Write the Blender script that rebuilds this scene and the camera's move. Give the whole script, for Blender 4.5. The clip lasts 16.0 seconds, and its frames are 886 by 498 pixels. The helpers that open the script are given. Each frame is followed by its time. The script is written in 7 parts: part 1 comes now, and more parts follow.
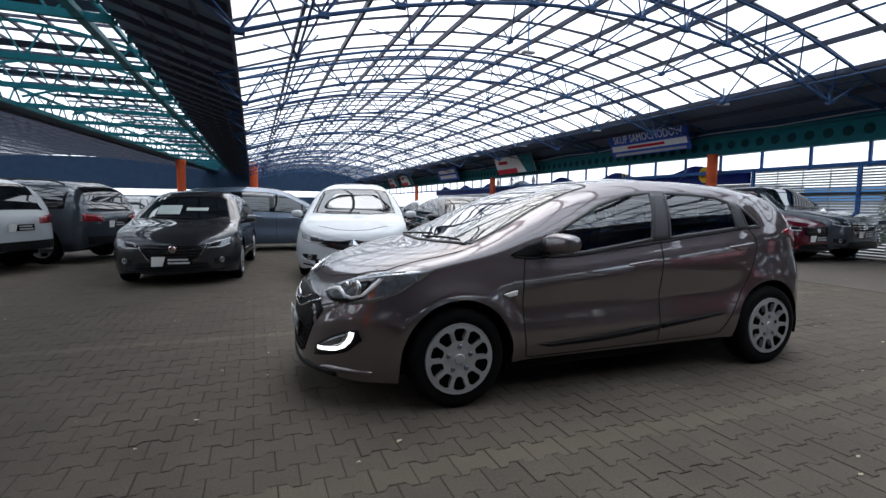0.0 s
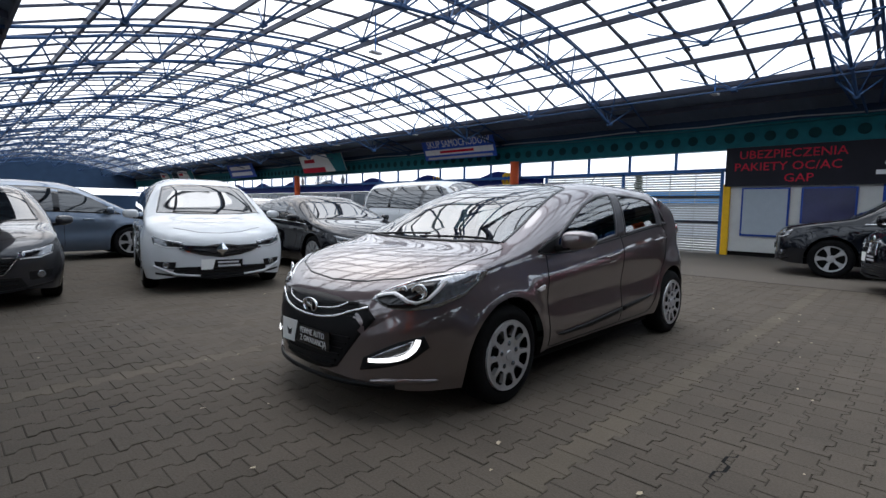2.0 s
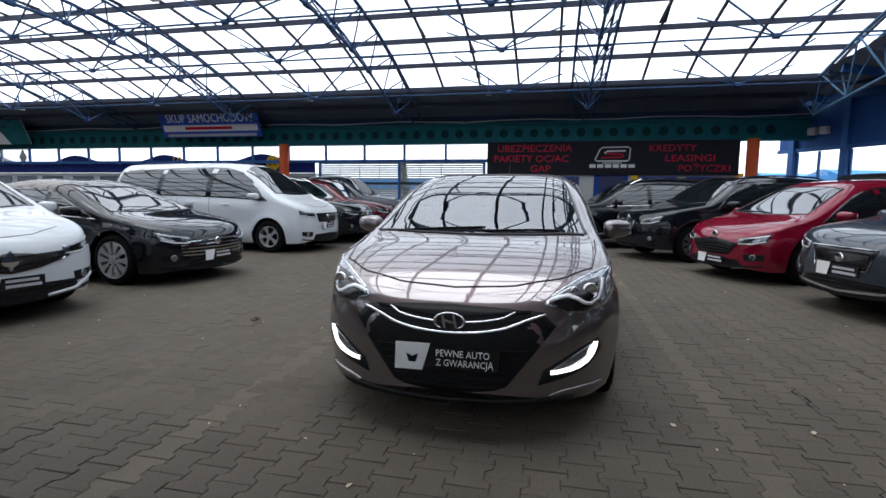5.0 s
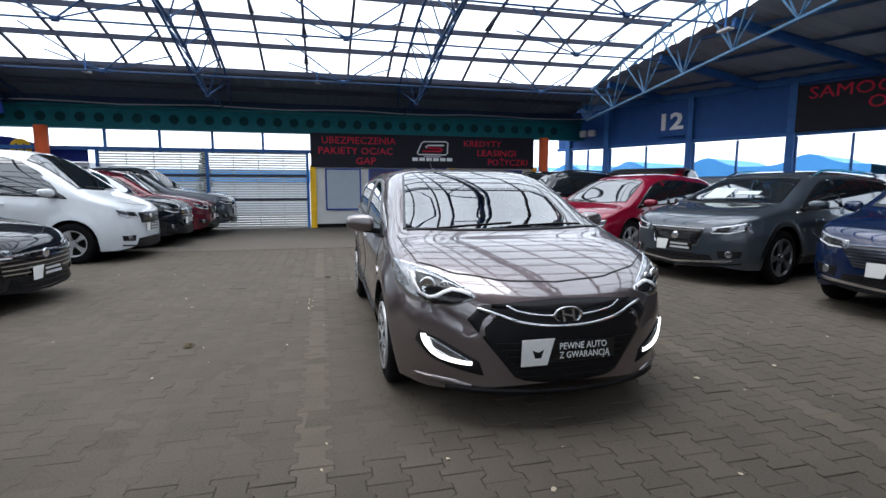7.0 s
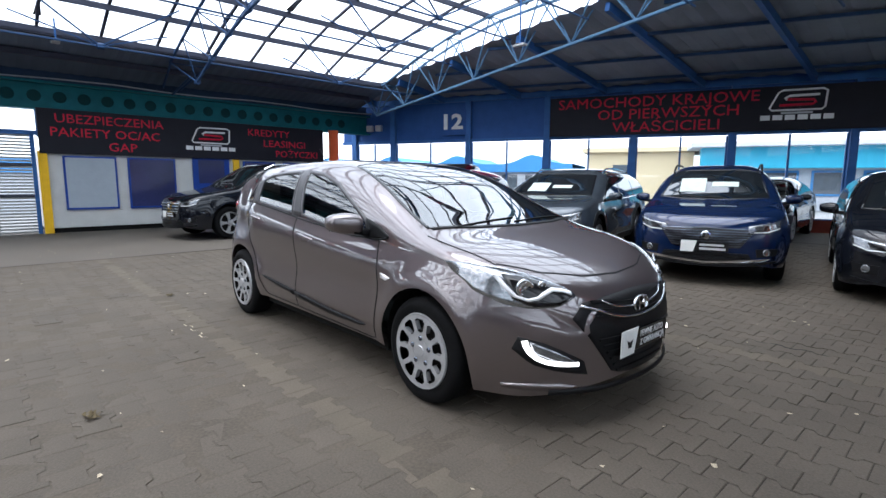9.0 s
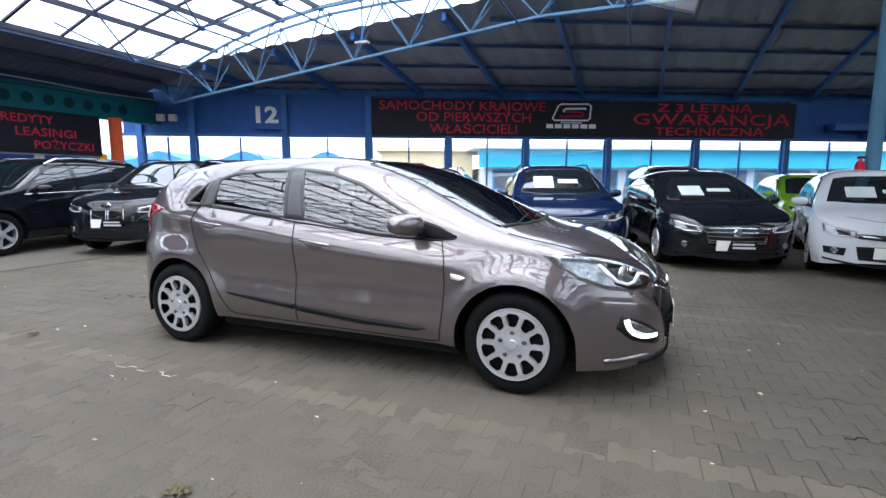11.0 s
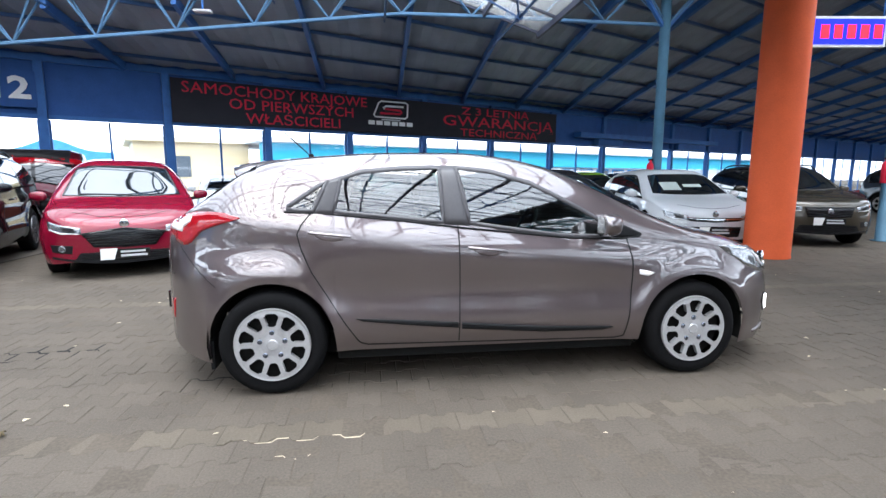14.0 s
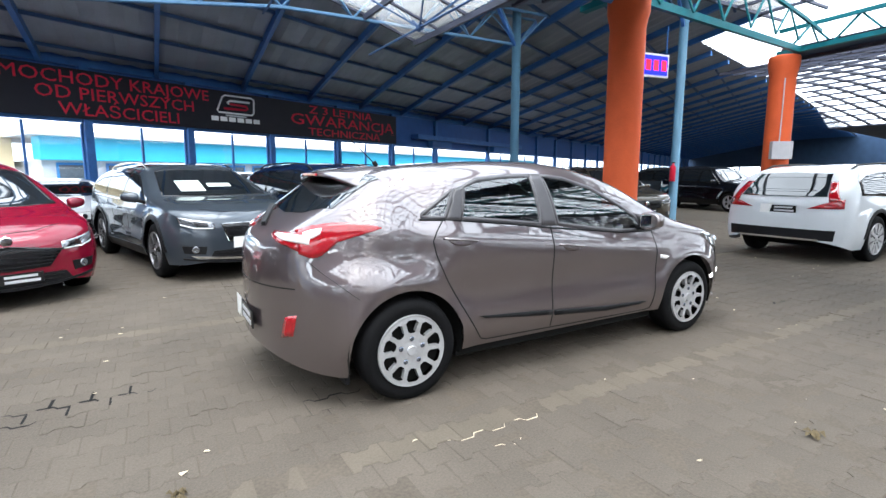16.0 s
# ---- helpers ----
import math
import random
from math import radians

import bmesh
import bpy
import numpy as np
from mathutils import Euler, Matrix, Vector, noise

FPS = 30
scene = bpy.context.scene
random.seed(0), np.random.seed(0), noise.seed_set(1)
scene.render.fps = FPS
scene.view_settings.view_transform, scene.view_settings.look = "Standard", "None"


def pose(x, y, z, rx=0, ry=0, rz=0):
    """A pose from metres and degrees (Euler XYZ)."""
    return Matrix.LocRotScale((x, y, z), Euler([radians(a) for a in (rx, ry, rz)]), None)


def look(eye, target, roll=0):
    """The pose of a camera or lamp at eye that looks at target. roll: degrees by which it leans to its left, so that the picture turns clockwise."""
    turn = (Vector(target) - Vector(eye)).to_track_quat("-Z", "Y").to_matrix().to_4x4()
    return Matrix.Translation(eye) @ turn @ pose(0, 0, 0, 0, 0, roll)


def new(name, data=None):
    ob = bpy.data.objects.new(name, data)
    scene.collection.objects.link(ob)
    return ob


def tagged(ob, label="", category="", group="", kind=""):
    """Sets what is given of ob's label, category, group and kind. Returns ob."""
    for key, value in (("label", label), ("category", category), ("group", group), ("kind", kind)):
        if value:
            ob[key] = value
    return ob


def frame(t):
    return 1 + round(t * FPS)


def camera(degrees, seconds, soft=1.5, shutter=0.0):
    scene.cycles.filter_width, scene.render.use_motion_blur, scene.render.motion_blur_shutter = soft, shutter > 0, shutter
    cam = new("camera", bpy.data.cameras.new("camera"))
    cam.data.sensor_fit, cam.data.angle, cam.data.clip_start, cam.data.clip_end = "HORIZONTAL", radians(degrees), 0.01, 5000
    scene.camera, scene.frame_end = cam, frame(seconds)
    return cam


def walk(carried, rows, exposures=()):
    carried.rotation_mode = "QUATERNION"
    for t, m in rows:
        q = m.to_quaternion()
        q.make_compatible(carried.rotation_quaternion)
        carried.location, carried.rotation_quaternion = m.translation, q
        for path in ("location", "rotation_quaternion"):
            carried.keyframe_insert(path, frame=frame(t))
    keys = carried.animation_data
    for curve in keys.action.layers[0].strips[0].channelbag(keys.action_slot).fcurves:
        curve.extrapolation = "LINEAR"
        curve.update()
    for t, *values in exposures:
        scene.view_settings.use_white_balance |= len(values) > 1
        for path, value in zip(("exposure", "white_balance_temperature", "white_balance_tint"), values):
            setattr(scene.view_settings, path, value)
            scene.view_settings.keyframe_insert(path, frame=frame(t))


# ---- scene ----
cam = camera(83.0, 16.0)
PATH = [
    (0, (2.47, 3.613, 1.243), (1.766, 1.749, 1.066), 0.5),
    (0.5, (2.836, 3.482, 1.252), (1.932, 1.705, 1.088), 0.5),
    (1, (3.169, 3.219, 1.247), (2.093, 1.542, 1.08), 0.9),
    (1.5, (3.485, 2.981, 1.241), (2.247, 1.419, 1.076), 0.7),
    (2, (3.775, 2.714, 1.219), (2.357, 1.314, 1.052), 0.8),
    (2.5, (4.002, 2.379, 1.242), (2.448, 1.133, 1.067), 0.8),
    (3, (4.245, 2.08, 1.255), (2.563, 1.012, 1.08), 0.8),
    (3.5, (4.398, 1.71, 1.252), (2.613, 0.829, 1.056), 0.7),
    (4, (4.518, 1.317, 1.232), (2.669, 0.58, 1.032), 0.7),
    (6.5, (4.628, -0.821, 1.27), (2.655, -0.599, 1.027), 0.2),
    (7, (4.532, -1.239, 1.275), (2.601, -0.778, 1.03), 0.1),
    (7.5, (4.294, -1.625, 1.28), (2.429, -0.95, 1.022), 0.3),
    (8, (4.061, -1.982, 1.278), (2.296, -1.077, 1.016), 0.2),
    (8.5, (3.77, -2.312, 1.26), (2.16, -1.154, 0.999), 0.1),
    (9, (3.44, -2.651, 1.268), (1.979, -1.31, 1.003), 0.3),
    (9.5, (3.136, -2.961, 1.276), (1.86, -1.443, 1.015), 0.2),
    (12, (1.076, -3.854, 1.274), (0.701, -1.91, 0.988), 0.3),
    (12.5, (0.623, -3.849, 1.285), (0.414, -1.881, 0.997), 0.3),
    (13, (0.191, -3.876, 1.276), (0.12, -1.898, 0.99), 0.3),
    (13.5, (-0.256, -3.863, 1.266), (-0.144, -1.886, 0.983), 0.2),
    (14, (-0.718, -3.796, 1.291), (-0.453, -1.835, 1.003), 0.2),
    (14.5, (-1.164, -3.742, 1.319), (-0.738, -1.809, 1.032), 0.2),
    (15, (-1.641, -3.62, 1.334), (-1.027, -1.739, 1.042), 0.2),
    (15.5, (-2.133, -3.566, 1.329), (-1.334, -1.755, 1.041), 0.1),
    (16, (-2.609, -3.44, 1.346), (-1.61, -1.732, 1.054), 0.0),
]

EXPOSURES = [(0.0, 0.88, 6230, 10), (4.0, 0.86, 6220, 10), (7.0, 1.32, 6240, 10), (9.5, 1.72, 6080, 10), (12.0, 2.1, 6050, 10), (13.0, 2.17, 6060, 10), (16.0, 2.32, 6290, 8)]
walk(cam, [(t, look(eye, target, roll)) for t, eye, target, roll in PATH], EXPOSURES)

# ---- light: an overcast sky through the glazed roof ----
world = bpy.data.worlds.new("overcast_sky")
scene.world = world
world.use_nodes = True
wn, wl = world.node_tree.nodes, world.node_tree.links
sky = wn.new("ShaderNodeTexSky")
sky.sky_type, sky.sun_disc, sky.sun_elevation, sky.sun_rotation = "NISHITA", False, radians(40), radians(200)
sky.air_density, sky.dust_density = 1.0, 5.0
wmix = wn.new("ShaderNodeMix")
wmix.data_type = "RGBA"
wmix.inputs[0].default_value = 0.75
wmix.inputs[7].default_value = (13.5, 14.6, 16.0, 1)
wl.new(sky.outputs[0], wmix.inputs[6])
wl.new(wmix.outputs[2], wn["Background"].inputs[0])
wn["Background"].inputs[1].default_value = 0.088
sun_data = bpy.data.lights.new("sun", "SUN")
sun_data.energy, sun_data.angle, sun_data.color = 1.15, radians(50), (1.0, 0.98, 0.96)
sun = new("sun", sun_data)
sun.matrix_world = look((0, 0, 30), (2, 4, 0))


# ---- materials ----
def nodes_of(m):
    m.use_nodes = True
    return m.node_tree.nodes, m.node_tree.links, m.node_tree.nodes["Principled BSDF"]


def mat(name, color, rough=0.5, metal=0.0, vary=0.15, scale=6.0, bump=0.0, coat=0.0, fine=60.0, alpha=1.0, island=0.0):
    """A procedural surface: base colour with broad stains and fine grain, roughness that varies, and relief."""
    m = bpy.data.materials.new(name)
    n, l, b = nodes_of(m)
    co = n.new("ShaderNodeTexCoord")
    big, small = n.new("ShaderNodeTexNoise"), n.new("ShaderNodeTexNoise")
    big.inputs["Scale"].default_value, big.inputs["Detail"].default_value = scale, 5
    small.inputs["Scale"].default_value, small.inputs["Detail"].default_value = fine, 3
    l.new(co.outputs["Object"], big.inputs["Vector"])
    l.new(co.outputs["Object"], small.inputs["Vector"])
    add = n.new("ShaderNodeMath")
    add.operation = "ADD"
    l.new(big.outputs[0], add.inputs[0])
    l.new(small.outputs[0], add.inputs[1])
    rng = n.new("ShaderNodeMapRange")
    rng.inputs[1].default_value, rng.inputs[2].default_value = 0.6, 1.4
    rng.inputs[3].default_value, rng.inputs[4].default_value = 1 - vary, 1 + vary
    l.new(add.outputs[0], rng.inputs[0])
    value = rng.outputs[0]
    if island:
        ob, geo = n.new("ShaderNodeObjectInfo"), n.new("ShaderNodeNewGeometry")
        both = n.new("ShaderNodeMath")
        both.operation = "ADD"
        l.new(ob.outputs["Random"], both.inputs[0])
        l.new(geo.outputs["Random Per Island"], both.inputs[1])
        r2 = n.new("ShaderNodeMapRange")
        r2.inputs[1].default_value, r2.inputs[2].default_value = 0.0, 2.0
        r2.inputs[3].default_value, r2.inputs[4].default_value = 1 - island, 1 + island
        l.new(both.outputs[0], r2.inputs[0])
        mul = n.new("ShaderNodeMath")
        mul.operation = "MULTIPLY"
        l.new(value, mul.inputs[0])
        l.new(r2.outputs[0], mul.inputs[1])
        value = mul.outputs[0]
    hsv = n.new("ShaderNodeHueSaturation")
    hsv.inputs["Color"].default_value = (*color, 1)
    l.new(value, hsv.inputs["Value"])
    l.new(hsv.outputs[0], b.inputs["Base Color"])
    rr = n.new("ShaderNodeMapRange")
    rr.inputs[3].default_value, rr.inputs[4].default_value = max(0.02, rough * 0.8), min(1, rough * 1.2)
    l.new(big.outputs[0], rr.inputs[0])
    l.new(rr.outputs[0], b.inputs["Roughness"])
    b.inputs["Metallic"].default_value = metal
    if rough >= 0.4 and metal < 0.2:
        b.inputs["Specular IOR Level"].default_value = 0.12
    b.inputs["Coat Weight"].default_value = coat
    b.inputs["Coat Roughness"].default_value = 0.03
    b.inputs["Alpha"].default_value = alpha
    if bump:
        bp = n.new("ShaderNodeBump")
        bp.inputs["Strength"].default_value, bp.inputs["Distance"].default_value = bump, 0.01
        l.new(add.outputs[0], bp.inputs["Height"])
        l.new(bp.outputs[0], b.inputs["Normal"])
    return m


def glass(name, tint, clear, rough=0.01, ior=1.5):
    """Thin glass: clear straight through, tinted, with a glossy film."""
    m = bpy.data.materials.new(name)
    n, l, b = nodes_of(m)
    n.remove(b)
    tr, gl, mx, lw = n.new("ShaderNodeBsdfTransparent"), n.new("ShaderNodeBsdfGlossy"), n.new("ShaderNodeMixShader"), n.new("ShaderNodeLayerWeight")
    tr.inputs[0].default_value = (*[c * clear for c in tint], 1)
    gl.inputs["Color"].default_value, gl.inputs["Roughness"].default_value = (1, 1, 1, 1), rough
    f0 = ((ior - 1) / (ior + 1)) ** 2
    pw, ad = n.new("ShaderNodeMath"), n.new("ShaderNodeMath")
    pw.operation, ad.operation = "POWER", "MULTIPLY_ADD"
    pw.inputs[1].default_value, ad.inputs[1].default_value, ad.inputs[2].default_value = 5.0, 1 - f0, f0
    lw.inputs["Blend"].default_value = 0.5
    l.new(lw.outputs["Facing"], pw.inputs[0])
    l.new(pw.outputs[0], ad.inputs[0])
    l.new(ad.outputs[0], mx.inputs[0])
    l.new(tr.outputs[0], mx.inputs[1])
    l.new(gl.outputs[0], mx.inputs[2])
    l.new(mx.outputs[0], n["Material Output"].inputs[0])
    return m


def lamp_mat(name, color, strength):
    m = bpy.data.materials.new(name)
    n, l, b = nodes_of(m)
    b.inputs["Base Color"].default_value = (*color, 1)
    b.inputs["Emission Color"].default_value = (*color, 1)
    b.inputs["Emission Strength"].default_value = strength
    return m


def sheet_mat():
    """Weathered translucent roof sheets."""
    m = bpy.data.materials.new("roof_glazing")
    n, l, b = nodes_of(m)
    n.remove(b)
    tr, df, mx = n.new("ShaderNodeBsdfTransparent"), n.new("ShaderNodeBsdfTranslucent"), n.new("ShaderNodeMixShader")
    no, rg, co = n.new("ShaderNodeTexNoise"), n.new("ShaderNodeMapRange"), n.new("ShaderNodeTexCoord")
    no.inputs["Scale"].default_value, no.inputs["Detail"].default_value = 0.8, 6
    rg.inputs[1].default_value, rg.inputs[2].default_value = 0.35, 0.7
    rg.inputs[3].default_value, rg.inputs[4].default_value = 0.95, 0.75
    l.new(co.outputs["Object"], no.inputs["Vector"])
    l.new(no.outputs[0], rg.inputs[0])
    l.new(rg.outputs[0], tr.inputs[0])
    df.inputs[0].default_value = (0.8, 0.82, 0.82, 1)
    mx.inputs[0].default_value = 0.2
    l.new(tr.outputs[0], mx.inputs[1])
    l.new(df.outputs[0], mx.inputs[2])
    l.new(mx.outputs[0], n["Material Output"].inputs[0])
    return m


PAVER = mat("concrete_pavers", (0.080, 0.068, 0.055), 0.8, vary=0.28, scale=1.6, bump=0.35, fine=90, island=0.13)
PAVER_LIGHT = mat("yellowish_concrete_pavers", (0.094, 0.080, 0.062), 0.8, vary=0.22, scale=3, bump=0.35, fine=90, island=0.14)
JOINT_FILL = mat("trodden_dust", (0.080, 0.067, 0.053), 0.9, vary=0.3, scale=2.5, bump=0.3)
SAND = mat("jointing_sand", (0.042, 0.036, 0.029), 0.95, vary=0.3, scale=5, bump=0.5)
ROOF_DARK = mat("dark_corrugated_sheet", (0.030, 0.056, 0.105), 0.55, vary=0.2, scale=1.5)
ROOF_SLATE = mat("slate_blue_roof_sheet", (0.12, 0.15, 0.20), 0.6, vary=0.18, scale=0.8)
ROOF_GREY = mat("grey_corrugated_sheet", (0.235, 0.26, 0.30), 0.6, vary=0.2, scale=1.5)
STEEL_BLUE = mat("blue_painted_steel", (0.04, 0.12, 0.32), 0.45, vary=0.25, scale=4, bump=0.05)
TRUSS_BLUE = mat("dull_blue_truss_paint", (0.035, 0.075, 0.165), 0.5, vary=0.3, scale=4, bump=0.05)
STEEL_LIGHT = mat("light_blue_painted_steel", (0.09, 0.18, 0.30), 0.45, vary=0.2, scale=4, bump=0.05)
STEEL_TEAL = mat("teal_painted_steel", (0.012, 0.125, 0.15), 0.45, vary=0.25, scale=4, bump=0.05)
STEEL_DARK = mat("dark_glazing_bar", (0.055, 0.060, 0.085), 0.5, vary=0.2, scale=4)
POST_BLUE = mat("grey_blue_post_paint", (0.07, 0.15, 0.22), 0.5, vary=0.2, scale=3)
WALL_BLUE = mat("blue_wall_panel", (0.028, 0.085, 0.26), 0.5, vary=0.2, scale=3)
ORANGE = mat("orange_column_paint", (0.60, 0.105, 0.036), 0.6, vary=0.12, scale=3, bump=0.08)
WHITE_WALL = mat("white_wall_panel", (0.5, 0.5, 0.48), 0.6, vary=0.1, scale=3)
YELLOW = mat("yellow_paint", (0.72, 0.42, 0.02), 0.5, vary=0.15)
BANNER_BLACK = mat("black_banner_vinyl", (0.014, 0.014, 0.02), 0.45, vary=0.2, scale=2, bump=0.05)
BANNER_BLUE = mat("blue_banner_vinyl", (0.035, 0.09, 0.42), 0.45, vary=0.15, scale=2)
RED_INK = mat("red_print", (0.50, 0.016, 0.042), 0.5, vary=0.1)
WHITE_INK = mat("white_print", (0.72, 0.72, 0.72), 0.5, vary=0.1)
GREY_INK = mat("grey_print", (0.42, 0.42, 0.44), 0.5, vary=0.1)
GLAZING = sheet_mat()
PANE = glass("window_glass", (0.97, 0.99, 1.0), 0.96)
CAR_GLASS = glass("tinted_car_glass", (0.74, 0.88, 0.84), 0.50, ior=2.15)
WINDSCREEN = glass("windscreen_glass", (0.74, 0.88, 0.84), 0.45, ior=2.7)
CAR_GLASS_DARK = mat("dark_car_glass", (0.006, 0.008, 0.010), 0.03, vary=0.1)
CAR_GLASS_DARK.node_tree.nodes["Principled BSDF"].inputs["IOR"].default_value = 1.95
DARK_SCREEN = mat("dark_windscreen_glass", (0.006, 0.008, 0.010), 0.03, vary=0.1)
DARK_SCREEN.node_tree.nodes["Principled BSDF"].inputs["IOR"].default_value = 2.5
BLACK_TRIM = mat("black_plastic_trim", (0.009, 0.009, 0.010), 0.45, vary=0.2, bump=0.05)
BLACK_GLOSS = mat("gloss_black_trim", (0.008, 0.008, 0.009), 0.12, vary=0.1)
RUBBER = mat("tyre_rubber", (0.004, 0.004, 0.0045), 0.8, vary=0.3, bump=0.2)
ALLOY = mat("silver_wheel_paint", (0.42, 0.42, 0.43), 0.35, metal=0.5, vary=0.12)
CHROME = mat("chrome", (0.75, 0.76, 0.78), 0.08, metal=1.0, vary=0.05)
LIGHT_LENS = mat("headlight_lens", (0.20, 0.21, 0.225), 0.06, metal=0.7, vary=0.5, scale=14, coat=1.0)
TAIL_RED = mat("red_tail_light_lens", (0.27, 0.003, 0.008), 0.12, vary=0.15, scale=18, coat=1.0)
PLATE_WHITE = mat("white_plate", (0.72, 0.72, 0.70), 0.4, vary=0.08)
DRL = lamp_mat("running_light", (1.0, 0.98, 0.95), 1.6)
DARK_VOID = mat("dark_underside", (0.008, 0.008, 0.008), 0.9, vary=0.2)


def paint(name, color, metal=0.35, rough=0.3, ior=1.6):
    m = mat(name, color, rough, metal=metal, vary=0.08, scale=1.5, coat=1.0, fine=400)
    m.node_tree.nodes["Principled BSDF"].inputs["Specular IOR Level"].default_value = 0.0
    m.node_tree.nodes["Principled BSDF"].inputs["Coat IOR"].default_value = ior
    return m


# ---- mesh helpers ----
def part(name, bm, material, parent=None, label="", smooth=False, m=None):
    data = bpy.data.meshes.new(name)
    if not isinstance(bm, tuple):
        bmesh.ops.recalc_face_normals(bm, faces=bm.faces) if smooth is None else None
        bm.to_mesh(data)
        bm.free()
    else:
        data.from_pydata(bm[0], [], bm[1])
    data.materials.append(material)
    if smooth:
        for p in data.polygons:
            p.use_smooth = True
    ob = new(name, data)
    if parent:
        ob.parent = parent
    if m is not None:
        ob.matrix_basis = m
    if label:
        tagged(ob, label)
    return ob


def thing(name, label, category, m=None, group="", kind=""):
    ob = new(name)
    ob.matrix_basis = m if m is not None else Matrix()
    return tagged(ob, label, category, group, kind)


def box(bm, lo, hi, bevel=0.0):
    made = bmesh.ops.create_cube(bm, size=1.0)["verts"]
    for v in made:
        v.co = Vector([(a + b) / 2 + c * (b - a) for a, b, c in zip(lo, hi, v.co)])
    if bevel:
        edges = list({e for v in made for e in v.link_edges})
        bmesh.ops.bevel(bm, geom=edges, offset=bevel, segments=2, affect="EDGES", profile=0.7)
    return bm


def boxes(*ranges, bevel=0.0):
    bm = bmesh.new()
    for lo, hi in ranges:
        box(bm, lo, hi, bevel)
    return bm


class Bars:
    """Many straight bars in one mesh, as plain vertex lists."""

    def __init__(self):
        self.v, self.f = [], []

    def bar(self, p, q, r, sides=4, flat=None):
        p, q = Vector(p), Vector(q)
        d = (q - p).normalized()
        up = Vector((0, 0, 1)) if abs(d.z) < 0.95 else Vector((1, 0, 0))
        a = d.cross(up).normalized()
        b = d.cross(a).normalized()
        ra, rb = flat if flat else (r, r)
        n = len(self.v)
        for e in (p, q):
            for k in range(sides):
                w = 2 * math.pi * (k + 0.5) / sides
                s = 1.414 if sides == 4 else 1.0
                self.v.append(tuple(e + a * math.cos(w) * ra * s + b * math.sin(w) * rb * s))
        for k in range(sides):
            j = (k + 1) % sides
            self.f.append((n + k, n + j, n + sides + j, n + sides + k))
        self.f.append(tuple(n + k for k in reversed(range(sides))))
        self.f.append(tuple(n + sides + k for k in range(sides)))

    def tube(self, pts, r, sides=6):
        """One bent tube through points."""
        n0 = len(self.v)
        pts = [Vector(p) for p in pts]
        for i, p in enumerate(pts):
            d = (pts[min(i + 1, len(pts) - 1)] - pts[max(i - 1, 0)]).normalized()
            up = Vector((0, 0, 1)) if abs(d.z) < 0.95 else Vector((1, 0, 0))
            a = d.cross(up).normalized()
            b = d.cross(a).normalized()
            for k in range(sides):
                w = 2 * math.pi * (k + 0.5) / sides
                self.v.append(tuple(p + a * math.cos(w) * r + b * math.sin(w) * r))
        for i in range(len(pts) - 1):
            for k in range(sides):
                j = (k + 1) % sides
                q = n0 + i * sides
                self.f.append((q + k, q + j, q + sides + j, q + sides + k))
        self.f.append(tuple(n0 + k for k in reversed(range(sides))))
        self.f.append(tuple(n0 + (len(pts) - 1) * sides + k for k in range(sides)))
        return self

    def done(self):
        return (self.v, self.f)


def lathe(profile, sides=32, axis="y"):
    """Turns (radius, height) pairs about an axis."""
    v, f = [], []
    m = len(profile)
    for k in range(sides):
        w = 2 * math.pi * k / sides
        for r, h in profile:
            c, s = r * math.cos(w), r * math.sin(w)
            v.append((c, h, s) if axis == "y" else (c, s, h))
    for k in range(sides):
        for i in range(m - 1):
            a, b = k * m + i, ((k + 1) % sides) * m + i
            f.append((a, b, b + 1, a + 1) if axis == "z" else (a, a + 1, b + 1, b))
    return (v, f)


def words(name, text, size, material, parent, m, depth=0.004, width=0.0, bold=0.0):
    """Letters as a mesh, centred on m, which faces its own +z; width: stretched to that width."""
    cu = bpy.data.curves.new(name, "FONT")
    cu.body, cu.size, cu.align_x, cu.align_y, cu.extrude, cu.resolution_u, cu.offset = text, size, "CENTER", "CENTER", depth, 2, bold
    tmp = bpy.data.objects.new(name, cu)
    scene.collection.objects.link(tmp)
    data = bpy.data.meshes.new_from_object(tmp.evaluated_get(bpy.context.evaluated_depsgraph_get()))
    bpy.data.objects.remove(tmp)
    bpy.data.curves.remove(cu)
    if width and len(data.vertices):
        xs = [v.co.x for v in data.vertices]
        k = width / (max(xs) - min(xs))
        for v in data.vertices:
            v.co.x *= k
    data.materials.clear()
    data.materials.append(material)
    ob = new(name, data)
    ob.parent = parent
    ob.matrix_basis = m
    return ob


# ---- the hall's plan ----
WX = -11.82         # the long wall with the roller shutter and the office
EDGE_W, EDGE_E = -9.7, 2.3    # where the glazed part of the vault begins and ends
CROWN, MID = 5.42, -3.7
SOUTH = -60.0
END_Y = 7.0         # the vault's last truss
A2 = radians(25.5)  # the glazed end wall's direction
W2 = Vector((-9.6, 8.7, 0))


def vault(x):
    """Height of the main vault's roof."""
    if x < EDGE_W:
        return vault(EDGE_W) - (EDGE_W - x) * 0.24
    if x > EDGE_E:
        return vault(EDGE_E) - (x - EDGE_E) * 0.10
    return CROWN - 1.15 * ((x - MID) / 6.0) ** 2


def on_w2(s, off=0.0, z=0.0):
    """A place along the end wall, s metres from its reference, off metres towards the hall."""
    return Vector((W2.x + s * math.cos(A2) + off * math.sin(A2), W2.y + s * math.sin(A2) - off * math.cos(A2), z))


M_W2 = Matrix.Translation(W2) @ Matrix.Rotation(A2, 4, "Z")   # x along the wall, -y into the hall


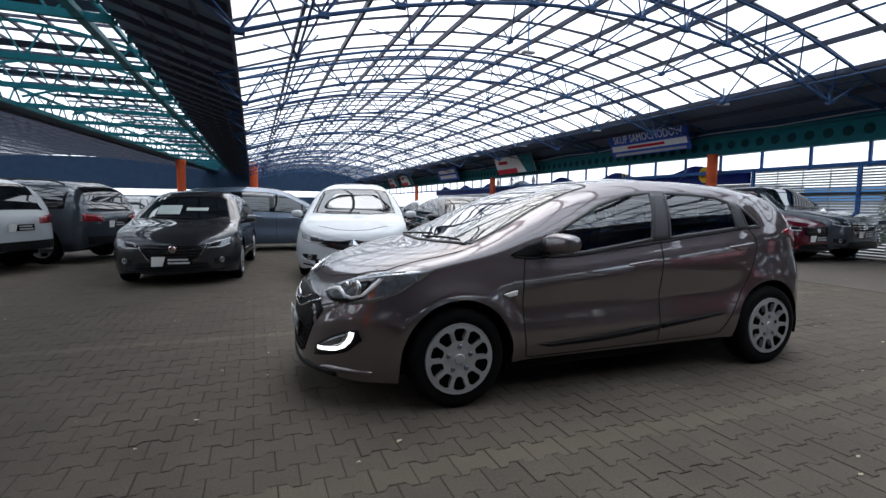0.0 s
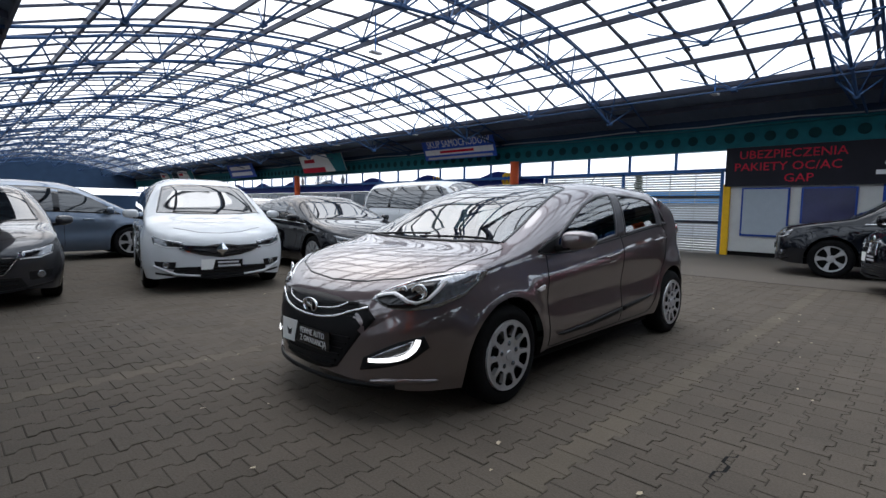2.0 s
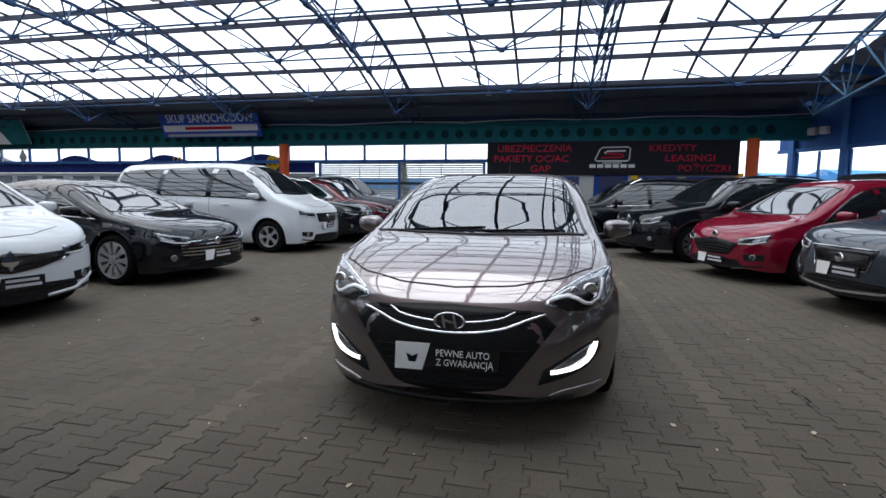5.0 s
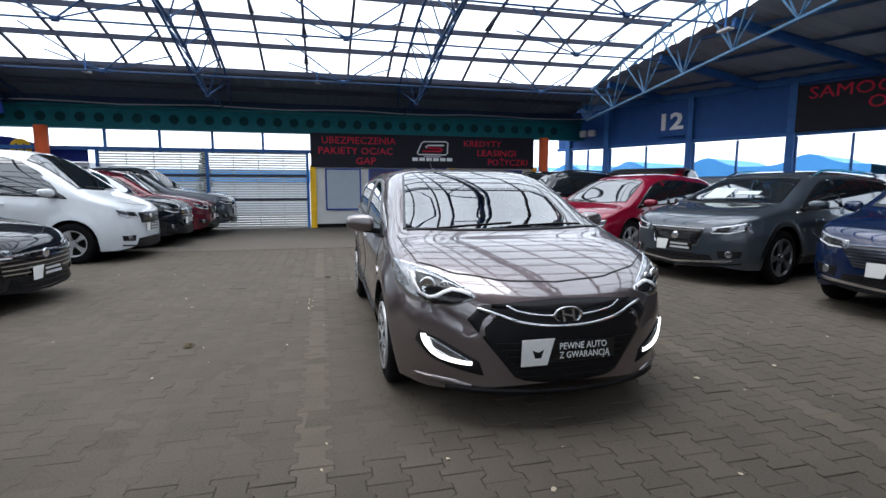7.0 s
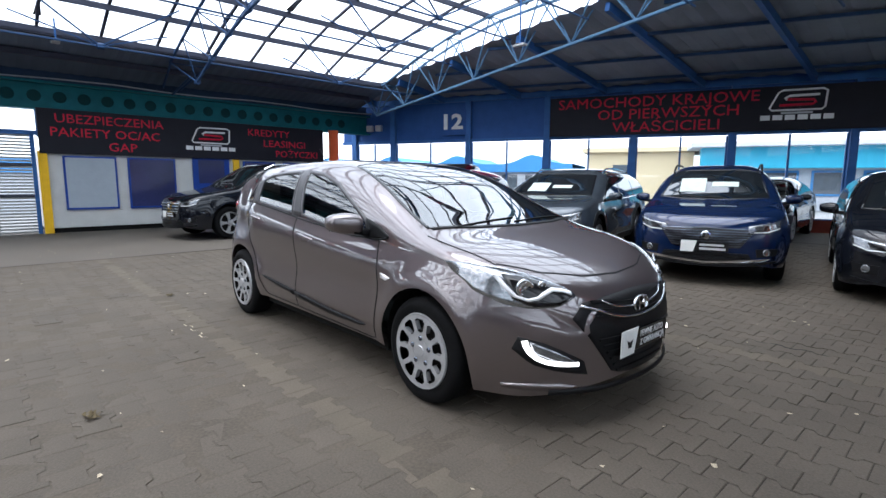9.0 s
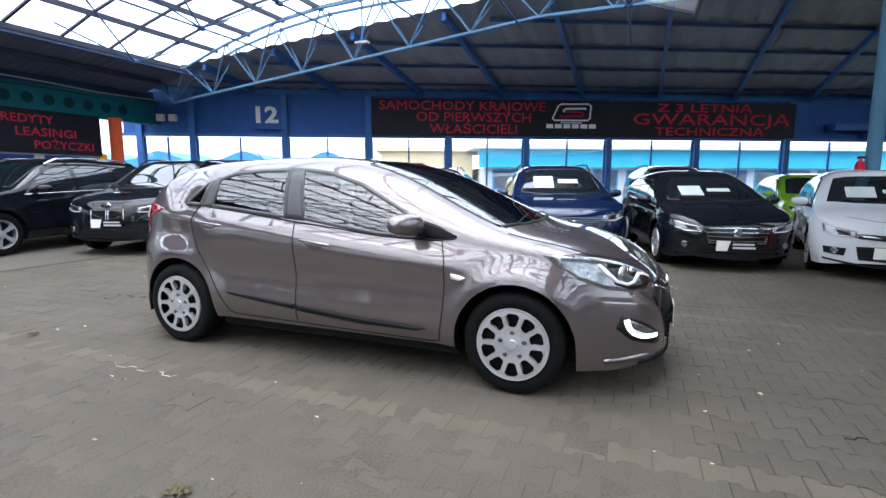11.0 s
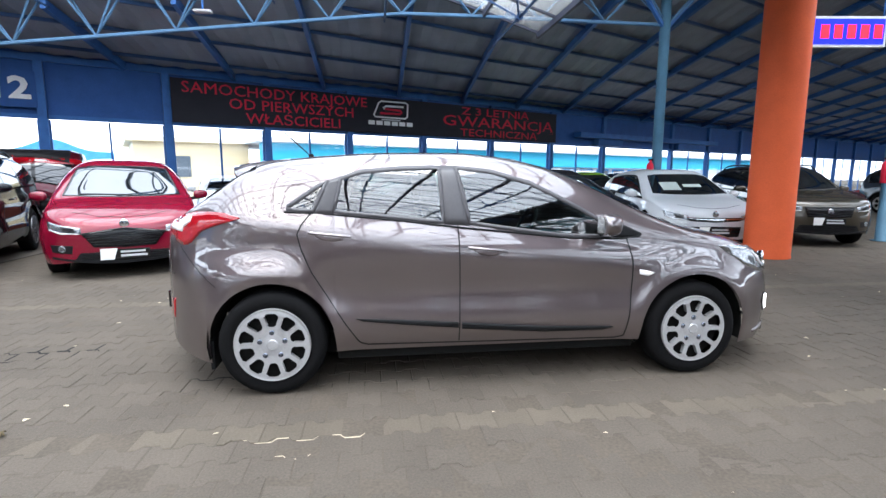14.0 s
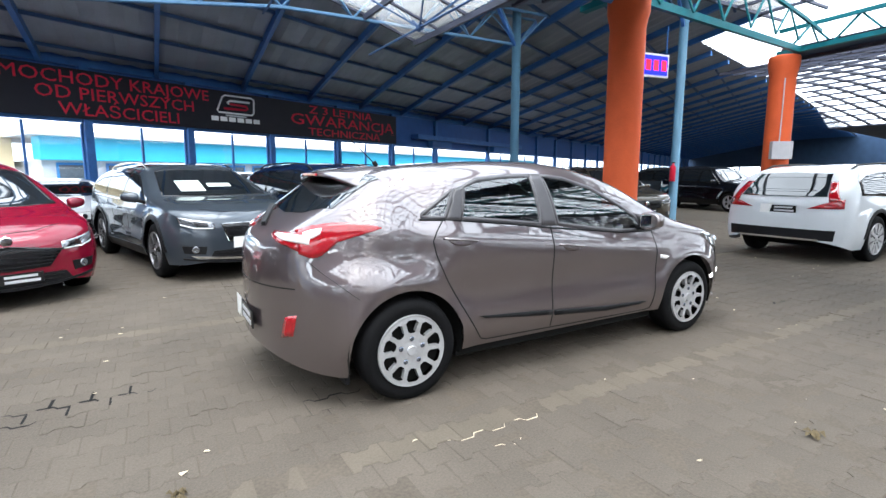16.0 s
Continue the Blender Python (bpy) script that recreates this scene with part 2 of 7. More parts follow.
def build_floor():
    bm = bmesh.new()
    vs = [bm.verts.new(c) for c in ((-300, -300, -0.02), (300, -300, -0.02), (300, 300, -0.02), (-300, 300, -0.02))]
    bm.faces.new(vs)
    tagged(part("ground", bm, SAND), "dark sandy ground under the grey paving", "ground", kind="structure")


# pavers: interlocking blocks in rows along x
PL, PW = 0.20, 0.165      # a block's length along y between rows, and its pitch along x


build_floor()
def paver_outline(g=0.0022, k=0.017):
    """An interlocking block, wide at both ends and waisted, its length along x."""
    a, w, n = PL / 2 - g, PW / 2 + k - g, PW / 2 - k - g
    half = [(-a, w), (-a * 0.62, w), (-a * 0.38, n), (a * 0.38, n), (a * 0.62, w), (a, w)]
    return [(x, -y) for x, y in half] + [(x, y) for x, y in reversed(half)]


def paver_lists(cells, z=0.0):
    """Vertex and face lists for blocks at (x, y, lift, tilt)."""
    out = paver_outline()
    ins = paver_outline(0.0060)
    n = len(out)
    v, f = [], []
    for x, y, lift, tx, ty in cells:
        k = len(v)
        for ring, h in ((out, -0.03), (out, -0.0025), (ins, 0.0)):
            v += [(x + px, y + py, z + h + lift + tx * px + ty * py) for px, py in ring]
        for r in (0, n):
            f += [(k + r + i, k + r + (i + 1) % n, k + r + n + (i + 1) % n, k + r + n + i) for i in range(n)]
        f.append(tuple(k + 2 * n + i for i in range(n)))
    return v, f


STRIPS = (9 * PW, -8 * PW)    # two lines of lighter blocks


def is_strip(y):
    return any(abs(y - s) < PW / 2 for s in STRIPS)


def build_pavers():
    rnd = random.Random(4)
    base = thing("paving", "worn grey-brown interlocking concrete paving with two lighter lines", "pavement", kind="structure")
    rows = range(int(-9.0 / PW), int(10.5 / PW))
    near, far, far_light = [], [], []
    for r in rows:
        y = r * PW
        for c in range(int(-6.15 / PL), int(12.0 / PL)):
            x = (c + 0.5 * (r % 2)) * PL
            cell = (x, y, rnd.gauss(0, 0.0012), rnd.gauss(0, 0.006), rnd.gauss(0, 0.006))
            if is_strip(y):
                far_light.append(cell)
            elif 2.4 < x < 3.9 and -2.3 < y < 1.1 and len(near) < 150 or -1.2 < x < 1.0 and -3.0 < y < -1.9 and len(near) < 300:
                near.append(cell)
            else:
                far.append(cell)
    tagged(part("paving_blocks", paver_lists(far), PAVER, base), kind="stuff")
    tagged(part("light_paving_blocks", paver_lists(far_light), PAVER_LIGHT, base), kind="stuff")
    shared = None
    for x, y, lift, tx, ty in near:
        if shared is None:
            first = part("paving_block", paver_lists([(0, 0, 0, 0, 0)]), PAVER, base)
            shared = first.data
            ob = first
        else:
            ob = new("paving_block", shared)
            ob.parent = base
        ob.matrix_basis = Matrix.LocRotScale((x, y, lift), Euler((ty, -tx, 0)), None)


PLAIN_FLOOR = mat("worn_concrete", (0.092, 0.080, 0.068), 0.75, vary=0.25, scale=0.9, bump=0.15)


def pave_far():
    """Smooth paving beyond the blocks, a little lower."""
    filled = boxes(((-6.2, -9.0, -0.014), (2.3, -0.80, -0.0012)), ((-6.2, -0.80, -0.014), (-2.0, 6.0, -0.0022)), ((2.3, -9.0, -0.014), (12.0, -3.2, -0.0015)))
    tagged(part("joint_filling", filled, JOINT_FILL), "trodden brown dust level with the paving blocks", "sand", kind="structure")
    tagged(part("bedding_sand", boxes(((-6.2, -9.0, -0.018), (12.0, 10.5, -0.0045))), SAND), "sand that fills the joints of the paving", "sand", kind="structure")
    slab = boxes(((-12.7, -9.0, -0.015), (-6.24, 11.0, -0.001)))
    tagged(part("concrete_floor", slab, PLAIN_FLOOR), "plain worn grey-brown concrete floor before the shutter", "floor", kind="structure")
    part_line = part("drain_slot", boxes(((-6.245, -9.0, -0.015), (-6.215, 10.0, -0.003))), DARK_VOID)
    tagged(part_line, "narrow dark drainage slot across the floor", "drain", kind="structure")
    bm = boxes(((-12.6, -60, -0.015), (40, -9.0, -0.006)), ((12.0, -9.0, -0.015), (40, 40, -0.006)), ((-12.6, 10.5, -0.015), (12.0, 30, -0.006)))
    tagged(part("far_pavement", bm, PAVER), "grey-brown paving in the far parts of the hall", "pavement", kind="structure")


# ---- roof ----
def corrugated(x0, x1, y0, y1, height, along="y", pitch=0.25, depth=0.035):
    """A ribbed sheet: ribs run along x or y, height(x, y) gives the surface."""
    v, f = [], []
    if along == "y":
        n = int(abs(x1 - x0) / pitch * 2)
        for i in range(n + 1):
            x = x0 + (x1 - x0) * i / n
            for y in (y0, y1):
                v.append((x, y, height(x, y) + depth * (i % 2)))
        f = [(2 * i, 2 * i + 2, 2 * i + 3, 2 * i + 1) for i in range(n)]
    else:
        n, m = int(abs(y1 - y0) / pitch * 2), 6
        for j in range(n + 1):
            y = y0 + (y1 - y0) * j / n
            for i in range(m + 1):
                x = x0 + (x1 - x0) * i / m
                v.append((x, y, height(x, y) + depth * (j % 2)))
        f = [(j * (m + 1) + i, j * (m + 1) + i + 1, (j + 1) * (m + 1) + i + 1, (j + 1) * (m + 1) + i) for j in range(n) for i in range(m)]
    return v, f


def structure(name, data, material, label, category):
    return tagged(part(name, data, material), label, category, kind="structure")


TRUSS_STEP = 5.35
TRUSS_Y = [1.35 - TRUSS_STEP * k for k in range(0, 11)]


def taper(x, y):
    """The east half of the vault is a little wider than the west half."""
    return x if x < MID else x + 0.45 * (x - MID) / 6.0


def valley_w(y):
    return 5.0 + 0.052 * max(0.0, y + 8.0)


def valley_e(y):
    return 13.5 + 0.1155 * (y - 4.6)


def vault_roof():
    """The glazed vault: sheets, glazing bars along and across, dark sheet bands at both sides."""
    south, north, n = SOUTH, END_Y, 24
    v = []
    for i in range(n + 1):
        x = EDGE_W + (EDGE_E - EDGE_W) * i / n
        v += [(taper(x, south), south, vault(x) + 0.06), (taper(x, north), north, vault(x) + 0.06)]
    f = [(2 * i, 2 * i + 2, 2 * i + 3, 2 * i + 1) for i in range(n)]
    g = structure("skylight_vault", (v, f), GLAZING, "translucent weathered roof sheets of the vaulted skylight", "skylight")
    g.visible_shadow = False
    structure("roof_sheet_west", corrugated(WX, EDGE_W, south, north + 0.3, lambda x, y: vault(x) + 0.02, along="x", depth=0.014), ROOF_SLATE, "dark blue ribbed roof sheet between skylight and long wall", "roof")
    v, f = [], []
    m = int((4.7 - south) / 0.125)
    for j in range(m + 1):
        y = south + (4.7 - south) * j / m
        a, b = taper(EDGE_E, y), valley_w(y) + 0.1
        for k in range(4):
            v.append((a + (b - a) * k / 3, y, vault(EDGE_E) + 0.02 + 0.25 * k + 0.035 * (j % 2)))
    f = [(4 * j + k, 4 * j + k + 1, 4 * j + k + 5, 4 * j + k + 4) for j in range(m) for k in range(3)]
    structure("roof_sheet_east", (v, f), ROOF_SLATE, "dark blue ribbed roof sheet between skylight and valley", "roof")
    bars = thing("glazing_bars", "dark steel glazing bars under the roof sheets", "glazing bars", kind="structure")
    xs = [EDGE_W + (EDGE_E - EDGE_W) * i / 11 for i in range(12)]
    for x in xs:
        b = Bars()
        b.bar((taper(x, south), south, vault(x) - 0.03), (taper(x, north), north, vault(x) - 0.03), 0.03, flat=(0.03, 0.055))
        part("purlin", b.done(), STEEL_DARK, bars)
    y = north
    while y > south:
        b = Bars()
        for i in range(11):
            b.bar((taper(xs[i], y), y, vault(xs[i]) + 0.03), (taper(xs[i + 1], y), y, vault(xs[i + 1]) + 0.03), 0.02, flat=(0.03, 0.02))
        part("glazing_bar", b.done(), STEEL_DARK, bars)
        y -= TRUSS_STEP / 5
    y = north - 0.4
    while y > south + 1:
        if y < 4.4:
            b = Bars()
            b.bar((taper(EDGE_E, y), y, vault(EDGE_E) - 0.04), (valley_w(y), y, vault(EDGE_E) + 0.70), 0.04, flat=(0.035, 0.06))
            part("joist", b.done(), STEEL_DARK, bars)
        y -= TRUSS_STEP / 5
    for x, r in ((EDGE_W - 0.03, 0.045), (EDGE_W - 1.05, 0.05)):
        b = Bars()
        b.bar((x, south, vault(x) - 0.05), (x, north, vault(x) - 0.05), r, flat=(r, 0.06))
        part("purlin", b.done(), STEEL_DARK, bars)
    for y in TRUSS_Y:
        b = Bars()
        for dy in (-0.42, 0.42):
            b.bar((EDGE_W - 0.2, y + dy, vault(EDGE_W) - 0.16), (WX + 0.1, y + dy * 0.5, vault(WX) - 0.06), 0.03, 5)
        b.bar((EDGE_W - 0.4, y, vault(EDGE_W) - 0.5), (WX + 0.1, y, vault(WX) - 0.22), 0.03, 5)
        tagged(part("truss_heel", b.done(), TRUSS_BLUE, bars), kind="stuff")
    for k in (0.25, 0.5, 0.75):
        b = Bars()
        for y0, y1 in ((4.4, -8.0), (-8.0, south)):
            b.bar((taper(EDGE_E, y0) + (valley_w(y0) - taper(EDGE_E, y0)) * k, y0, vault(EDGE_E) + 0.74 * k + 0.0), (taper(EDGE_E, y1) + (valley_w(y1) - taper(EDGE_E, y1)) * k, y1, vault(EDGE_E) + 0.74 * k + 0.0), 0.03)
        tagged(part("batten", b.done(), STEEL_DARK, bars), kind="stuff")
    rnd = random.Random(7)
    dirt = []
    for i in range(130):
        c = rnd.randrange(11)
        y = north - TRUSS_STEP / 5 * rnd.randrange(1, 34)
        a, b = xs[c], xs[c + 1]
        k0, k1 = rnd.uniform(0.0, 0.3), rnd.uniform(0.45, 1.0)
        xa, xb = a + (b - a) * k0, a + (b - a) * k1
        w = rnd.uniform(0.03, 0.09)
        k = len(dirt)
        dirt += [(taper(xa, y), y - w, vault(xa) + 0.045), (taper(xb, y), y - w * 0.3, vault(xb) + 0.045), (taper(xb, y), y + w * 0.2, vault(xb) + 0.045), (taper(xa, y), y + w, vault(xa) + 0.045)]
    tagged(part("dirt_streak", (dirt, [tuple(4 * k + i for i in range(4)) for k in range(len(dirt) // 4)]), LEAF_DIRT, bars), kind="stuff")


def east_vault():
    """The neighbouring vault beyond the valley, seen in part."""
    n, south, w = 16, SOUTH, 26.0

    def at(k, y, dz=0.0):
        return (valley_e(y) + 1.3 + w * k, y, 4.9 + dz + 1.2 * math.sin(k * math.pi))

    def north(k):
        return 7.5 + 0.3 * w * k
    v = []
    for i in range(n + 1):
        v += [at(i / n, south), at(i / n, north(i / n))]
    f = [(2 * i, 2 * i + 2, 2 * i + 3, 2 * i + 1) for i in range(n)]
    g = structure("east_skylight", (v, f), GLAZING, "translucent sheets of the neighbouring skylight vault", "skylight")
    g.visible_shadow = False
    b = Bars()
    for i in range(n + 1):
        b.bar(at(i / n, south, -0.05), at(i / n, north(i / n), -0.05), 0.05)
    y = 15.0
    while y > south:
        for i in range(n):
            if y < north(i / n):
                b.bar(at(i / n, y, -0.02), at((i + 1) / n, y, -0.02), 0.05, flat=(0.09, 0.05))
        y -= 1.2
    tagged(part("east_glazing_bars", b.done(), STEEL_DARK), "dark glazing bars of the neighbouring vault", "glazing bars", kind="structure")
    v = [(valley_e(south), south, 4.95), (valley_e(4.8), 4.8, 4.95), (valley_e(4.8) + 1.3, 4.8, 4.9), (valley_e(south) + 1.3, south, 4.9)]
    structure("east_roof_sheet", (v, [(0, 1, 2, 3)]), ROOF_DARK, "dark roof sheet beside the neighbouring skylight", "roof")
    x = valley_e(south) + 1.3 + w
    v = [(x, south, 4.9), (valley_e(15.3) + 1.3 + w, 15.3, 4.9), (78, 20, 4.6), (78, south, 4.6)]
    structure("far_roof_sheet", (v, [(0, 1, 2, 3)]), ROOF_DARK, "dark roof sheet at the far side", "roof")


def triangular_truss(y, x0, x1, material, drop=0.62, gap=0.42, bays=12):
    """A three-chord truss under the vault, across the hall."""
    t = thing("roof_truss", "blue painted three-chord steel truss carrying the skylight", "truss", group="roof trusses")
    xs = [x0 + (x1 - x0) * i / bays for i in range(bays + 1)]
    top, bot, web = (Bars(), Bars()), Bars(), (Bars(), Bars())
    gusset = Bars()

    def at(x, s, dz):
        return (taper(x, y), y + s, vault(x) - 0.12 - dz)
    for i in range(bays):
        a, b = xs[i], xs[i + 1]
        m = (a + b) / 2
        for k, s in enumerate((-gap, gap)):
            web[k].bar(at(a, s, 0), at(m, 0, drop), 0.018, 5)
            web[k].bar(at(b, s, 0), at(m, 0, drop), 0.018, 5)
        if i % 2 == 0:
            web[0].bar(at(a, -gap, 0), at(a, gap, 0), 0.016, 5)
        low = at(m, 0, drop)
        gusset.bar((low[0] - 0.08, y, low[2]), (low[0] + 0.08, y, low[2]), 0.06, 6)
    for k, s in enumerate((-gap, gap)):
        top[k].tube([at(x, s, 0) for x in xs], 0.034)
    bot.tube([at((a + b) / 2, 0, drop) for a, b in zip(xs, xs[1:])], 0.034)
    for k in (0, 1):
        part("top_chord", top[k].done(), material, t)
        tagged(part("lattice", web[k].done(), material, t), kind="stuff")
    part("bottom_chord", bot.done(), material, t)
    tagged(part("gusset", gusset.done(), material, t), kind="stuff")
    return t


def longitudinal_bracing(south, north):
    """Light tubes along the hall with small props up to the purlins."""
    t = thing("roof_bracing", "slim blue steel tubes and struts bracing the trusses", "bracing")
    for i in (1, 3, 5, 7, 9, 11):
        x = EDGE_W + (EDGE_E - EDGE_W) * i / 12
        z = vault(x) - 0.74
        b = Bars()
        b.bar((taper(x, south), south, z), (taper(x, north), north, z), 0.022, 5)
        part("tube", b.done(), TRUSS_BLUE, t)
        props = Bars()
        y = north - TRUSS_STEP / 2 + 0.35
        while y > south:
            for sx in (-0.5, 0.5):
                for sy in (-TRUSS_STEP / 4, TRUSS_STEP / 4):
                    props.bar((taper(x, y), y, z), (taper(x + sx, y + sy), y + sy, vault(x + sx) - 0.05), 0.014, 4)
            props.bar((taper(x, y), y - 0.06, z), (taper(x, y), y + 0.06, z), 0.06, 6)
            y -= TRUSS_STEP
        tagged(part("strut", props.done(), TRUSS_BLUE, t), kind="stuff")


# ---- the end bay: solid roof between the last truss and the glazed end wall ----
def end_roof(x, y):
    """Height of the ribbed end roof: rises from the end wall to the ridge over the last truss."""
    along = (x - W2.x) * math.cos(A2) + (y - W2.y) * math.sin(A2)
    off = (x - W2.x) * math.sin(A2) - (y - W2.y) * math.cos(A2)
    return min(6.45, 4.02 + 0.20 * max(0.0, off) ** 0.95)


def end_south(x):
    """Where the solid end roof stops."""
    return END_Y if x < 2.4 else 4.7 if x < 14.0 else 7.9 + 0.3 * (x - 14.0)


def build_end_roof():
    v, f = [], []
    x0, x1, step = WX - 0.2, 80.0, 0.25
    n = int((x1 - x0) / step)
    m = 8
    for i in range(n + 1):
        x = x0 + step * i
        yw = W2.y + (x - W2.x) * math.tan(A2) + 0.4
        ys = end_south(x) - 0.1
        yw = max(yw, ys + 0.2)
        for j in range(m + 1):
            y = ys + (yw - ys) * j / m
            v.append((x, y, end_roof(x, y) + 0.04 * (i % 2)))
    for i in range(n):
        for j in range(m):
            a = i * (m + 1) + j
            f.append((a, a + m + 1, a + m + 2, a + 1))
    structure("end_roof_sheet", (v, f), ROOF_GREY, "grey corrugated sheets of the solid end roof", "roof")
    ribs = thing("roof_ribs", "blue painted steel rafters and purlins under the end roof", "rafters", kind="structure")
    x = -11.4
    while x < 76:
        yw = W2.y + (x - W2.x) * math.tan(A2)
        b = Bars()
        ys = end_south(x)
        k = 5
        for j in range(k):
            ya, yb = ys + (yw - ys) * j / k, ys + (yw - ys) * (j + 1) / k
            if yw - ys > 0.3:
                b.bar((x, ya, end_roof(x, ya) - 0.09), (x, yb, end_roof(x, yb) - 0.09), 0.05, flat=(0.05, 0.09))
        if b.v:
            part("rafter", b.done(), STEEL_BLUE, ribs)
        x += 2.3
    for off in (0.6, 1.9, 3.2, 4.5, 5.8, 7.1, 8.4, 9.7, 11.0, 12.3):
        b = Bars()
        s = -3.0
        while s < 84:
            p, q = on_w2(s, off), on_w2(s + 2.0, off)
            lim = max(end_south(p.x), end_south(q.x))
            if q.y > lim and p.y > lim:
                b.bar((p.x, p.y, end_roof(p.x, p.y) - 0.03), (q.x, q.y, end_roof(q.x, q.y) - 0.03), 0.035)
            s += 2.0
        if b.v:
            part("purlin", b.done(), TRUSS_BLUE, ribs)


def build_end_truss():
    """The lattice girder under the edge of the end roof."""
    t = thing("end_truss", "light blue steel lattice girder at the end of the skylight", "truss")
    xs = [-11.0 + 1.45 * i for i in range(13)]
    top, bot, web = Bars(), Bars(), Bars()

    def zt(x):
        return vault(max(x, EDGE_W)) - 0.10 if x < MID else CROWN - 0.10

    def zb(x):
        return 3.45 + 0.115 * (x + 9.8) if x < 0 else 4.58

    for a, b in zip(xs, xs[1:]):
        m = (a + b) / 2
        for s in (-0.22, 0.22):
            web.bar((a, END_Y + s, zt(a)), (m, END_Y, zb(m)), 0.022, 5)
            web.bar((b, END_Y + s, zt(b)), (m, END_Y, zb(m)), 0.022, 5)
        web.bar((a, END_Y - 0.22, zt(a)), (a, END_Y + 0.22, zt(a)), 0.018, 5)
    for s in (-0.22, 0.22):
        part("top_chord", Bars().tube([(x, END_Y + s, zt(x)) for x in xs], 0.038).done(), STEEL_LIGHT, t)
    part("bottom_chord", Bars().tube([((a + b) / 2, END_Y, zb((a + b) / 2)) for a, b in zip(xs, xs[1:])], 0.04).done(), STEEL_LIGHT, t)
    tagged(part("lattice", web.done(), STEEL_LIGHT, t), kind="stuff")
    return t


# ---- the long wall: clerestory, shutter, office, columns ----
HEAD1 = 2.93
# dark teal for the beam's round openings, their shade put into the colour
TEAL_SHADE = mat("shaded_teal_opening", (0.006, 0.045, 0.05), 0.7, vary=0.2)


def build_wall_west():
    w = thing("wall_west", "blue framed long wall with a band of clear windows", "wall", kind="structure")
    # castellated beam
    bm = boxes(((WX - 0.1, SOUTH, HEAD1 + 0.02), (WX + 0.02, 8.0, 3.50)))
    part("beam_web", bm, STEEL_TEAL, w)
    part("beam_flange", boxes(((WX - 0.15, SOUTH, 3.50), (WX + 0.16, 8.0, 3.55)), ((WX - 0.15, SOUTH, HEAD1 - 0.03), (WX + 0.16, 8.0, HEAD1 + 0.02))), STEEL_TEAL, w)
    # discs on the solid web, coloured like shaded openings
    disc = lathe([(0.0, 0.0), (0.115, 0.0), (0.135, 0.012), (0.135, -0.02)], 12, "y")
    v, f = [], []
    y = 6.6
    while y > -45:
        k = len(v)
        v += [(WX + 0.024 + p[1] * 0.3, y + p[0], 3.215 + p[2]) for p in disc[0]]
        f += [tuple(k + i for i in q) for q in disc[1]]
        y -= 0.48
    part("beam_openings", (v, f), TEAL_SHADE, w)
    part("cable", cable_lists([(WX + 0.2, SOUTH, 3.60), (WX + 0.2, 8.0, 3.60)], 0.018), GREY_INK, w)
    part("upper_fascia", boxes(((WX - 0.1, SOUTH, 3.555), (WX + 0.015, 8.0, 3.86))), ROOF_DARK, w)
    # clerestory posts and sill rail
    y = -1.55
    while y > -58:
        b = Bars()
        b.bar((WX, y, 2.27), (WX, y, HEAD1), 0.035)
        part("clerestory_post", b.done(), STEEL_BLUE, w)
        y -= 1.42
    part("clerestory_rail", boxes(((WX - 0.06, SOUTH, 2.31), (WX + 0.06, -1.5, 2.41))), STEEL_BLUE, w)


def cable_lists(pts, r, sag=0.05, n=60):
    p, q = Vector(pts[0]), Vector(pts[1])
    out = []
    for i in range(n + 1):
        c = p.lerp(q, i / n)
        c.z += sag * math.sin(i * 1.7) * 0.6
        out.append(c)
    return Bars().tube(out, r, 5).done()


def build_shutter():
    t = thing("roller_shutter", "closed see-through roller shutter of pale horizontal slats", "shutter")
    y0, y1 = -7.45, -1.68
    rnd = random.Random(2)
    slat = None
    z = 0.05
    while z < 2.30:
        if slat is None:
            slat = part("slat", boxes(((WX - 0.012, y0, -0.024), (WX + 0.012, y1, 0.024)), bevel=0.006), SHUTTER, t, m=pose(0, 0, z))
        else:
            ob = new("slat", slat.data)
            ob.parent, ob.matrix_basis = t, pose(0, 0, z)
        z += 0.072
    for y in (y0, (y0 + y1) / 2, y1):
        b = Bars()
        b.bar((WX + 0.03, y, 0.0), (WX + 0.03, y, 2.4), 0.04)
        part("guide_rail", b.done(), STEEL_BLUE, t)
    for z in (0.9, 1.62):
        part("stiff_slat", boxes(((WX + 0.013, y0, z - 0.04), (WX + 0.03, y1, z + 0.04)), bevel=0.006), DARK_SLAT, t)
    for i in range(1, 8):
        y = y0 + (y1 - y0) * i / 8
        b = Bars()
        b.bar((WX - 0.03, y, 0.0), (WX - 0.03, y, 2.35), 0.012)
        part("tie", b.done(), GREY_INK, t)


LEAF_DIRT = mat("roof_dirt", (0.05, 0.045, 0.035), 0.9, vary=0.3)
SHUTTER = mat("pale_shutter_slats", (0.30, 0.30, 0.28), 0.45, metal=0.3, vary=0.15, scale=2)
DARK_SLAT = mat("dark_slat", (0.05, 0.055, 0.07), 0.5, vary=0.2)
FRAME_BLUE = mat("blue_window_frame", (0.016, 0.05, 0.26), 0.4, vary=0.15)
BLIND = mat("pale_closed_blind", (0.34, 0.38, 0.42), 0.6, vary=0.06)
BLUE_FILM = mat("blue_window_film", (0.03, 0.035, 0.10), 0.15, vary=0.3, scale=1.2)


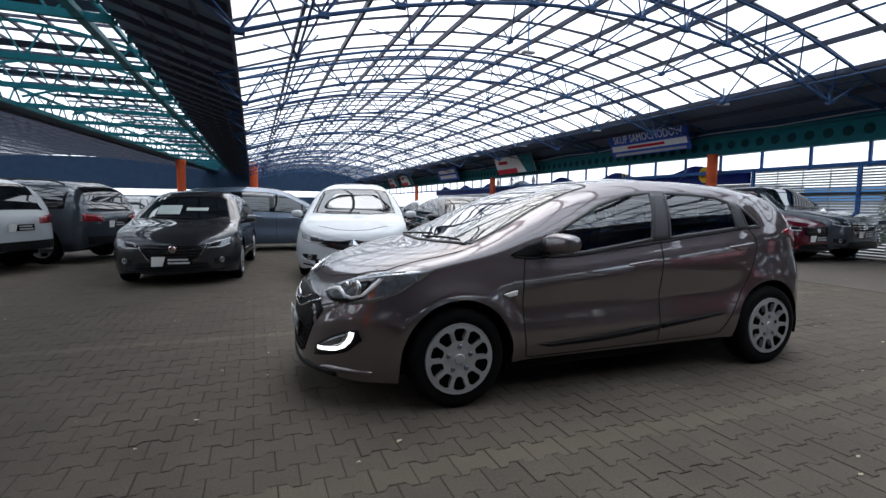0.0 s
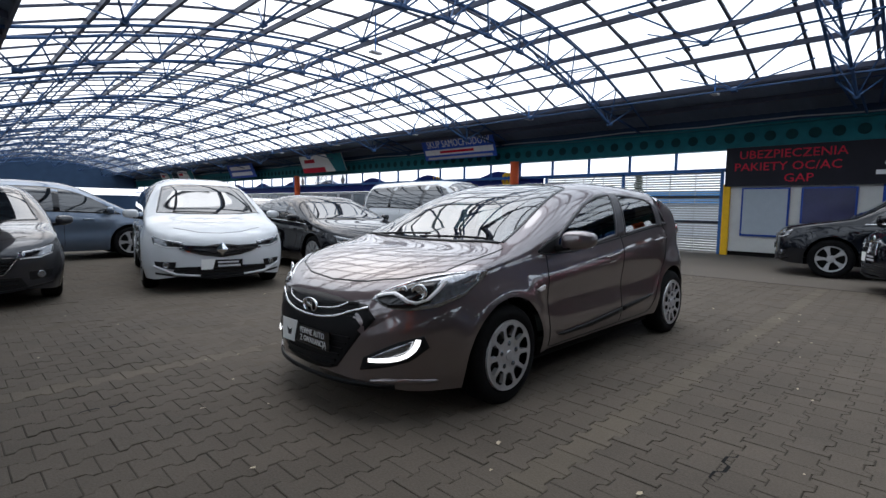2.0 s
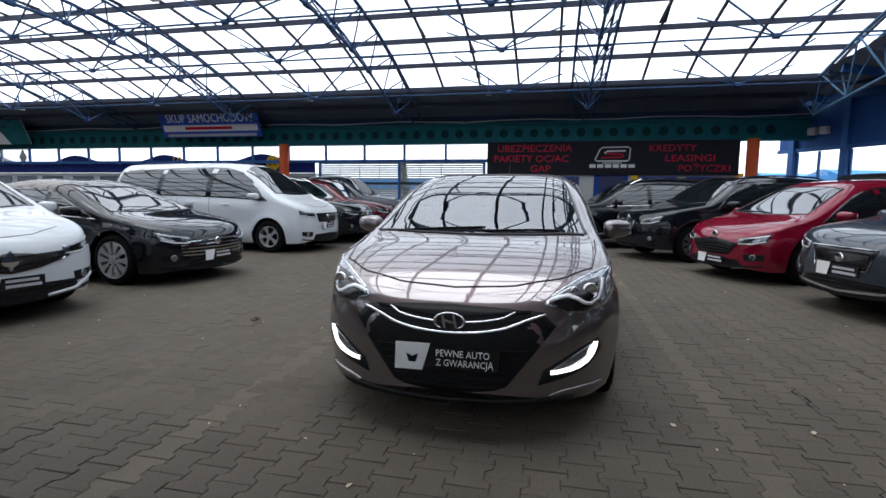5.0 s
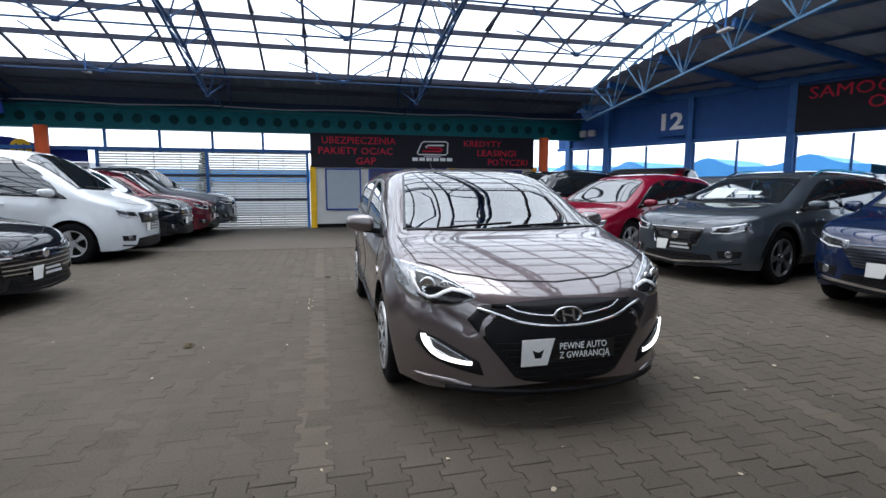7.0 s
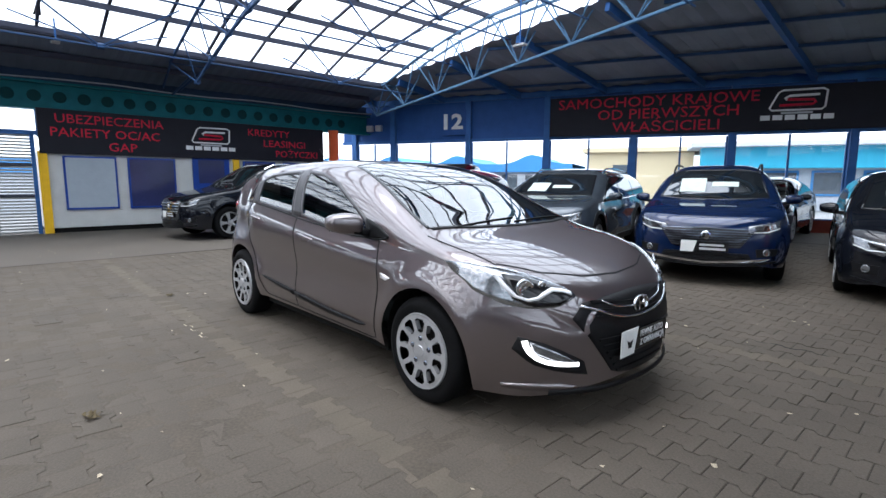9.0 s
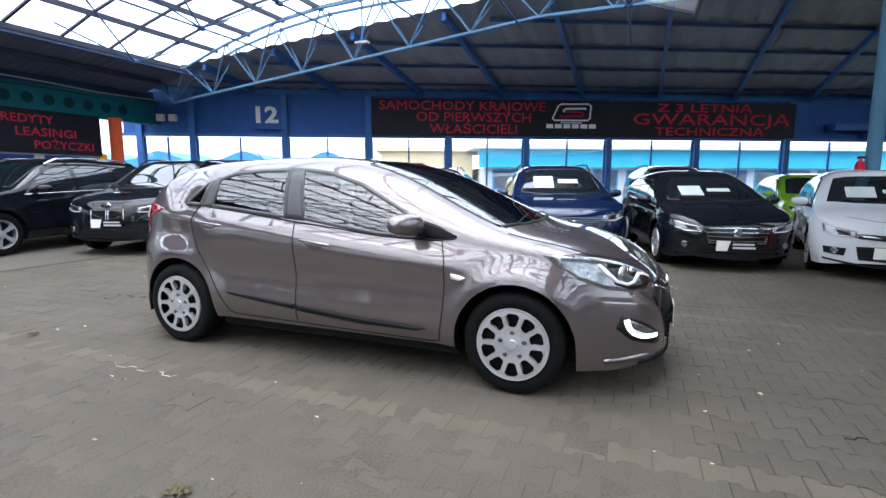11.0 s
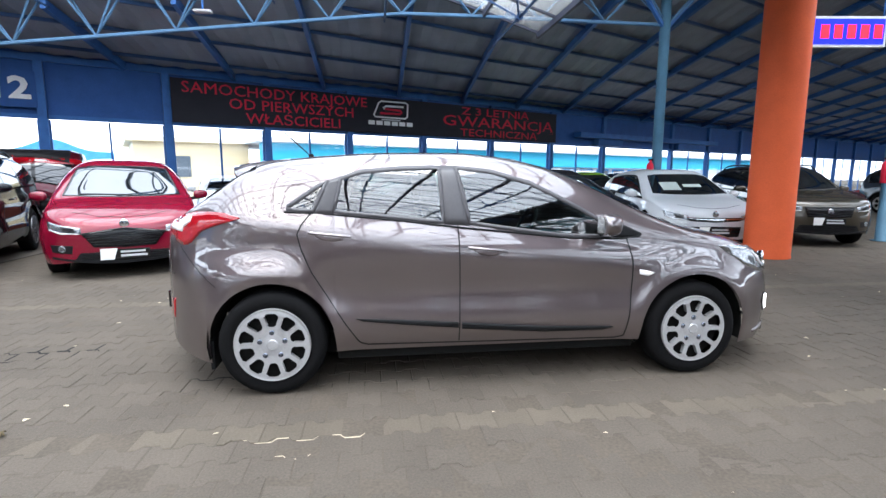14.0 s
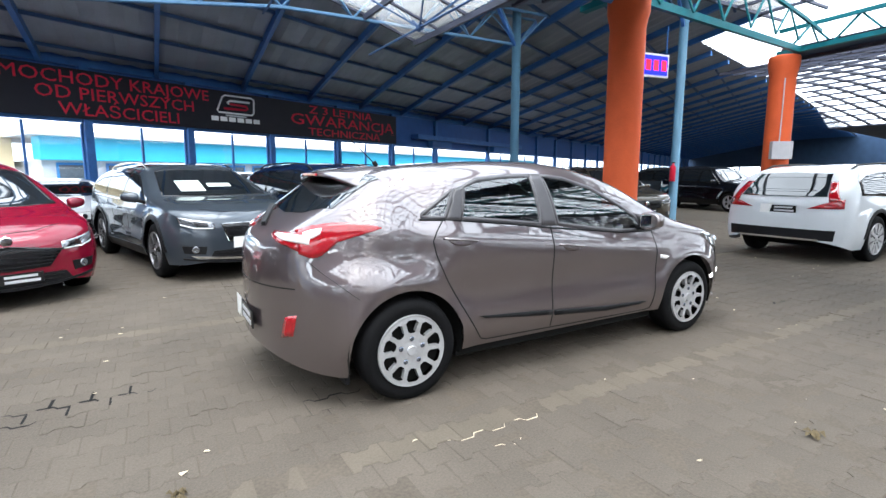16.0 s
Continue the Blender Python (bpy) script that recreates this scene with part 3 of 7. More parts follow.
def build_office():
    t = thing("site_office", "white panel office with blue framed windows and door", "office")
    y0, y1, x = -1.58, 5.95, WX + 0.10
    part("wall", boxes(((WX - 2.5, y0, 0.12), (x, y1, 1.95)), bevel=0.01), WHITE_WALL, t)
    part("base", boxes(((WX - 2.5, y0 + 0.03, 0.0), (x - 0.05, y1, 0.12))), DARK_VOID, t)
    for y in (y0 + 0.06, 2.95, 5.85):
        part("post", boxes(((x, y - 0.09, 0.0), (x + 0.07, y + 0.09, 1.95)), bevel=0.01), YELLOW, t)
    for y, w, film in ((-0.6, 1.1, BLIND), (0.75, 1.12, BLUE_FILM), (3.65, 1.0, BLUE_FILM), (4.9, 1.0, BLUE_FILM)):
        win = part("window", boxes(((x + 0.004, y - w / 2, 0.55), (x + 0.05, y + w / 2, 1.85)), bevel=0.01), FRAME_BLUE, t)
        part("pane", boxes(((x + 0.052, y - w / 2 + 0.045, 0.60), (x + 0.058, y + w / 2 - 0.045, 1.81))), film, win)
    d = part("door", boxes(((x + 0.004, 1.75, 0.04), (x + 0.05, 2.75, 1.9)), bevel=0.01), FRAME_BLUE, t, "blue metal door")
    part("door_pane", boxes(((x + 0.052, 1.9, 1.2), (x + 0.058, 2.6, 1.85))), BLUE_FILM, d)
    part("door_handle", boxes(((x + 0.055, 1.85, 1.0), (x + 0.09, 1.97, 1.03))), CHROME, d)
    return t


def logo(parent, m, w):
    """A slanted rounded frame with a swoosh, and plain bars for the lettering under it."""
    h = w * 0.44
    r = 0.022 * w
    pts = [(-0.30, -0.50), (-0.48, -0.50), (-0.53, -0.40), (-0.38, 0.36), (-0.30, 0.48), (0.46, 0.50), (0.54, 0.40), (0.52, -0.38), (0.46, -0.50), (-0.30, -0.50)]
    part("emblem_frame", Bars().tube([(a * w, c * h, 0.012) for a, c in pts], r).done(), WHITE_INK, parent, m=m)
    pts = [(0.40, 0.22), (-0.16, 0.20), (-0.24, 0.08), (-0.20, 0.02), (0.30, -0.02), (0.34, -0.14), (0.28, -0.24), (-0.34, -0.26)]
    part("emblem_swoosh", Bars().tube([(a * w, c * h, 0.012) for a, c in pts[:4]], r * 1.3).done(), WHITE_INK, parent, m=m)
    part("emblem_swoosh", Bars().tube([(a * w, c * h, 0.012) for a, c in pts[3:]], r * 1.3).done(), RED_INK, parent, m=m)
    for i in range(6):
        x = -0.60 * w + i * 0.24 * w
        b = Bars()
        b.bar((x - 0.095 * w, -0.86 * h, 0.006), (x + 0.095 * w, -0.86 * h, 0.006), 0.03 * w, flat=(0.055 * w, 0.004))
        part("lettering_bar", b.done(), WHITE_INK, parent, m=m)
    b = Bars()
    b.bar((-0.3 * w, -0.64 * h, 0.006), (0.3 * w, -0.64 * h, 0.006), 0.02, flat=(0.022 * w, 0.003))
    part("small_bar", b.done(), GREY_INK, parent, m=m)


def build_banner_office():
    m = Matrix.Translation((WX + 0.20, 2.11, 2.41)) @ Matrix.Rotation(radians(90), 4, "Z") @ Matrix.Rotation(radians(90), 4, "X")
    t = thing("office_banner", "black vinyl banner with red lettering over the office", "banner", m)
    part("sheet", boxes(((-3.68, -0.52, -0.03), (3.68, 0.52, 0.0)), bevel=0.008), BANNER_BLACK, t)
    for text, x, y, s, w in (("UBEZPIECZENIA", -2.2, 0.30, 0.3, 2.3), ("PAKIETY OC/AC", -2.3, -0.02, 0.3, 2.3), ("GAP", -2.0, -0.33, 0.3, 0.62),
                             ("KREDYTY", 1.85, 0.28, 0.28, 1.3), ("LEASINGI", 2.35, -0.02, 0.28, 1.35), ("POŻYCZKI", 2.75, -0.32, 0.28, 1.4)):
        words("lettering", text, s, RED_INK, t, pose(x, y, 0.004), width=w)
    logo(t, pose(0.15, 0.12, 0.0), 0.95)


def build_column(x, y, r, top, label, flare=True):
    t = thing("column", label, "column", pose(x, y, 0), group="orange columns")
    prof = [(r * 1.02, 0.0), (r * 1.02, 0.03), (r, 0.05), (r, top - 0.75)]
    if flare:
        prof += [(r * 0.98, top - 0.6), (r * 1.05, top - 0.45), (r * 1.16, top - 0.3), (r * 1.18, top - 0.05), (r * 1.12, top), (0.0, top)]
    else:
        prof += [(r, top), (0.0, top)]
    part("shaft", lathe(prof, 40, "z"), ORANGE, t, smooth=True)
    return t


# ---- the glazed end wall ----
HEAD2, TOP2 = 2.62, 3.98
POSTS2 = [-2.9, -1.35, 1.4, 3.95, 6.45, 8.95, 11.65, 14.6, 17.7, 20.9] + [26.0 + 3.3 * k for k in range(22)]


def build_end_wall():
    w = thing("wall_north", "blue panelled end wall over tall glazing", "wall", M_W2, kind="structure")
    s0, s1 = -3.4, 96.0
    part("fascia", boxes(((s0, -0.02, HEAD2), (s1, 0.12, TOP2 + 0.3))), WALL_BLUE, w)
    part("head_rail", boxes(((s0, -0.10, HEAD2 - 0.05), (s1, -0.022, HEAD2 + 0.05))), STEEL_BLUE, w)
    part("top_rail", boxes(((s0, -0.10, TOP2 - 0.12), (s1, -0.022, TOP2 + 0.02))), STEEL_BLUE, w)
    part("plinth", boxes(((s0, -0.06, 0.0), (21.0, 0.10, 0.32)), ((25.9, -0.06, 0.0), (s1, 0.10, 0.32))), BRICK_RED, w)
    for a, b in zip(POSTS2, POSTS2[1:]):
        part("post", boxes(((a - 0.09, -0.16, 0.0), (a + 0.09, 0.04, TOP2 - 0.12)), bevel=0.01), STEEL_BLUE, w)
        if a == 20.9:
            continue
        m = (a + b) / 2
        win = part("window_frame", boxes(((a + 0.09, -0.03, 0.32), (a + 0.13, 0.03, HEAD2 - 0.06)), ((b - 0.13, -0.03, 0.32), (b - 0.09, 0.03, HEAD2 - 0.06)), ((m - 0.025, -0.03, 0.36), (m + 0.025, 0.03, HEAD2 - 0.06)), ((a + 0.13, -0.03, 0.32), (b - 0.13, 0.03, 0.36))), STEEL_BLUE, w)
        for p, q in ((a + 0.14, m - 0.03), (m + 0.03, b - 0.14)):
            g = part("pane", boxes(((p, -0.004, 0.37), (q, 0.004, HEAD2 - 0.07))), PANE, win)
            g.visible_shadow = False
    # porch over the open gateway
    part("porch", boxes(((19.0, -0.5, 2.92), (29.5, -0.1, 3.12)), ((20.3, -0.35, 2.62), (21.9, -0.1, 2.92)), ((26.2, -0.35, 2.62), (28.6, -0.1, 2.92)), bevel=0.01), STEEL_BLUE, w)
    part("floodlight", boxes(((-2.3, -0.3, 3.0), (-2.08, -0.16, 3.2)), ((-1.95, -0.3, 3.0), (-1.73, -0.16, 3.2)), bevel=0.02), GREY_INK, w)


BRICK_RED = mat("dull_red_plinth", (0.22, 0.05, 0.035), 0.7, vary=0.2, scale=5, bump=0.2)


def build_banner_end():
    """The long black banner over the glazing."""
    m = M_W2 @ Matrix.Translation((11.0, -0.2, 3.21)) @ Matrix.Rotation(radians(90), 4, "X")
    t = thing("dealer_banner", "long black vinyl banner with red lettering on the end wall", "banner", m)
    part("sheet", boxes(((-6.95, -0.56, -0.03), (6.85, 0.56, 0.0)), bevel=0.008), BANNER_BLACK, t)
    for text, x, y, sz, w in (("SAMOCHODY KRAJOWE", -4.1, 0.34, 0.40, 5.2), ("OD PIERWSZYCH", -3.75, 0.0, 0.40, 3.6), ("WŁAŚCICIELI", -3.75, -0.36, 0.40, 2.75),
                              ("Z 3 LETNIĄ", 3.75, 0.36, 0.36, 3.2), ("GWARANCJĄ", 4.0, 0.0, 0.50, 5.3), ("TECHNICZNĄ", 3.95, -0.38, 0.36, 3.7)):
        words("lettering", text, sz, RED_INK, t, pose(x, y, 0.004), width=w)
    logo(t, pose(-0.65, 0.2, 0.0), 1.15)
    m = M_W2 @ Matrix.Translation((0.92, -0.17, 3.2)) @ Matrix.Rotation(radians(90), 4, "X")
    t = thing("bay_sign", "white bay number twelve on a dark board", "sign", m)
    part("board", boxes(((-0.42, -0.4, -0.04), (0.42, 0.4, 0.0)), bevel=0.006), WALL_BLUE, t)
    words("lettering", "12", 0.66, WHITE_INK, t, pose(-0.08, 0, 0.004), depth=0.03, width=0.66, bold=0.02)


# ---- the valley beside the vault: teal girders and roof lights ----
def build_valley():
    t = thing("valley_girders", "teal painted steel girders under the valley roof lights", "girders", kind="structure")
    z0, z1 = 4.82, 5.45
    for edge in (valley_w, valley_e):
        b = Bars()
        b.bar((edge(SOUTH), SOUTH, z0), (edge(4.8), 4.8, z0), 0.09, flat=(0.09, 0.06))
        b.bar((edge(SOUTH), SOUTH, z1), (edge(4.8), 4.8, z1), 0.05)
        y = 4.6
        while y > SOUTH:
            b.bar((edge(y), y, z0), (edge(y), y - 0.6, z1), 0.025)
            b.bar((edge(y), y - 0.6, z1), (edge(y), y - 1.2, z0), 0.025)
            y -= 1.2
        part("lattice_girder", b.done(), STEEL_TEAL, t)
    y = 3.7
    while y > -55:
        b = Bars()
        x0, x1 = valley_w(y), valley_e(y)
        b.bar((x0, y, z0), (x1, y + 0.5, z0), 0.05, flat=(0.055, 0.08))
        n = 7
        for k in range(n):
            p, q = x0 + (x1 - x0) * k / n, x0 + (x1 - x0) * (k + 1) / n
            m = (p + q) / 2
            zc = [5.0 + 0.55 * math.sin(math.pi * (k + e) / n) for e in (0, 0.5, 1)]
            b.bar((p, y, zc[0] + 0.2), (q, y, zc[2] + 0.2), 0.04)
            b.bar((p, y, z0), (m, y, zc[1] + 0.2), 0.02)
            b.bar((m, y, zc[1] + 0.2), (q, y, z0), 0.02)
        part("cross_girder", b.done(), STEEL_TEAL, t)
        y -= 4.0
    g = structure("valley_glazing", ([(valley_w(SOUTH), SOUTH, 5.8), (valley_e(SOUTH), SOUTH, 5.8), (valley_e(4.8), 4.8, 5.8), (valley_w(4.8), 4.8, 5.8)], [(0, 1, 2, 3)]), GLAZING, "translucent flat roof sheets over the valley", "skylight")
    g.visible_shadow = False
    b = Bars()
    for k in range(1, 7):
        b.bar((valley_w(SOUTH) + (valley_e(SOUTH) - valley_w(SOUTH)) * k / 7, SOUTH, 5.75), (valley_w(4.8) + (valley_e(4.8) - valley_w(4.8)) * k / 7, 4.8, 5.75), 0.035)
    y = 4.8
    while y > SOUTH:
        b.bar((valley_w(y), y, 5.76), (valley_e(y), y, 5.76), 0.035)
        y -= 1.2
    tagged(part("valley_bars", b.done(), STEEL_DARK), "dark glazing bars of the valley roof", "glazing bars", kind="structure")
    # solid strips that alternate with the glazing
    v, f = [], []
    y = 2.0
    while y > SOUTH + 4:
        k = len(v)
        v += [(valley_w(y), y, 5.70), (valley_e(y), y, 5.70), (valley_e(y - 0.8), y - 0.8, 5.70), (valley_w(y - 0.8), y - 0.8, 5.70)]
        f.append((k, k + 1, k + 2, k + 3))
        y -= 4.0
    structure("valley_sheet", (v, f), ROOF_DARK, "dark solid strips between the valley roof lights", "roof")


def close_hall():
    structure("wall_south", boxes(((WX - 0.2, SOUTH - 0.2, 0), (78, SOUTH, 2.0)), ((WX - 0.2, SOUTH - 0.2, 2.7), (78, SOUTH, 6.0))), ROOF_DARK, "dark blue far end wall of the hall", "wall")
    w = structure("wall_east", boxes(((78, SOUTH, 0), (78.2, 52, 0.4)), ((78, SOUTH, 2.6), (78.2, 52, 7.0))), ROOF_DARK, "dark blue far side wall with a band of windows", "wall")
    y = SOUTH + 3.0
    while y < 50:
        part("post", boxes(((78.02, y - 0.1, 0.4), (78.18, y + 0.1, 2.6))), STEEL_BLUE, w)
        y += 3.3


vault_roof()
east_vault()
for y in TRUSS_Y:
    triangular_truss(y, -10.1, 2.7, TRUSS_BLUE)
longitudinal_bracing(SOUTH, END_Y)
build_end_roof()
build_end_truss()
build_wall_west()
build_shutter()
build_office()
build_banner_office()
build_end_wall()
build_banner_end()
build_valley()
close_hall()
for y in (6.05, -8.6, -24.5, -40.0):
    build_column(WX + 0.42, y, 0.16, 2.92, "slim orange steel column by the long wall", flare=False)
for x, y in ((5.65, 3.58), (13.5, 4.6), (2.4, -43.0), (8.0, -43.0)):
    build_column(x, y, 0.34, 4.72, "thick orange round column with a flared head")


# ---- cars ----
def spline(pts):
    """A smooth curve through (x, z) pairs, without overshoot."""
    xs, zs = [p[0] for p in pts], [p[1] for p in pts]
    n = len(pts)
    d = [(zs[i + 1] - zs[i]) / (xs[i + 1] - xs[i]) for i in range(n - 1)]
    m = [d[0]] + [0.0 if d[i - 1] * d[i] <= 0 else 2 * d[i - 1] * d[i] / (d[i - 1] + d[i]) for i in range(1, n - 1)] + [d[-1]]

    def at(x):
        if x <= xs[0]:
            return zs[0]
        if x >= xs[-1]:
            return zs[-1]
        i = max(k for k in range(n - 1) if xs[k] <= x)
        h = xs[i + 1] - xs[i]
        t = (x - xs[i]) / h
        return (2 * t**3 - 3 * t**2 + 1) * zs[i] + (t**3 - 2 * t**2 + t) * h * m[i] + (-2 * t**3 + 3 * t**2) * zs[i + 1] + (t**3 - t**2) * h * m[i + 1]
    return at


BLUE_CHROME = mat("dark_chrome", (0.18, 0.20, 0.25), 0.2, metal=0.9, vary=0.1)


class Shell:
    """A car's outer surface. x points ahead from the middle of the wheelbase, y to its left, z up."""

    def __init__(self, wb, front, rear, width, top, belt, clear=0.20, wheel=0.315, arch=0.055, nose=0.55, tail=0.45, nose_p=2.6, tail_p=3.2, n_up=3.8, n_cabin=5.5, lean=0.14, bow=0.48, shoulder=0.30, waist=0.55, dense=64, ups=12, sill=0.0, crease=None, haunch=0.0, fore=0.58, merge=0.5):
        self.haunch, self.fore, self.merge = haunch, fore, merge
        self.wb, self.xf, self.xr, self.w = wb, wb / 2 + front, -wb / 2 - rear, width / 2
        self.top, self.belt, self.clear, self.wheel = spline(top), spline(belt), clear, wheel
        self.arch_r = wheel + arch
        self.nose, self.tail, self.np, self.tp, self.n, self.waist = nose, tail, nose_p, tail_p, n_up, waist
        self.n_cabin, self.lean, self.bow, self.shoulder = n_cabin, lean, bow, shoulder
        self.dense, self.ups, self.sill = dense, ups, sill
        self.crease = crease or (lambda x: self.belt(x) - 0.13)

    def half(self, x):
        """Half width in plan."""
        a, b = self.xf - self.nose, self.xr + self.tail
        k = 1.0
        if x > a:
            k = max(0.0, 1 - ((x - a) / self.nose) ** self.np) ** (1 / self.np)
        if x < b:
            k = max(0.0, 1 - ((b - x) / self.tail) ** self.tp) ** (1 / self.tp)
        return self.w * k

    def low(self, x):
        z = self.clear
        e = max(0.0, (x - (self.xf - 0.35)) / 0.35)
        z += 0.07 * e * e
        e = max(0.0, ((self.xr + 0.45) - x) / 0.45)
        z += 0.14 * e * e
        if abs(x) < self.wb / 2:
            z = max(z, self.sill)
        for c in (self.wb / 2, -self.wb / 2):
            d = abs(x - c)
            if d < self.arch_r:
                z = max(z, self.wheel + math.sqrt(self.arch_r**2 - d * d))
        return z

    def lower(self, x, z, b):
        """Half width below the window line: a shoulder above the crease, a hollow door, a tucked sill, flared arches."""
        w = self.half(x)
        k = (z - self.waist) / (b - self.waist) if z > self.waist else (self.waist - z) / (self.waist - self.clear + 0.05)
        y = w * (1 - (0.05 * max(0, k) ** 2.2 if z > self.waist else 0.075 * max(0, k) ** 2))
        if w > 0.8 * self.w:
            e = 0.5 * self.wb
            mid = min(1.0, max(0.0, (e - 0.05 - x) / 0.55)) * min(1.0, max(0.0, (x + e + 0.50) / 0.45))
            mid = mid * mid * (3 - 2 * mid)
            if mid > 0:
                d = z - self.crease(x)
                soft = 0.010
                sp = soft * math.log1p(math.exp(max(-30.0, min(30.0, d / soft))))
                shaped = w * 0.992 - self.shoulder * sp - 0.022 * math.exp(-(((z - self.clear - 0.42) / 0.13) ** 2)) - 0.055 * max(0.0, (self.clear + 0.24 - z) / 0.2) ** 2
                y += (shaped - y) * mid
            for c in (self.wb / 2, -self.wb / 2):
                d = math.hypot(x - c, z - self.wheel) - self.arch_r
                if d < 0.25:
                    y += 0.016 * math.exp(-((max(0, d - 0.02) / 0.07) ** 2))
        if self.haunch:
            # drawn in above the rear wheel
            e = -0.5 * self.wb
            k = min(1.0, max(0.0, (e + 0.34 - x) / 0.34)) * min(1.0, max(0.0, (x - self.xr - 0.08) / 0.25))
            h = min(1.0, max(0.0, (z - 0.69) / 0.21))
            y -= self.haunch * k * k * (3 - 2 * k) * h * h * (3 - 2 * h)
        return y

    def power(self, x):
        """How square the section is: squarer over the cabin than over the bonnet."""
        k = min(1.0, max(0.0, (self.fore * self.wb - x) / self.merge))
        return self.n + (self.n_cabin - self.n) * k * k * (3 - 2 * k)

    def y(self, x, z):
        """Half width at a height."""
        t, b = self.top(x), min(self.belt(x), self.top(x) - 0.02)
        if z >= t:
            return 0.0
        if z <= b:
            return self.lower(x, z, b)
        s, d, n = (z - b) / (t - b), z - b, self.power(x)
        lean = self.lean + (0.16 * min(1.0, max(0.0, (-0.38 * self.wb - x) / 0.35)) if self.haunch else 0.0)
        return max(0.0, self.lower(x, b, b) - lean * d - self.bow * d * d) * (1 - s**n) ** (1 / n)

    def inside(self, x, y, z):
        return self.xr < x < self.xf and z < self.top(x) and abs(y) < self.y(x, z)

    def find(self, kind, a, b):
        """The surface met from the front, the rear, the side or above, at the two other coordinates."""
        if kind == "side":
            return Vector((a, self.y(a, b), b))
        if kind == "top":
            lo, hi = 0.3, self.top(a)
            for _ in range(22):
                m = (lo + hi) / 2
                lo, hi = (m, hi) if self.y(a, m) > abs(b) else (lo, m)
            return Vector((a, b, lo))
        inner, outer = (0.3 * self.wb, self.xf) if kind == "front" else (-0.3 * self.wb, self.xr)
        for _ in range(22):
            m = (inner + outer) / 2
            inner, outer = (m, outer) if self.inside(m, a, b) else (inner, m)
        return Vector((inner, a, b))

    def normal(self, kind, a, b, e=0.012):
        p, q = self.find(kind, a + e, b) - self.find(kind, a - e, b), self.find(kind, a, b + e) - self.find(kind, a, b - e)
        n = p.cross(q)
        out = {"side": Vector((0, 1, 0)), "top": Vector((0, 0, 1)), "front": Vector((1, 0, 0)), "rear": Vector((-1, 0, 0))}[kind]
        if n.length < 1e-9:
            return out
        n.normalize()
        return n if n.dot(out) > 0 else -n

    def stations(self):
        xs = set()
        n = self.dense
        xs.update((self.xf, self.xr))
        for i in range(n + 1):
            xs.add(round(self.xr + 0.002 + (self.xf - self.xr - 0.004) * i / n, 4))
        for e, s, d in ((self.xf, -1, self.nose), (self.xr, 1, self.tail)):
            for k in (0.004, 0.012, 0.025, 0.045, 0.07, 0.1, 0.14):
                xs.add(round(e + s * k, 4))
        for c in (self.wb / 2, -self.wb / 2):
            for k in range(13):
                xs.add(round(c + self.arch_r * 0.9995 * math.cos(math.pi * k / 12), 4))
            xs.add(round(c + self.arch_r + 0.004, 4))
            xs.add(round(c - self.arch_r - 0.004, 4))
        out = []
        for x in sorted(xs):
            if not out or x - out[-1] > 0.0015:
                out.append(x)
        return out

    def mesh(self, holes=()):
        """The shell as lists. holes: (x, z) tests for side windows, or (x, y) for glass seen from above, where it stays open."""
        xs = self.stations()
        lows, ups = 12, self.ups
        v, f = [], []
        ring = lows + ups + 1
        for x in xs:
            lo, t = self.low(x), self.top(x)
            b = max(min(self.belt(x), t - 0.02), lo + 0.02)
            lo = min(lo, b - 0.02)
            side = []
            for i in range(lows):
                z = lo + (b - lo) * i / lows
                side.append((self.y(x, z), z))
            for i in range(ups + 1):
                # even steps up the side, then round over into the roof
                e = 2 / self.power(x)
                w0 = math.asin(0.62 ** (1 / e))
                straight = ups * 2 // 5
                s = 0.62 * i / straight if i <= straight else math.sin(w0 + (0.5 * math.pi - w0) * (i - straight) / (ups - straight)) ** e
                z = b + (t - b) * s
                side.append((self.y(x, min(z, t - 1e-5)) if i < ups else 0.0, z))
            v += [(x, y, z) for y, z in side] + [(x, -y, z) for y, z in side]
        for i in range(len(xs) - 1):
            for k in range(ring - 1):
                for o, flip in ((0, False), (ring, True)):
                    a, b = i * 2 * ring + o + k, (i + 1) * 2 * ring + o + k
                    q = (a, b, b + 1, a + 1)
                    if holes:
                        mid = [sum(v[j][c] for j in q) / 4 for c in (0, 1, 2)]
                        if any(h(*mid) for h in holes):
                            continue
                    f.append(q[::-1] if not flip else q)
        return v, f

    def patch(self, kind, lower, upper, lift=0.004, nu=10, nv=6, mirror=1, thick=0.012):
        """A panel that lies on the shell between two lines of points, with edges that sink into it."""
        def along(line, u):
            s = u * (len(line) - 1)
            i = min(int(s), len(line) - 2)
            return [line[i][c] + (line[i + 1][c] - line[i][c]) * (s - i) for c in (0, 1)]
        v, f = [], []
        rim = 1 if thick else 0
        for j in range(-rim, nv + 1 + rim):
            for i in range(-rim, nu + 1 + rim):
                u, w = min(max(i / nu, 0), 1), min(max(j / nv, 0), 1)
                p, q = along(lower, u), along(upper, u)
                a, b = p[0] + (q[0] - p[0]) * w, p[1] + (q[1] - p[1]) * w
                edge = i in (-1, nu + 1) or j in (-1, nv + 1)
                c = self.find(kind, a, b) + self.normal(kind, a, b) * (lift - thick if edge else lift)
                v.append((c.x, c.y * mirror if kind == "side" else c.y, c.z))
        m = nu + 1 + 2 * rim
        for j in range(nv + 2 * rim):
            for i in range(nu + 2 * rim):
                f.append((j * m + i, j * m + i + 1, (j + 1) * m + i + 1, (j + 1) * m + i))
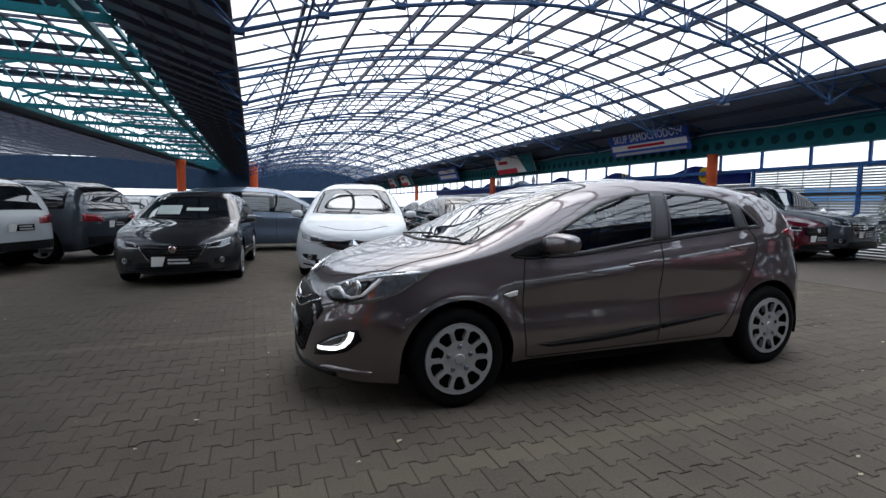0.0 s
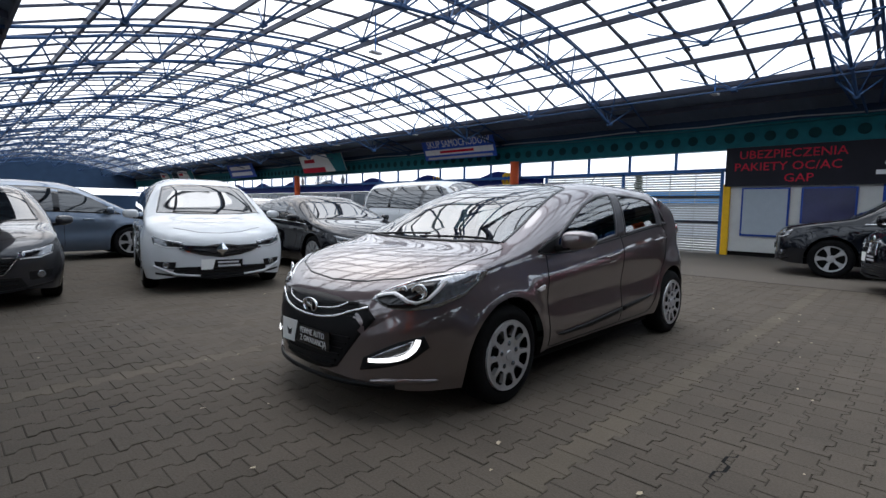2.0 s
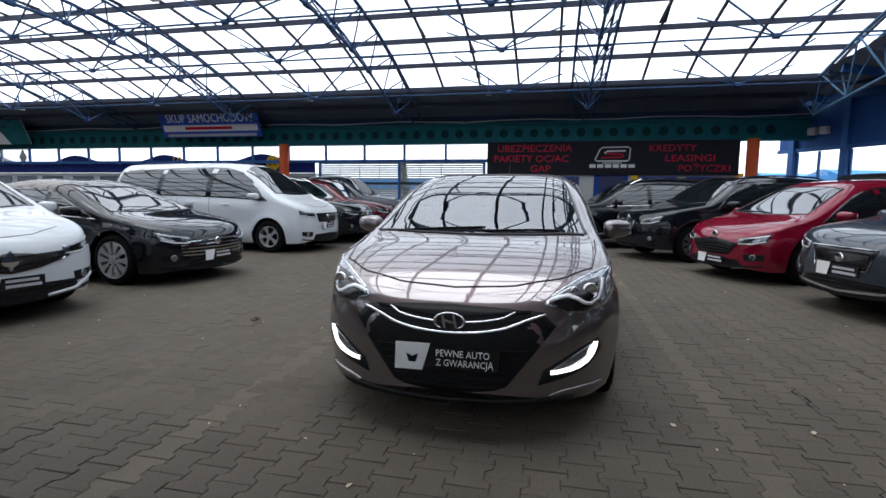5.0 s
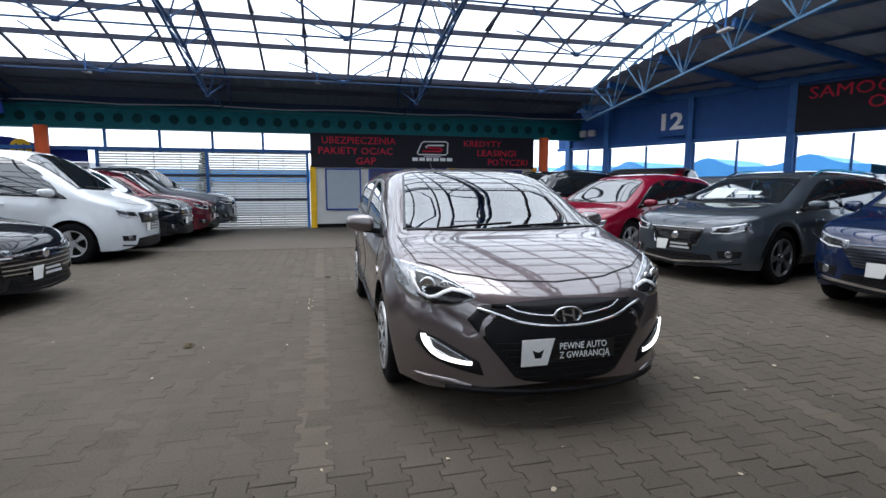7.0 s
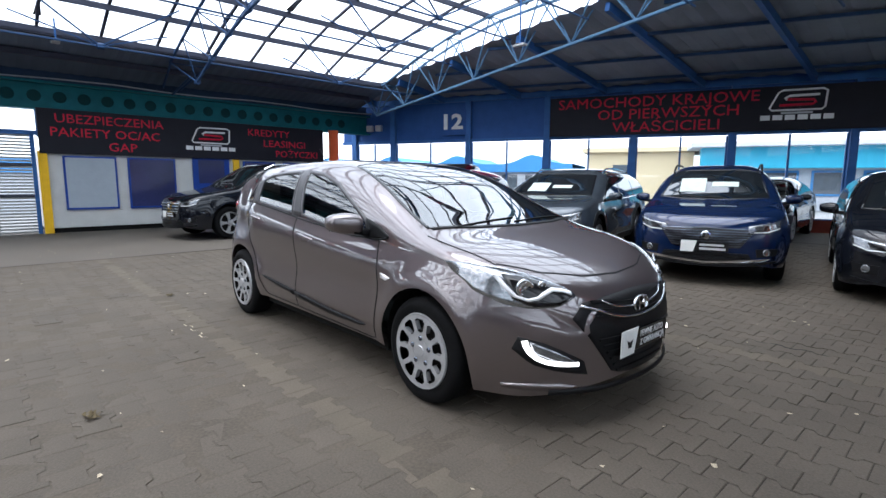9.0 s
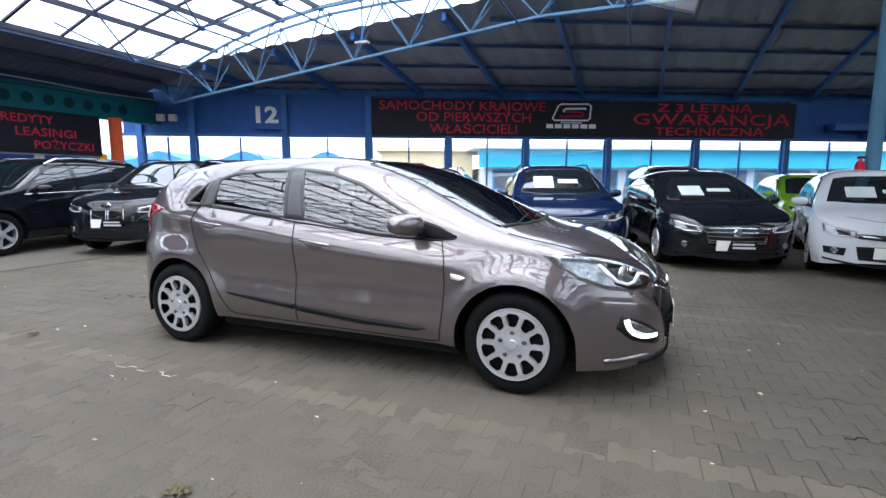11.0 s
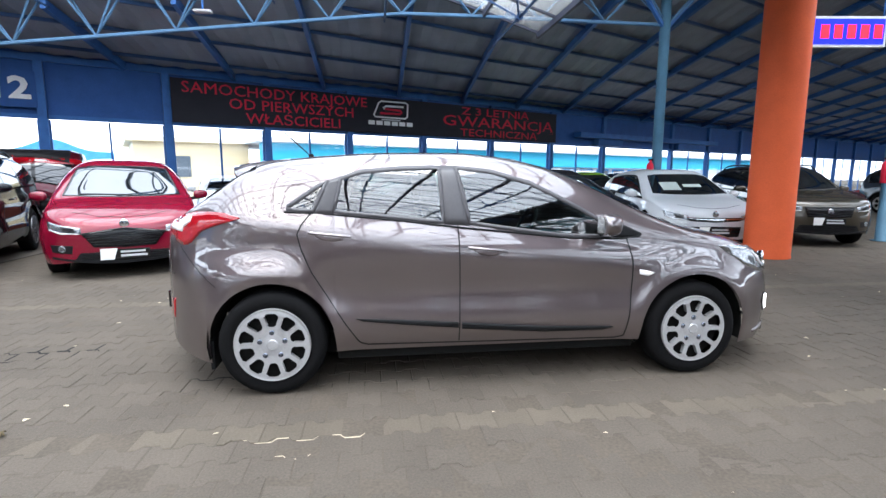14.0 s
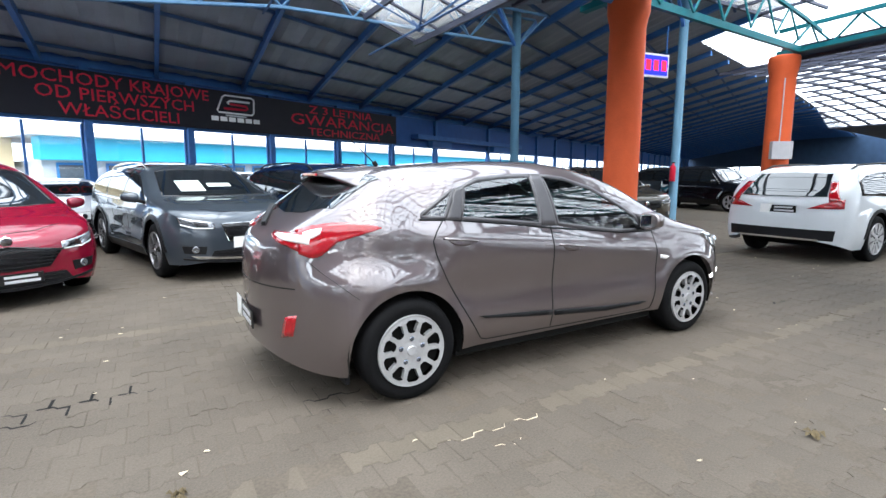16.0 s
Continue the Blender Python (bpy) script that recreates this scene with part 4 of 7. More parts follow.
        # faces look outwards
        q = [Vector(v[i]) for i in f[(nv // 2 + rim) * (nu + 2 * rim) + nu // 2 + rim]]
        out = {"side": Vector((0, mirror, 0)), "top": Vector((0, 0, 1)), "front": Vector((1, 0, 0)), "rear": Vector((-1, 0, 0))}[kind]
        if (q[1] - q[0]).cross(q[3] - q[0]).dot(out) < 0:
            f = [tuple(reversed(a)) for a in f]
        return v, f


    def band(self, kind, line, inner, outer, lift=0.005, mirror=1, closed=True, sink=0.010):
        """A raised band along a line of points, from inner to outer metres off it, with edges that sink into the shell."""
        v, f = [], []
        n = len(line)
        area = sum(line[i][0] * line[(i + 1) % n][1] - line[(i + 1) % n][0] * line[i][1] for i in range(n))
        turn = 1 if area > 0 or not closed else -1
        for i, (a, b) in enumerate(line):
            p, q = (line[i - 1], line[(i + 1) % n]) if closed else (line[max(i - 1, 0)], line[min(i + 1, n - 1)])
            dx, dz = q[0] - p[0], q[1] - p[1]
            k = math.hypot(dx, dz) or 1.0
            nx, nz = turn * dz / k, -turn * dx / k
            for off, up in ((inner, -sink), (inner, lift), (outer, lift), (outer, -sink)):
                aa, bb = a + nx * off, b + nz * off
                c = self.find(kind, aa, bb) + self.normal(kind, aa, bb) * up
                v.append((c.x, c.y * mirror, c.z))
        for i in range(n if closed else n - 1):
            j = (i + 1) % n
            for k in range(3):
                f.append((4 * i + k, 4 * j + k, 4 * j + k + 1, 4 * i + k + 1))
        return v, f


def outline(quad, step=0.06):
    """The edge of a pane given by its lower and upper lines, in short steps."""
    poly = list(quad[0]) + list(reversed(quad[1]))
    out = []
    for p, q in zip(poly, poly[1:] + poly[:1]):
        n = max(1, int(math.hypot(q[0] - p[0], q[1] - p[1]) / step))
        out += [(p[0] + (q[0] - p[0]) * i / n, p[1] + (q[1] - p[1]) * i / n) for i in range(n)]
    return out


def flip(lists, sy=-1):
    return [(x, sy * y, z) for x, y, z in lists[0]], [tuple(reversed(q)) for q in lists[1]]


def wheel(parent, x, y, r, rim_r, style, material=None):
    """A wheel at one corner; style: number of spokes."""
    side = 1 if y > 0 else -1
    w = part("wheel", lathe([(rim_r * 0.98, -0.10), (r * 0.86, -0.105), (r * 0.965, -0.09), (r, -0.06), (r * 1.0, 0.0), (r, 0.06), (r * 0.965, 0.09), (r * 0.86, 0.105), (rim_r * 1.03, 0.10), (rim_r * 0.98, 0.085)], 40), RUBBER, parent, "black rubber tyre", smooth=True, m=pose(x, y, r, 0, 0, 0 if side > 0 else 180))
    wheel_rim(w, rim_r, style, material or ALLOY)
    return w


RIMS = {}


def wheel_rim(w, rr, style, material):
    key = (round(rr, 3), style, material.name)
    if key not in RIMS and style == "cap":
        v, f = [], []
        rings = ((0.0, 0.112), (0.13, 0.112), (0.15, 0.107), (0.30, 0.104), (0.50, 0.107), (0.555, 0.108), (0.80, 0.113), (0.865, 0.112), (0.935, 0.110), (0.985, 0.112), (1.0, 0.10))
        spans = (0.0, 0.17, 0.30, 0.5, 0.70, 0.83)
        wide = {4: 0.80, 5: 0.98, 6: 1.16, 7: 1.10}
        m = 60
        for k, (r, h) in enumerate(rings):
            for i in range(m):
                u = spans[i % 6]
                u = 0.5 + (u - 0.5) * wide.get(k, 1.0) if i % 6 else 0.0
                a = 2 * math.pi * (i // 6 + u) / 10
                v.append((rr * r * math.cos(a), h, rr * r * math.sin(a)))
        for k in range(len(rings) - 1):
            for i in range(m):
                s = i % 6
                if k == 5 and s in (1, 2, 3, 4) or k in (4, 6) and s in (2, 3):
                    continue
                if k in (4, 6) and s in (1, 4):
                    a, b, c, d = k * m + i, (k + 1) * m + i, (k + 1) * m + i + 1, k * m + i + 1
                    f.append({(4, 1): (a, b, d), (4, 4): (a, c, d), (6, 1): (a, b, c), (6, 4): (b, c, d)}[(k, s)])
                    continue
                f.append((k * m + i, (k + 1) * m + i, (k + 1) * m + (i + 1) % m, k * m + (i + 1) % m))
        # inner walls of the openings
        for i in range(m):
            if i % 6 in (1, 5):
                base = len(v)
                for k in (5, 6):
                    p = v[k * m + i]
                    v.append((p[0] * 0.99, p[1] - 0.03, p[2] * 0.99))
                f.append((5 * m + i, base, base + 1, 6 * m + i))
        data = bpy.data.meshes.new("hubcap")
        data.from_pydata(v, [], f)
        data.materials.append(material)
        back = bpy.data.meshes.new("rim_back")
        bv, bf = lathe([(rr * 0.97, 0.045), (0.0, 0.045)], 28)
        back.from_pydata(bv, [], bf)
        back.materials.append(DARK_VOID)
        bolt = bpy.data.meshes.new("bolt")
        bv, bf = lathe([(0.0155, 0.098), (0.0155, 0.108), (0.011, 0.111), (0.0, 0.111)], 10)
        bolt.from_pydata(bv, [], bf)
        bolt.materials.append(BLUE_CHROME)
        RIMS[key] = (data, back, bolt)
    if key not in RIMS:
        v, f = lathe([(rr * 1.0, 0.10), (rr * 0.985, 0.112), (rr * 0.93, 0.108), (rr * 0.9, 0.09), (rr * 0.9, 0.02)], 40)
        n = style
        hub = lathe([(rr * 0.30, 0.085), (rr * 0.26, 0.100), (rr * 0.12, 0.104), (rr * 0.11, 0.112), (0.0, 0.114)], 20)
        k = len(v)
        v = v + hub[0]
        f = f + [tuple(k + i for i in q) for q in hub[1]]
        for s in range(n):
            a = 2 * math.pi * s / n
            k = len(v)
            for rad, half, h in ((0.24, 0.085, 0.098), (0.45, 0.075, 0.106), (0.70, 0.105, 0.110), (0.93, 0.165, 0.108)):
                half *= 1.35 if n <= 5 else 1.18
                for sg in (-1, 1):
                    for dh in (0.0, -0.03):
                        p = Vector((rad * rr * math.cos(a) - sg * half * rr * math.sin(a), h + dh, rad * rr * math.sin(a) + sg * half * rr * math.cos(a)))
                        v.append(tuple(p))
            for i in range(3):
                b = k + 4 * i
                f += [(b, b + 4, b + 6, b + 2), (b, b + 1, b + 5, b + 4), (b + 2, b + 6, b + 7, b + 3)]
        data = bpy.data.meshes.new("rim")
        data.from_pydata(v, [], f)
        data.materials.append(material)
        back = bpy.data.meshes.new("rim_back")
        bv, bf = lathe([(rr * 0.97, 0.03), (0.0, 0.03)], 28)
        back.from_pydata(bv, [], bf)
        back.materials.append(DARK_VOID)
        bolts = bpy.data.meshes.new("bolts")
        v, f = [], []
        for s in range(5):
            a = 2 * math.pi * s / 5 + 0.3
            hub = lathe([(0.011, 0.098), (0.011, 0.112), (0.0, 0.112)], 8)
            k = len(v)
            v += [(p[0] + rr * 0.31 * math.cos(a), p[1], p[2] + rr * 0.31 * math.sin(a)) for p in hub[0]]
            f += [tuple(k + i for i in q) for q in hub[1]]
        bolts.from_pydata(v, [], f)
        bolts.materials.append(BLACK_TRIM)
        RIMS[key] = (data, back, bolts)
    for name, data in zip(("rim", "rim_back", "bolts"), RIMS[key]):
        for s in range(5 if data.name.startswith("bolt") and not data.name.startswith("bolts") else 1):
            ob = new(data.name.split(".")[0], data)
            ob.parent = w
            if data.name.startswith("bolt") and not data.name.startswith("bolts"):
                a = 2 * math.pi * s / 5 + 0.3
                ob.matrix_basis = Matrix.Translation((rr * 0.34 * math.cos(a), 0, rr * 0.34 * math.sin(a)))


def car_common(t, sh, body_mat, rim=0.21, spokes=5, cladding=False, rim_mat=None, plate="bar", holes=()):
    body = part("body", sh.mesh(holes), body_mat, t, smooth=True)
    yw = sh.w - 0.115
    for x in (sh.wb / 2, -sh.wb / 2):
        for y in (yw, -yw):
            wheel(t, x, y, sh.wheel, rim, spokes, rim_mat)
    for c in (sh.wb / 2, -sh.wb / 2):
        r = sh.arch_r + 0.015
        for sg in (-1, 1):
            v, f = [], []
            k = 0
            n = 16
            for i in range(n + 1):
                a = math.pi * (-0.08 + 1.16 * i / n)
                for yy in (sh.w * 0.94, sh.w * 0.5):
                    v.append((c + r * math.cos(a), sg * yy, sh.wheel + r * math.sin(a)))
            f += [(k + 2 * i, k + 2 * i + 1, k + 2 * i + 3, k + 2 * i + 2) for i in range(n)]
            part("wheel_arch_liner", (v, f), DARK_VOID, t)
    part("underbody", boxes(((sh.xr + 0.55, -sh.w * 0.72, sh.clear - 0.02), (sh.xf - 0.45, sh.w * 0.72, sh.clear + 0.10)), ((-sh.wb / 2 + sh.arch_r, -sh.w * 0.88, sh.clear - 0.01), (sh.wb / 2 - sh.arch_r, sh.w * 0.88, sh.clear + 0.10)), bevel=0.02), DARK_VOID, t)
    for c in (sh.wb / 2, -sh.wb / 2):
        part("wheel_well", boxes(((c - sh.arch_r, -sh.w * 0.5, 0.3), (c + sh.arch_r, sh.w * 0.5, 0.72))), DARK_VOID, t)
    if cladding:
        for sg in (1, -1):
            xa, xb = -sh.wb / 2 + sh.arch_r + 0.02, sh.wb / 2 - sh.arch_r - 0.02
            part("sill_cladding", sh.patch("side", [(xa, sh.clear + 0.01), (xb, sh.clear + 0.01)], [(xa, sh.clear + 0.14), (xb, sh.clear + 0.14)], 0.012, 14, 3, sg), BLACK_TRIM, t)
            for c in (sh.wb / 2, -sh.wb / 2):
                r0, r1 = sh.arch_r + 0.003, sh.arch_r + 0.06
                lo = [(c + r0 * math.cos(a), sh.wheel + r0 * math.sin(a)) for a in [math.pi * (0.02 + 0.96 * i / 12) for i in range(13)]]
                hi = [(c + r1 * math.cos(a), sh.wheel + r1 * math.sin(a)) for a in [math.pi * (0.02 + 0.96 * i / 12) for i in range(13)]]
                part("arch_cladding", sh.patch("side", lo, hi, 0.012, 18, 2, sg), BLACK_TRIM, t)
    return body


def mirror_pair(t, sh, x, z, material, size=1.0):
    """Door mirrors: a rounded shell that tapers outwards, cut flat behind for the glass, on a black foot."""
    for sg in (1, -1):
        y = sh.y(x, z)
        v, f = [], []
        n, m = 18, 11
        for j in range(m):
            a = math.pi * j / (m - 1)
            for i in range(n):
                w = 2 * math.pi * i / n
                c, s = math.cos(w), math.sin(w)
                yy = 0.5 - 0.5 * math.cos(a)
                r = math.sin(a) ** 0.45 * (1.0 - 0.28 * yy)
                px = max(-0.040, 0.095 * r * math.copysign(abs(c) ** 0.7, c)) - 0.055 * yy
                pz = 0.078 * r * math.copysign(abs(s) ** 0.65, s) + 0.012 * yy
                v.append((x + px * size, sg * (y + 0.055 + 0.205 * yy * size), z + 0.012 + pz * size))
        for j in range(m - 1):
            for i in range(n):
                q = (j * n + i, j * n + (i + 1) % n, (j + 1) * n + (i + 1) % n, (j + 1) * n + i)
                f.append(q if sg < 0 else q[::-1])
        mirror = part("mirror", (v, f), material, t, smooth=True)
        bm = bmesh.new()
        box(bm, (x - 0.03, y - 0.05, z - 0.075), (x + 0.055, y + 0.13, z - 0.03), 0.014)
        for vert in bm.verts:
            vert.co.z += 0.25 * max(0.0, vert.co.y - y)
            vert.co.y *= sg
        part("mirror_foot", bm, BLACK_TRIM, mirror, smooth=True)
        bm = bmesh.new()
        box(bm, (x - 0.075 * size, y + 0.09, z - 0.035), (x - 0.062 * size, y + 0.235, z + 0.065), 0.005)
        for vert in bm.verts:
            vert.co.y *= sg
        part("mirror_glass", bm, CHROME, mirror)


def plate_sign(t, sh, kind, z, words_too=False):
    """The dealer's show plate at a bumper: a white field and a black one."""
    at = sh.find(kind, 0.0, z)
    s = 1 if kind == "front" else -1
    m = Matrix.Translation((at.x + s * 0.018, 0, z)) @ Matrix.Rotation(radians(90 * s), 4, "Z") @ Matrix.Rotation(radians(90), 4, "X")
    p = part("show_plate", boxes(((-0.26, -0.056, -0.012), (0.26, 0.056, 0.0)), bevel=0.003), BLACK_GLOSS, t, "black show plate with a white field", m=m)
    v = [(-0.275, -0.07, 0.004), (-0.13, -0.07, 0.004), (-0.09, 0.07, 0.004), (-0.27, 0.07, 0.004)]
    v += [(a, b, 0.001) for a, b, c in v]
    part("white_field", (v, [(0, 1, 2, 3), (0, 4, 5, 1), (1, 5, 6, 2), (2, 6, 7, 3), (3, 7, 4, 0)]), PLATE_WHITE, p)
    if words_too:
        words("lettering", "PEWNE AUTO", 0.05, WHITE_INK, p, pose(0.075, 0.022, 0.002), 0.001, 0.27)
        words("lettering", "Z GWARANCJĄ", 0.05, WHITE_INK, p, pose(0.085, -0.026, 0.002), 0.001, 0.29)
        part("emblem", ([(-0.2, -0.03, 0.006), (-0.165, -0.03, 0.006), (-0.15, 0.015, 0.006), (-0.182, 0.0, 0.006), (-0.215, 0.015, 0.006)], [(0, 1, 2, 3, 4)]), BLACK_TRIM, p)
    else:
        part("lettering_bar", boxes(((-0.06, 0.01, 0.0), (0.21, 0.035, 0.002)), ((-0.06, -0.04, 0.0), (0.23, -0.012, 0.002))), GREY_INK, p)


SPECS = {
    # wb, front, rear, width, wheel radius, clearance, rim; top line and belt line as (x from the middle of the wheelbase, z)
    "suv": dict(wb=2.70, front=0.90, rear=0.92, width=1.87, wheel=0.36, clear=0.24, rim=0.24,
                top=[(-2.27, 0.75), (-2.24, 0.98), (-2.12, 1.12), (-1.9, 1.52), (-1.6, 1.64), (-0.6, 1.68), (0.0, 1.66), (0.35, 1.58), (0.55, 1.46), (0.85, 1.255), (1.02, 1.145), (1.08, 1.12), (1.7, 1.02), (2.1, 0.92), (2.22, 0.80), (2.25, 0.62)],
                belt=[(-2.27, 0.80), (-1.9, 1.08), (-1.0, 1.06), (0.8, 1.00), (1.3, 0.98), (2.0, 0.84), (2.25, 0.60)]),
    "hatch": dict(wb=2.62, front=0.85, rear=0.70, width=1.78, wheel=0.315, clear=0.18, rim=0.22,
                  top=[(-2.01, 0.60), (-1.98, 0.86), (-1.85, 1.02), (-1.55, 1.34), (-1.3, 1.42), (-0.4, 1.46), (0.1, 1.43), (0.4, 1.33), (0.6, 1.235), (0.95, 1.065), (1.12, 0.985), (1.18, 0.965), (1.7, 0.86), (2.0, 0.76), (2.13, 0.66), (2.16, 0.52)],
                  belt=[(-2.01, 0.7), (-1.7, 0.96), (-1.0, 0.93), (0.8, 0.86), (1.3, 0.83), (1.9, 0.70), (2.16, 0.50)]),
    "sedan": dict(wb=2.80, front=0.90, rear=1.05, width=1.86, wheel=0.34, clear=0.17, rim=0.25,
                  top=[(-2.45, 0.65), (-2.42, 0.92), (-2.2, 1.03), (-1.7, 1.14), (-1.0, 1.36), (-0.3, 1.43), (0.1, 1.40), (0.4, 1.31), (0.65, 1.205), (1.0, 1.055), (1.2, 0.975), (1.26, 0.96), (1.8, 0.86), (2.15, 0.75), (2.27, 0.64), (2.3, 0.5)],
                  belt=[(-2.45, 0.72), (-2.0, 0.96), (-1.0, 0.94), (0.8, 0.88), (1.3, 0.84), (2.0, 0.70), (2.3, 0.48)]),
    "estate": dict(wb=2.94, front=0.90, rear=1.05, width=1.90, wheel=0.36, clear=0.22, rim=0.25,
                   top=[(-2.52, 0.70), (-2.49, 0.98), (-2.35, 1.12), (-2.0, 1.42), (-1.6, 1.50), (-0.4, 1.54), (0.2, 1.51), (0.5, 1.42), (0.7, 1.325), (1.05, 1.155), (1.25, 1.065), (1.31, 1.05), (1.8, 0.98), (2.2, 0.88), (2.34, 0.76), (2.37, 0.58)],
                   belt=[(-2.52, 0.76), (-2.1, 1.02), (-1.0, 0.99), (0.8, 0.94), (1.4, 0.92), (2.1, 0.80), (2.37, 0.56)]),
    "mpv": dict(wb=2.80, front=0.93, rear=0.90, width=1.88, wheel=0.345, clear=0.19, rim=0.24,
                top=[(-2.30, 0.70), (-2.28, 1.00), (-2.15, 1.18), (-1.95, 1.52), (-1.6, 1.61), (-0.5, 1.66), (0.2, 1.62), (0.6, 1.50), (0.8, 1.39), (1.15, 1.19), (1.35, 1.085), (1.41, 1.06), (1.85, 0.95), (2.2, 0.80), (2.31, 0.68), (2.33, 0.52)],
                belt=[(-2.30, 0.76), (-1.9, 1.06), (-1.0, 1.03), (0.8, 0.96), (1.4, 0.92), (2.1, 0.74), (2.33, 0.50)]),
    "van": dict(wb=3.27, front=0.88, rear=0.96, width=1.92, wheel=0.34, clear=0.20, rim=0.22,
                top=[(-2.60, 0.9), (-2.59, 1.5), (-2.5, 1.80), (-2.3, 1.88), (0.0, 1.91), (0.7, 1.88), (1.05, 1.76), (1.25, 1.61), (1.55, 1.375), (1.75, 1.23), (1.82, 1.19), (2.15, 1.06), (2.4, 0.92), (2.49, 0.78), (2.52, 0.6)],
                belt=[(-2.60, 1.0), (-2.2, 1.16), (-1.0, 1.15), (0.9, 1.10), (1.6, 1.05), (2.3, 0.85), (2.52, 0.58)]),
    "pickup": dict(wb=3.08, front=0.95, rear=1.25, width=1.86, wheel=0.38, clear=0.30, rim=0.23,
                   top=[(-2.79, 0.85), (-2.77, 1.14), (-1.3, 1.18), (-1.25, 1.2), (-1.05, 1.70), (-0.7, 1.79), (0.1, 1.80), (0.45, 1.72), (0.6, 1.60), (0.9, 1.36), (1.05, 1.25), (1.12, 1.22), (1.8, 1.14), (2.3, 1.04), (2.45, 0.9), (2.49, 0.7)],
                   belt=[(-2.79, 0.9), (-1.0, 1.10), (0.8, 1.08), (1.4, 1.05), (2.2, 0.94), (2.49, 0.68)]),
    "jeep": dict(wb=2.42, front=0.62, rear=0.70, width=1.80, wheel=0.38, clear=0.34, rim=0.22,
                 top=[(-1.91, 0.85), (-1.90, 1.45), (-1.82, 1.72), (-1.6, 1.80), (0.2, 1.80), (0.32, 1.76), (0.55, 1.30), (0.62, 1.19), (0.7, 1.15), (1.5, 1.09), (1.76, 1.02), (1.81, 0.85), (1.83, 0.65)],
                 belt=[(-1.91, 0.9), (-1.0, 1.12), (0.6, 1.10), (1.6, 0.98), (1.83, 0.63)]),
    "coupe": dict(wb=2.47, front=0.95, rear=0.96, width=1.85, wheel=0.33, clear=0.14, rim=0.25,
                  top=[(-2.19, 0.70), (-2.17, 0.98), (-1.9, 1.02), (-1.2, 1.18), (-0.6, 1.27), (-0.2, 1.28), (0.2, 1.18), (0.8, 0.93), (1.5, 0.80), (1.95, 0.70), (2.12, 0.6), (2.18, 0.46)],
                  belt=[(-2.19, 0.74), (-1.6, 0.96), (-0.5, 0.90), (0.6, 0.84), (1.2, 0.78), (1.9, 0.64), (2.18, 0.44)]),
}

SPECS["compact_mpv"] = dict(SPECS["mpv"], width=1.82, top=[(x * 0.95, z * 0.935) for x, z in SPECS["mpv"]["top"]], belt=[(x * 0.95, z * 0.94) for x, z in SPECS["mpv"]["belt"]], wb=2.66, front=0.885, rear=0.855)
SPECS["compact_suv"] = dict(SPECS["suv"], width=1.80, top=[(x * 0.97, z * 0.935) for x, z in SPECS["suv"]["top"]], belt=[(x * 0.97, z * 0.94) for x, z in SPECS["suv"]["belt"]], wb=2.62, front=0.87, rear=0.89)


FRONTS = {
    # lower edge, upper edge (share of half width, height from the bonnet edge), bars, their finish, badge height
    "grille": ([(-0.40, -0.28), (0, -0.30), (0.40, -0.28)], [(-0.46, -0.10), (0, -0.10), (0.46, -0.10)], 4, BLACK_TRIM, -0.18),
    "chrome": ([(-0.40, -0.32), (0, -0.34), (0.40, -0.32)], [(-0.48, -0.10), (0, -0.09), (0.48, -0.10)], 4, CHROME, -0.18),
    "wing": ([(-0.55, -0.20), (-0.25, -0.28), (0, -0.31), (0.25, -0.28), (0.55, -0.20)], [(-0.56, -0.13), (-0.25, -0.15), (0, -0.12), (0.25, -0.15), (0.56, -0.13)], 2, BLACK_TRIM, -0.20),
    "hex": ([(-0.36, -0.33), (0, -0.345), (0.36, -0.33)], [(-0.50, -0.17), (0, -0.11), (0.50, -0.17)], 5, BLACK_TRIM, -0.06),
    "vee": ([(-0.36, -0.34), (0, -0.375), (0.36, -0.34)], [(-0.50, -0.155), (0, -0.135), (0.50, -0.155)], 5, BLACK_TRIM, -0.19),
    "kidney": ([(-0.28, -0.31), (0, -0.31), (0.28, -0.31)], [(-0.31, -0.12), (0, -0.12), (0.31, -0.12)], 1, BLACK_TRIM, -0.07),
    "frame": ([(-0.34, -0.34), (0, -0.34), (0.34, -0.34)], [(-0.42, -0.12), (0, -0.12), (0.42, -0.12)], 2, BLACK_TRIM, -0.23),
    "bars": ([(-0.62, -0.36), (0, -0.38), (0.62, -0.36)], [(-0.66, -0.14), (0, -0.13), (0.66, -0.14)], 5, CHROME, -0.17),
    "slim": ([(-0.48, -0.19), (0, -0.215), (0.48, -0.19)], [(-0.52, -0.13), (0, -0.14), (0.52, -0.13)], 1, CHROME, -0.075),
    "wide": ([(-0.42, -0.36), (0, -0.38), (0.42, -0.36)], [(-0.60, -0.13), (0, -0.12), (0.60, -0.13)], 8, BLUE_CHROME, -0.22),
}


PAPER = mat("pale_price_paper", (0.46, 0.52, 0.49), 0.5, vary=0.12, scale=9)
PALE_LENS = mat("pale_lamp_guide", (0.7, 0.71, 0.73), 0.15, vary=0.05, coat=1.0)


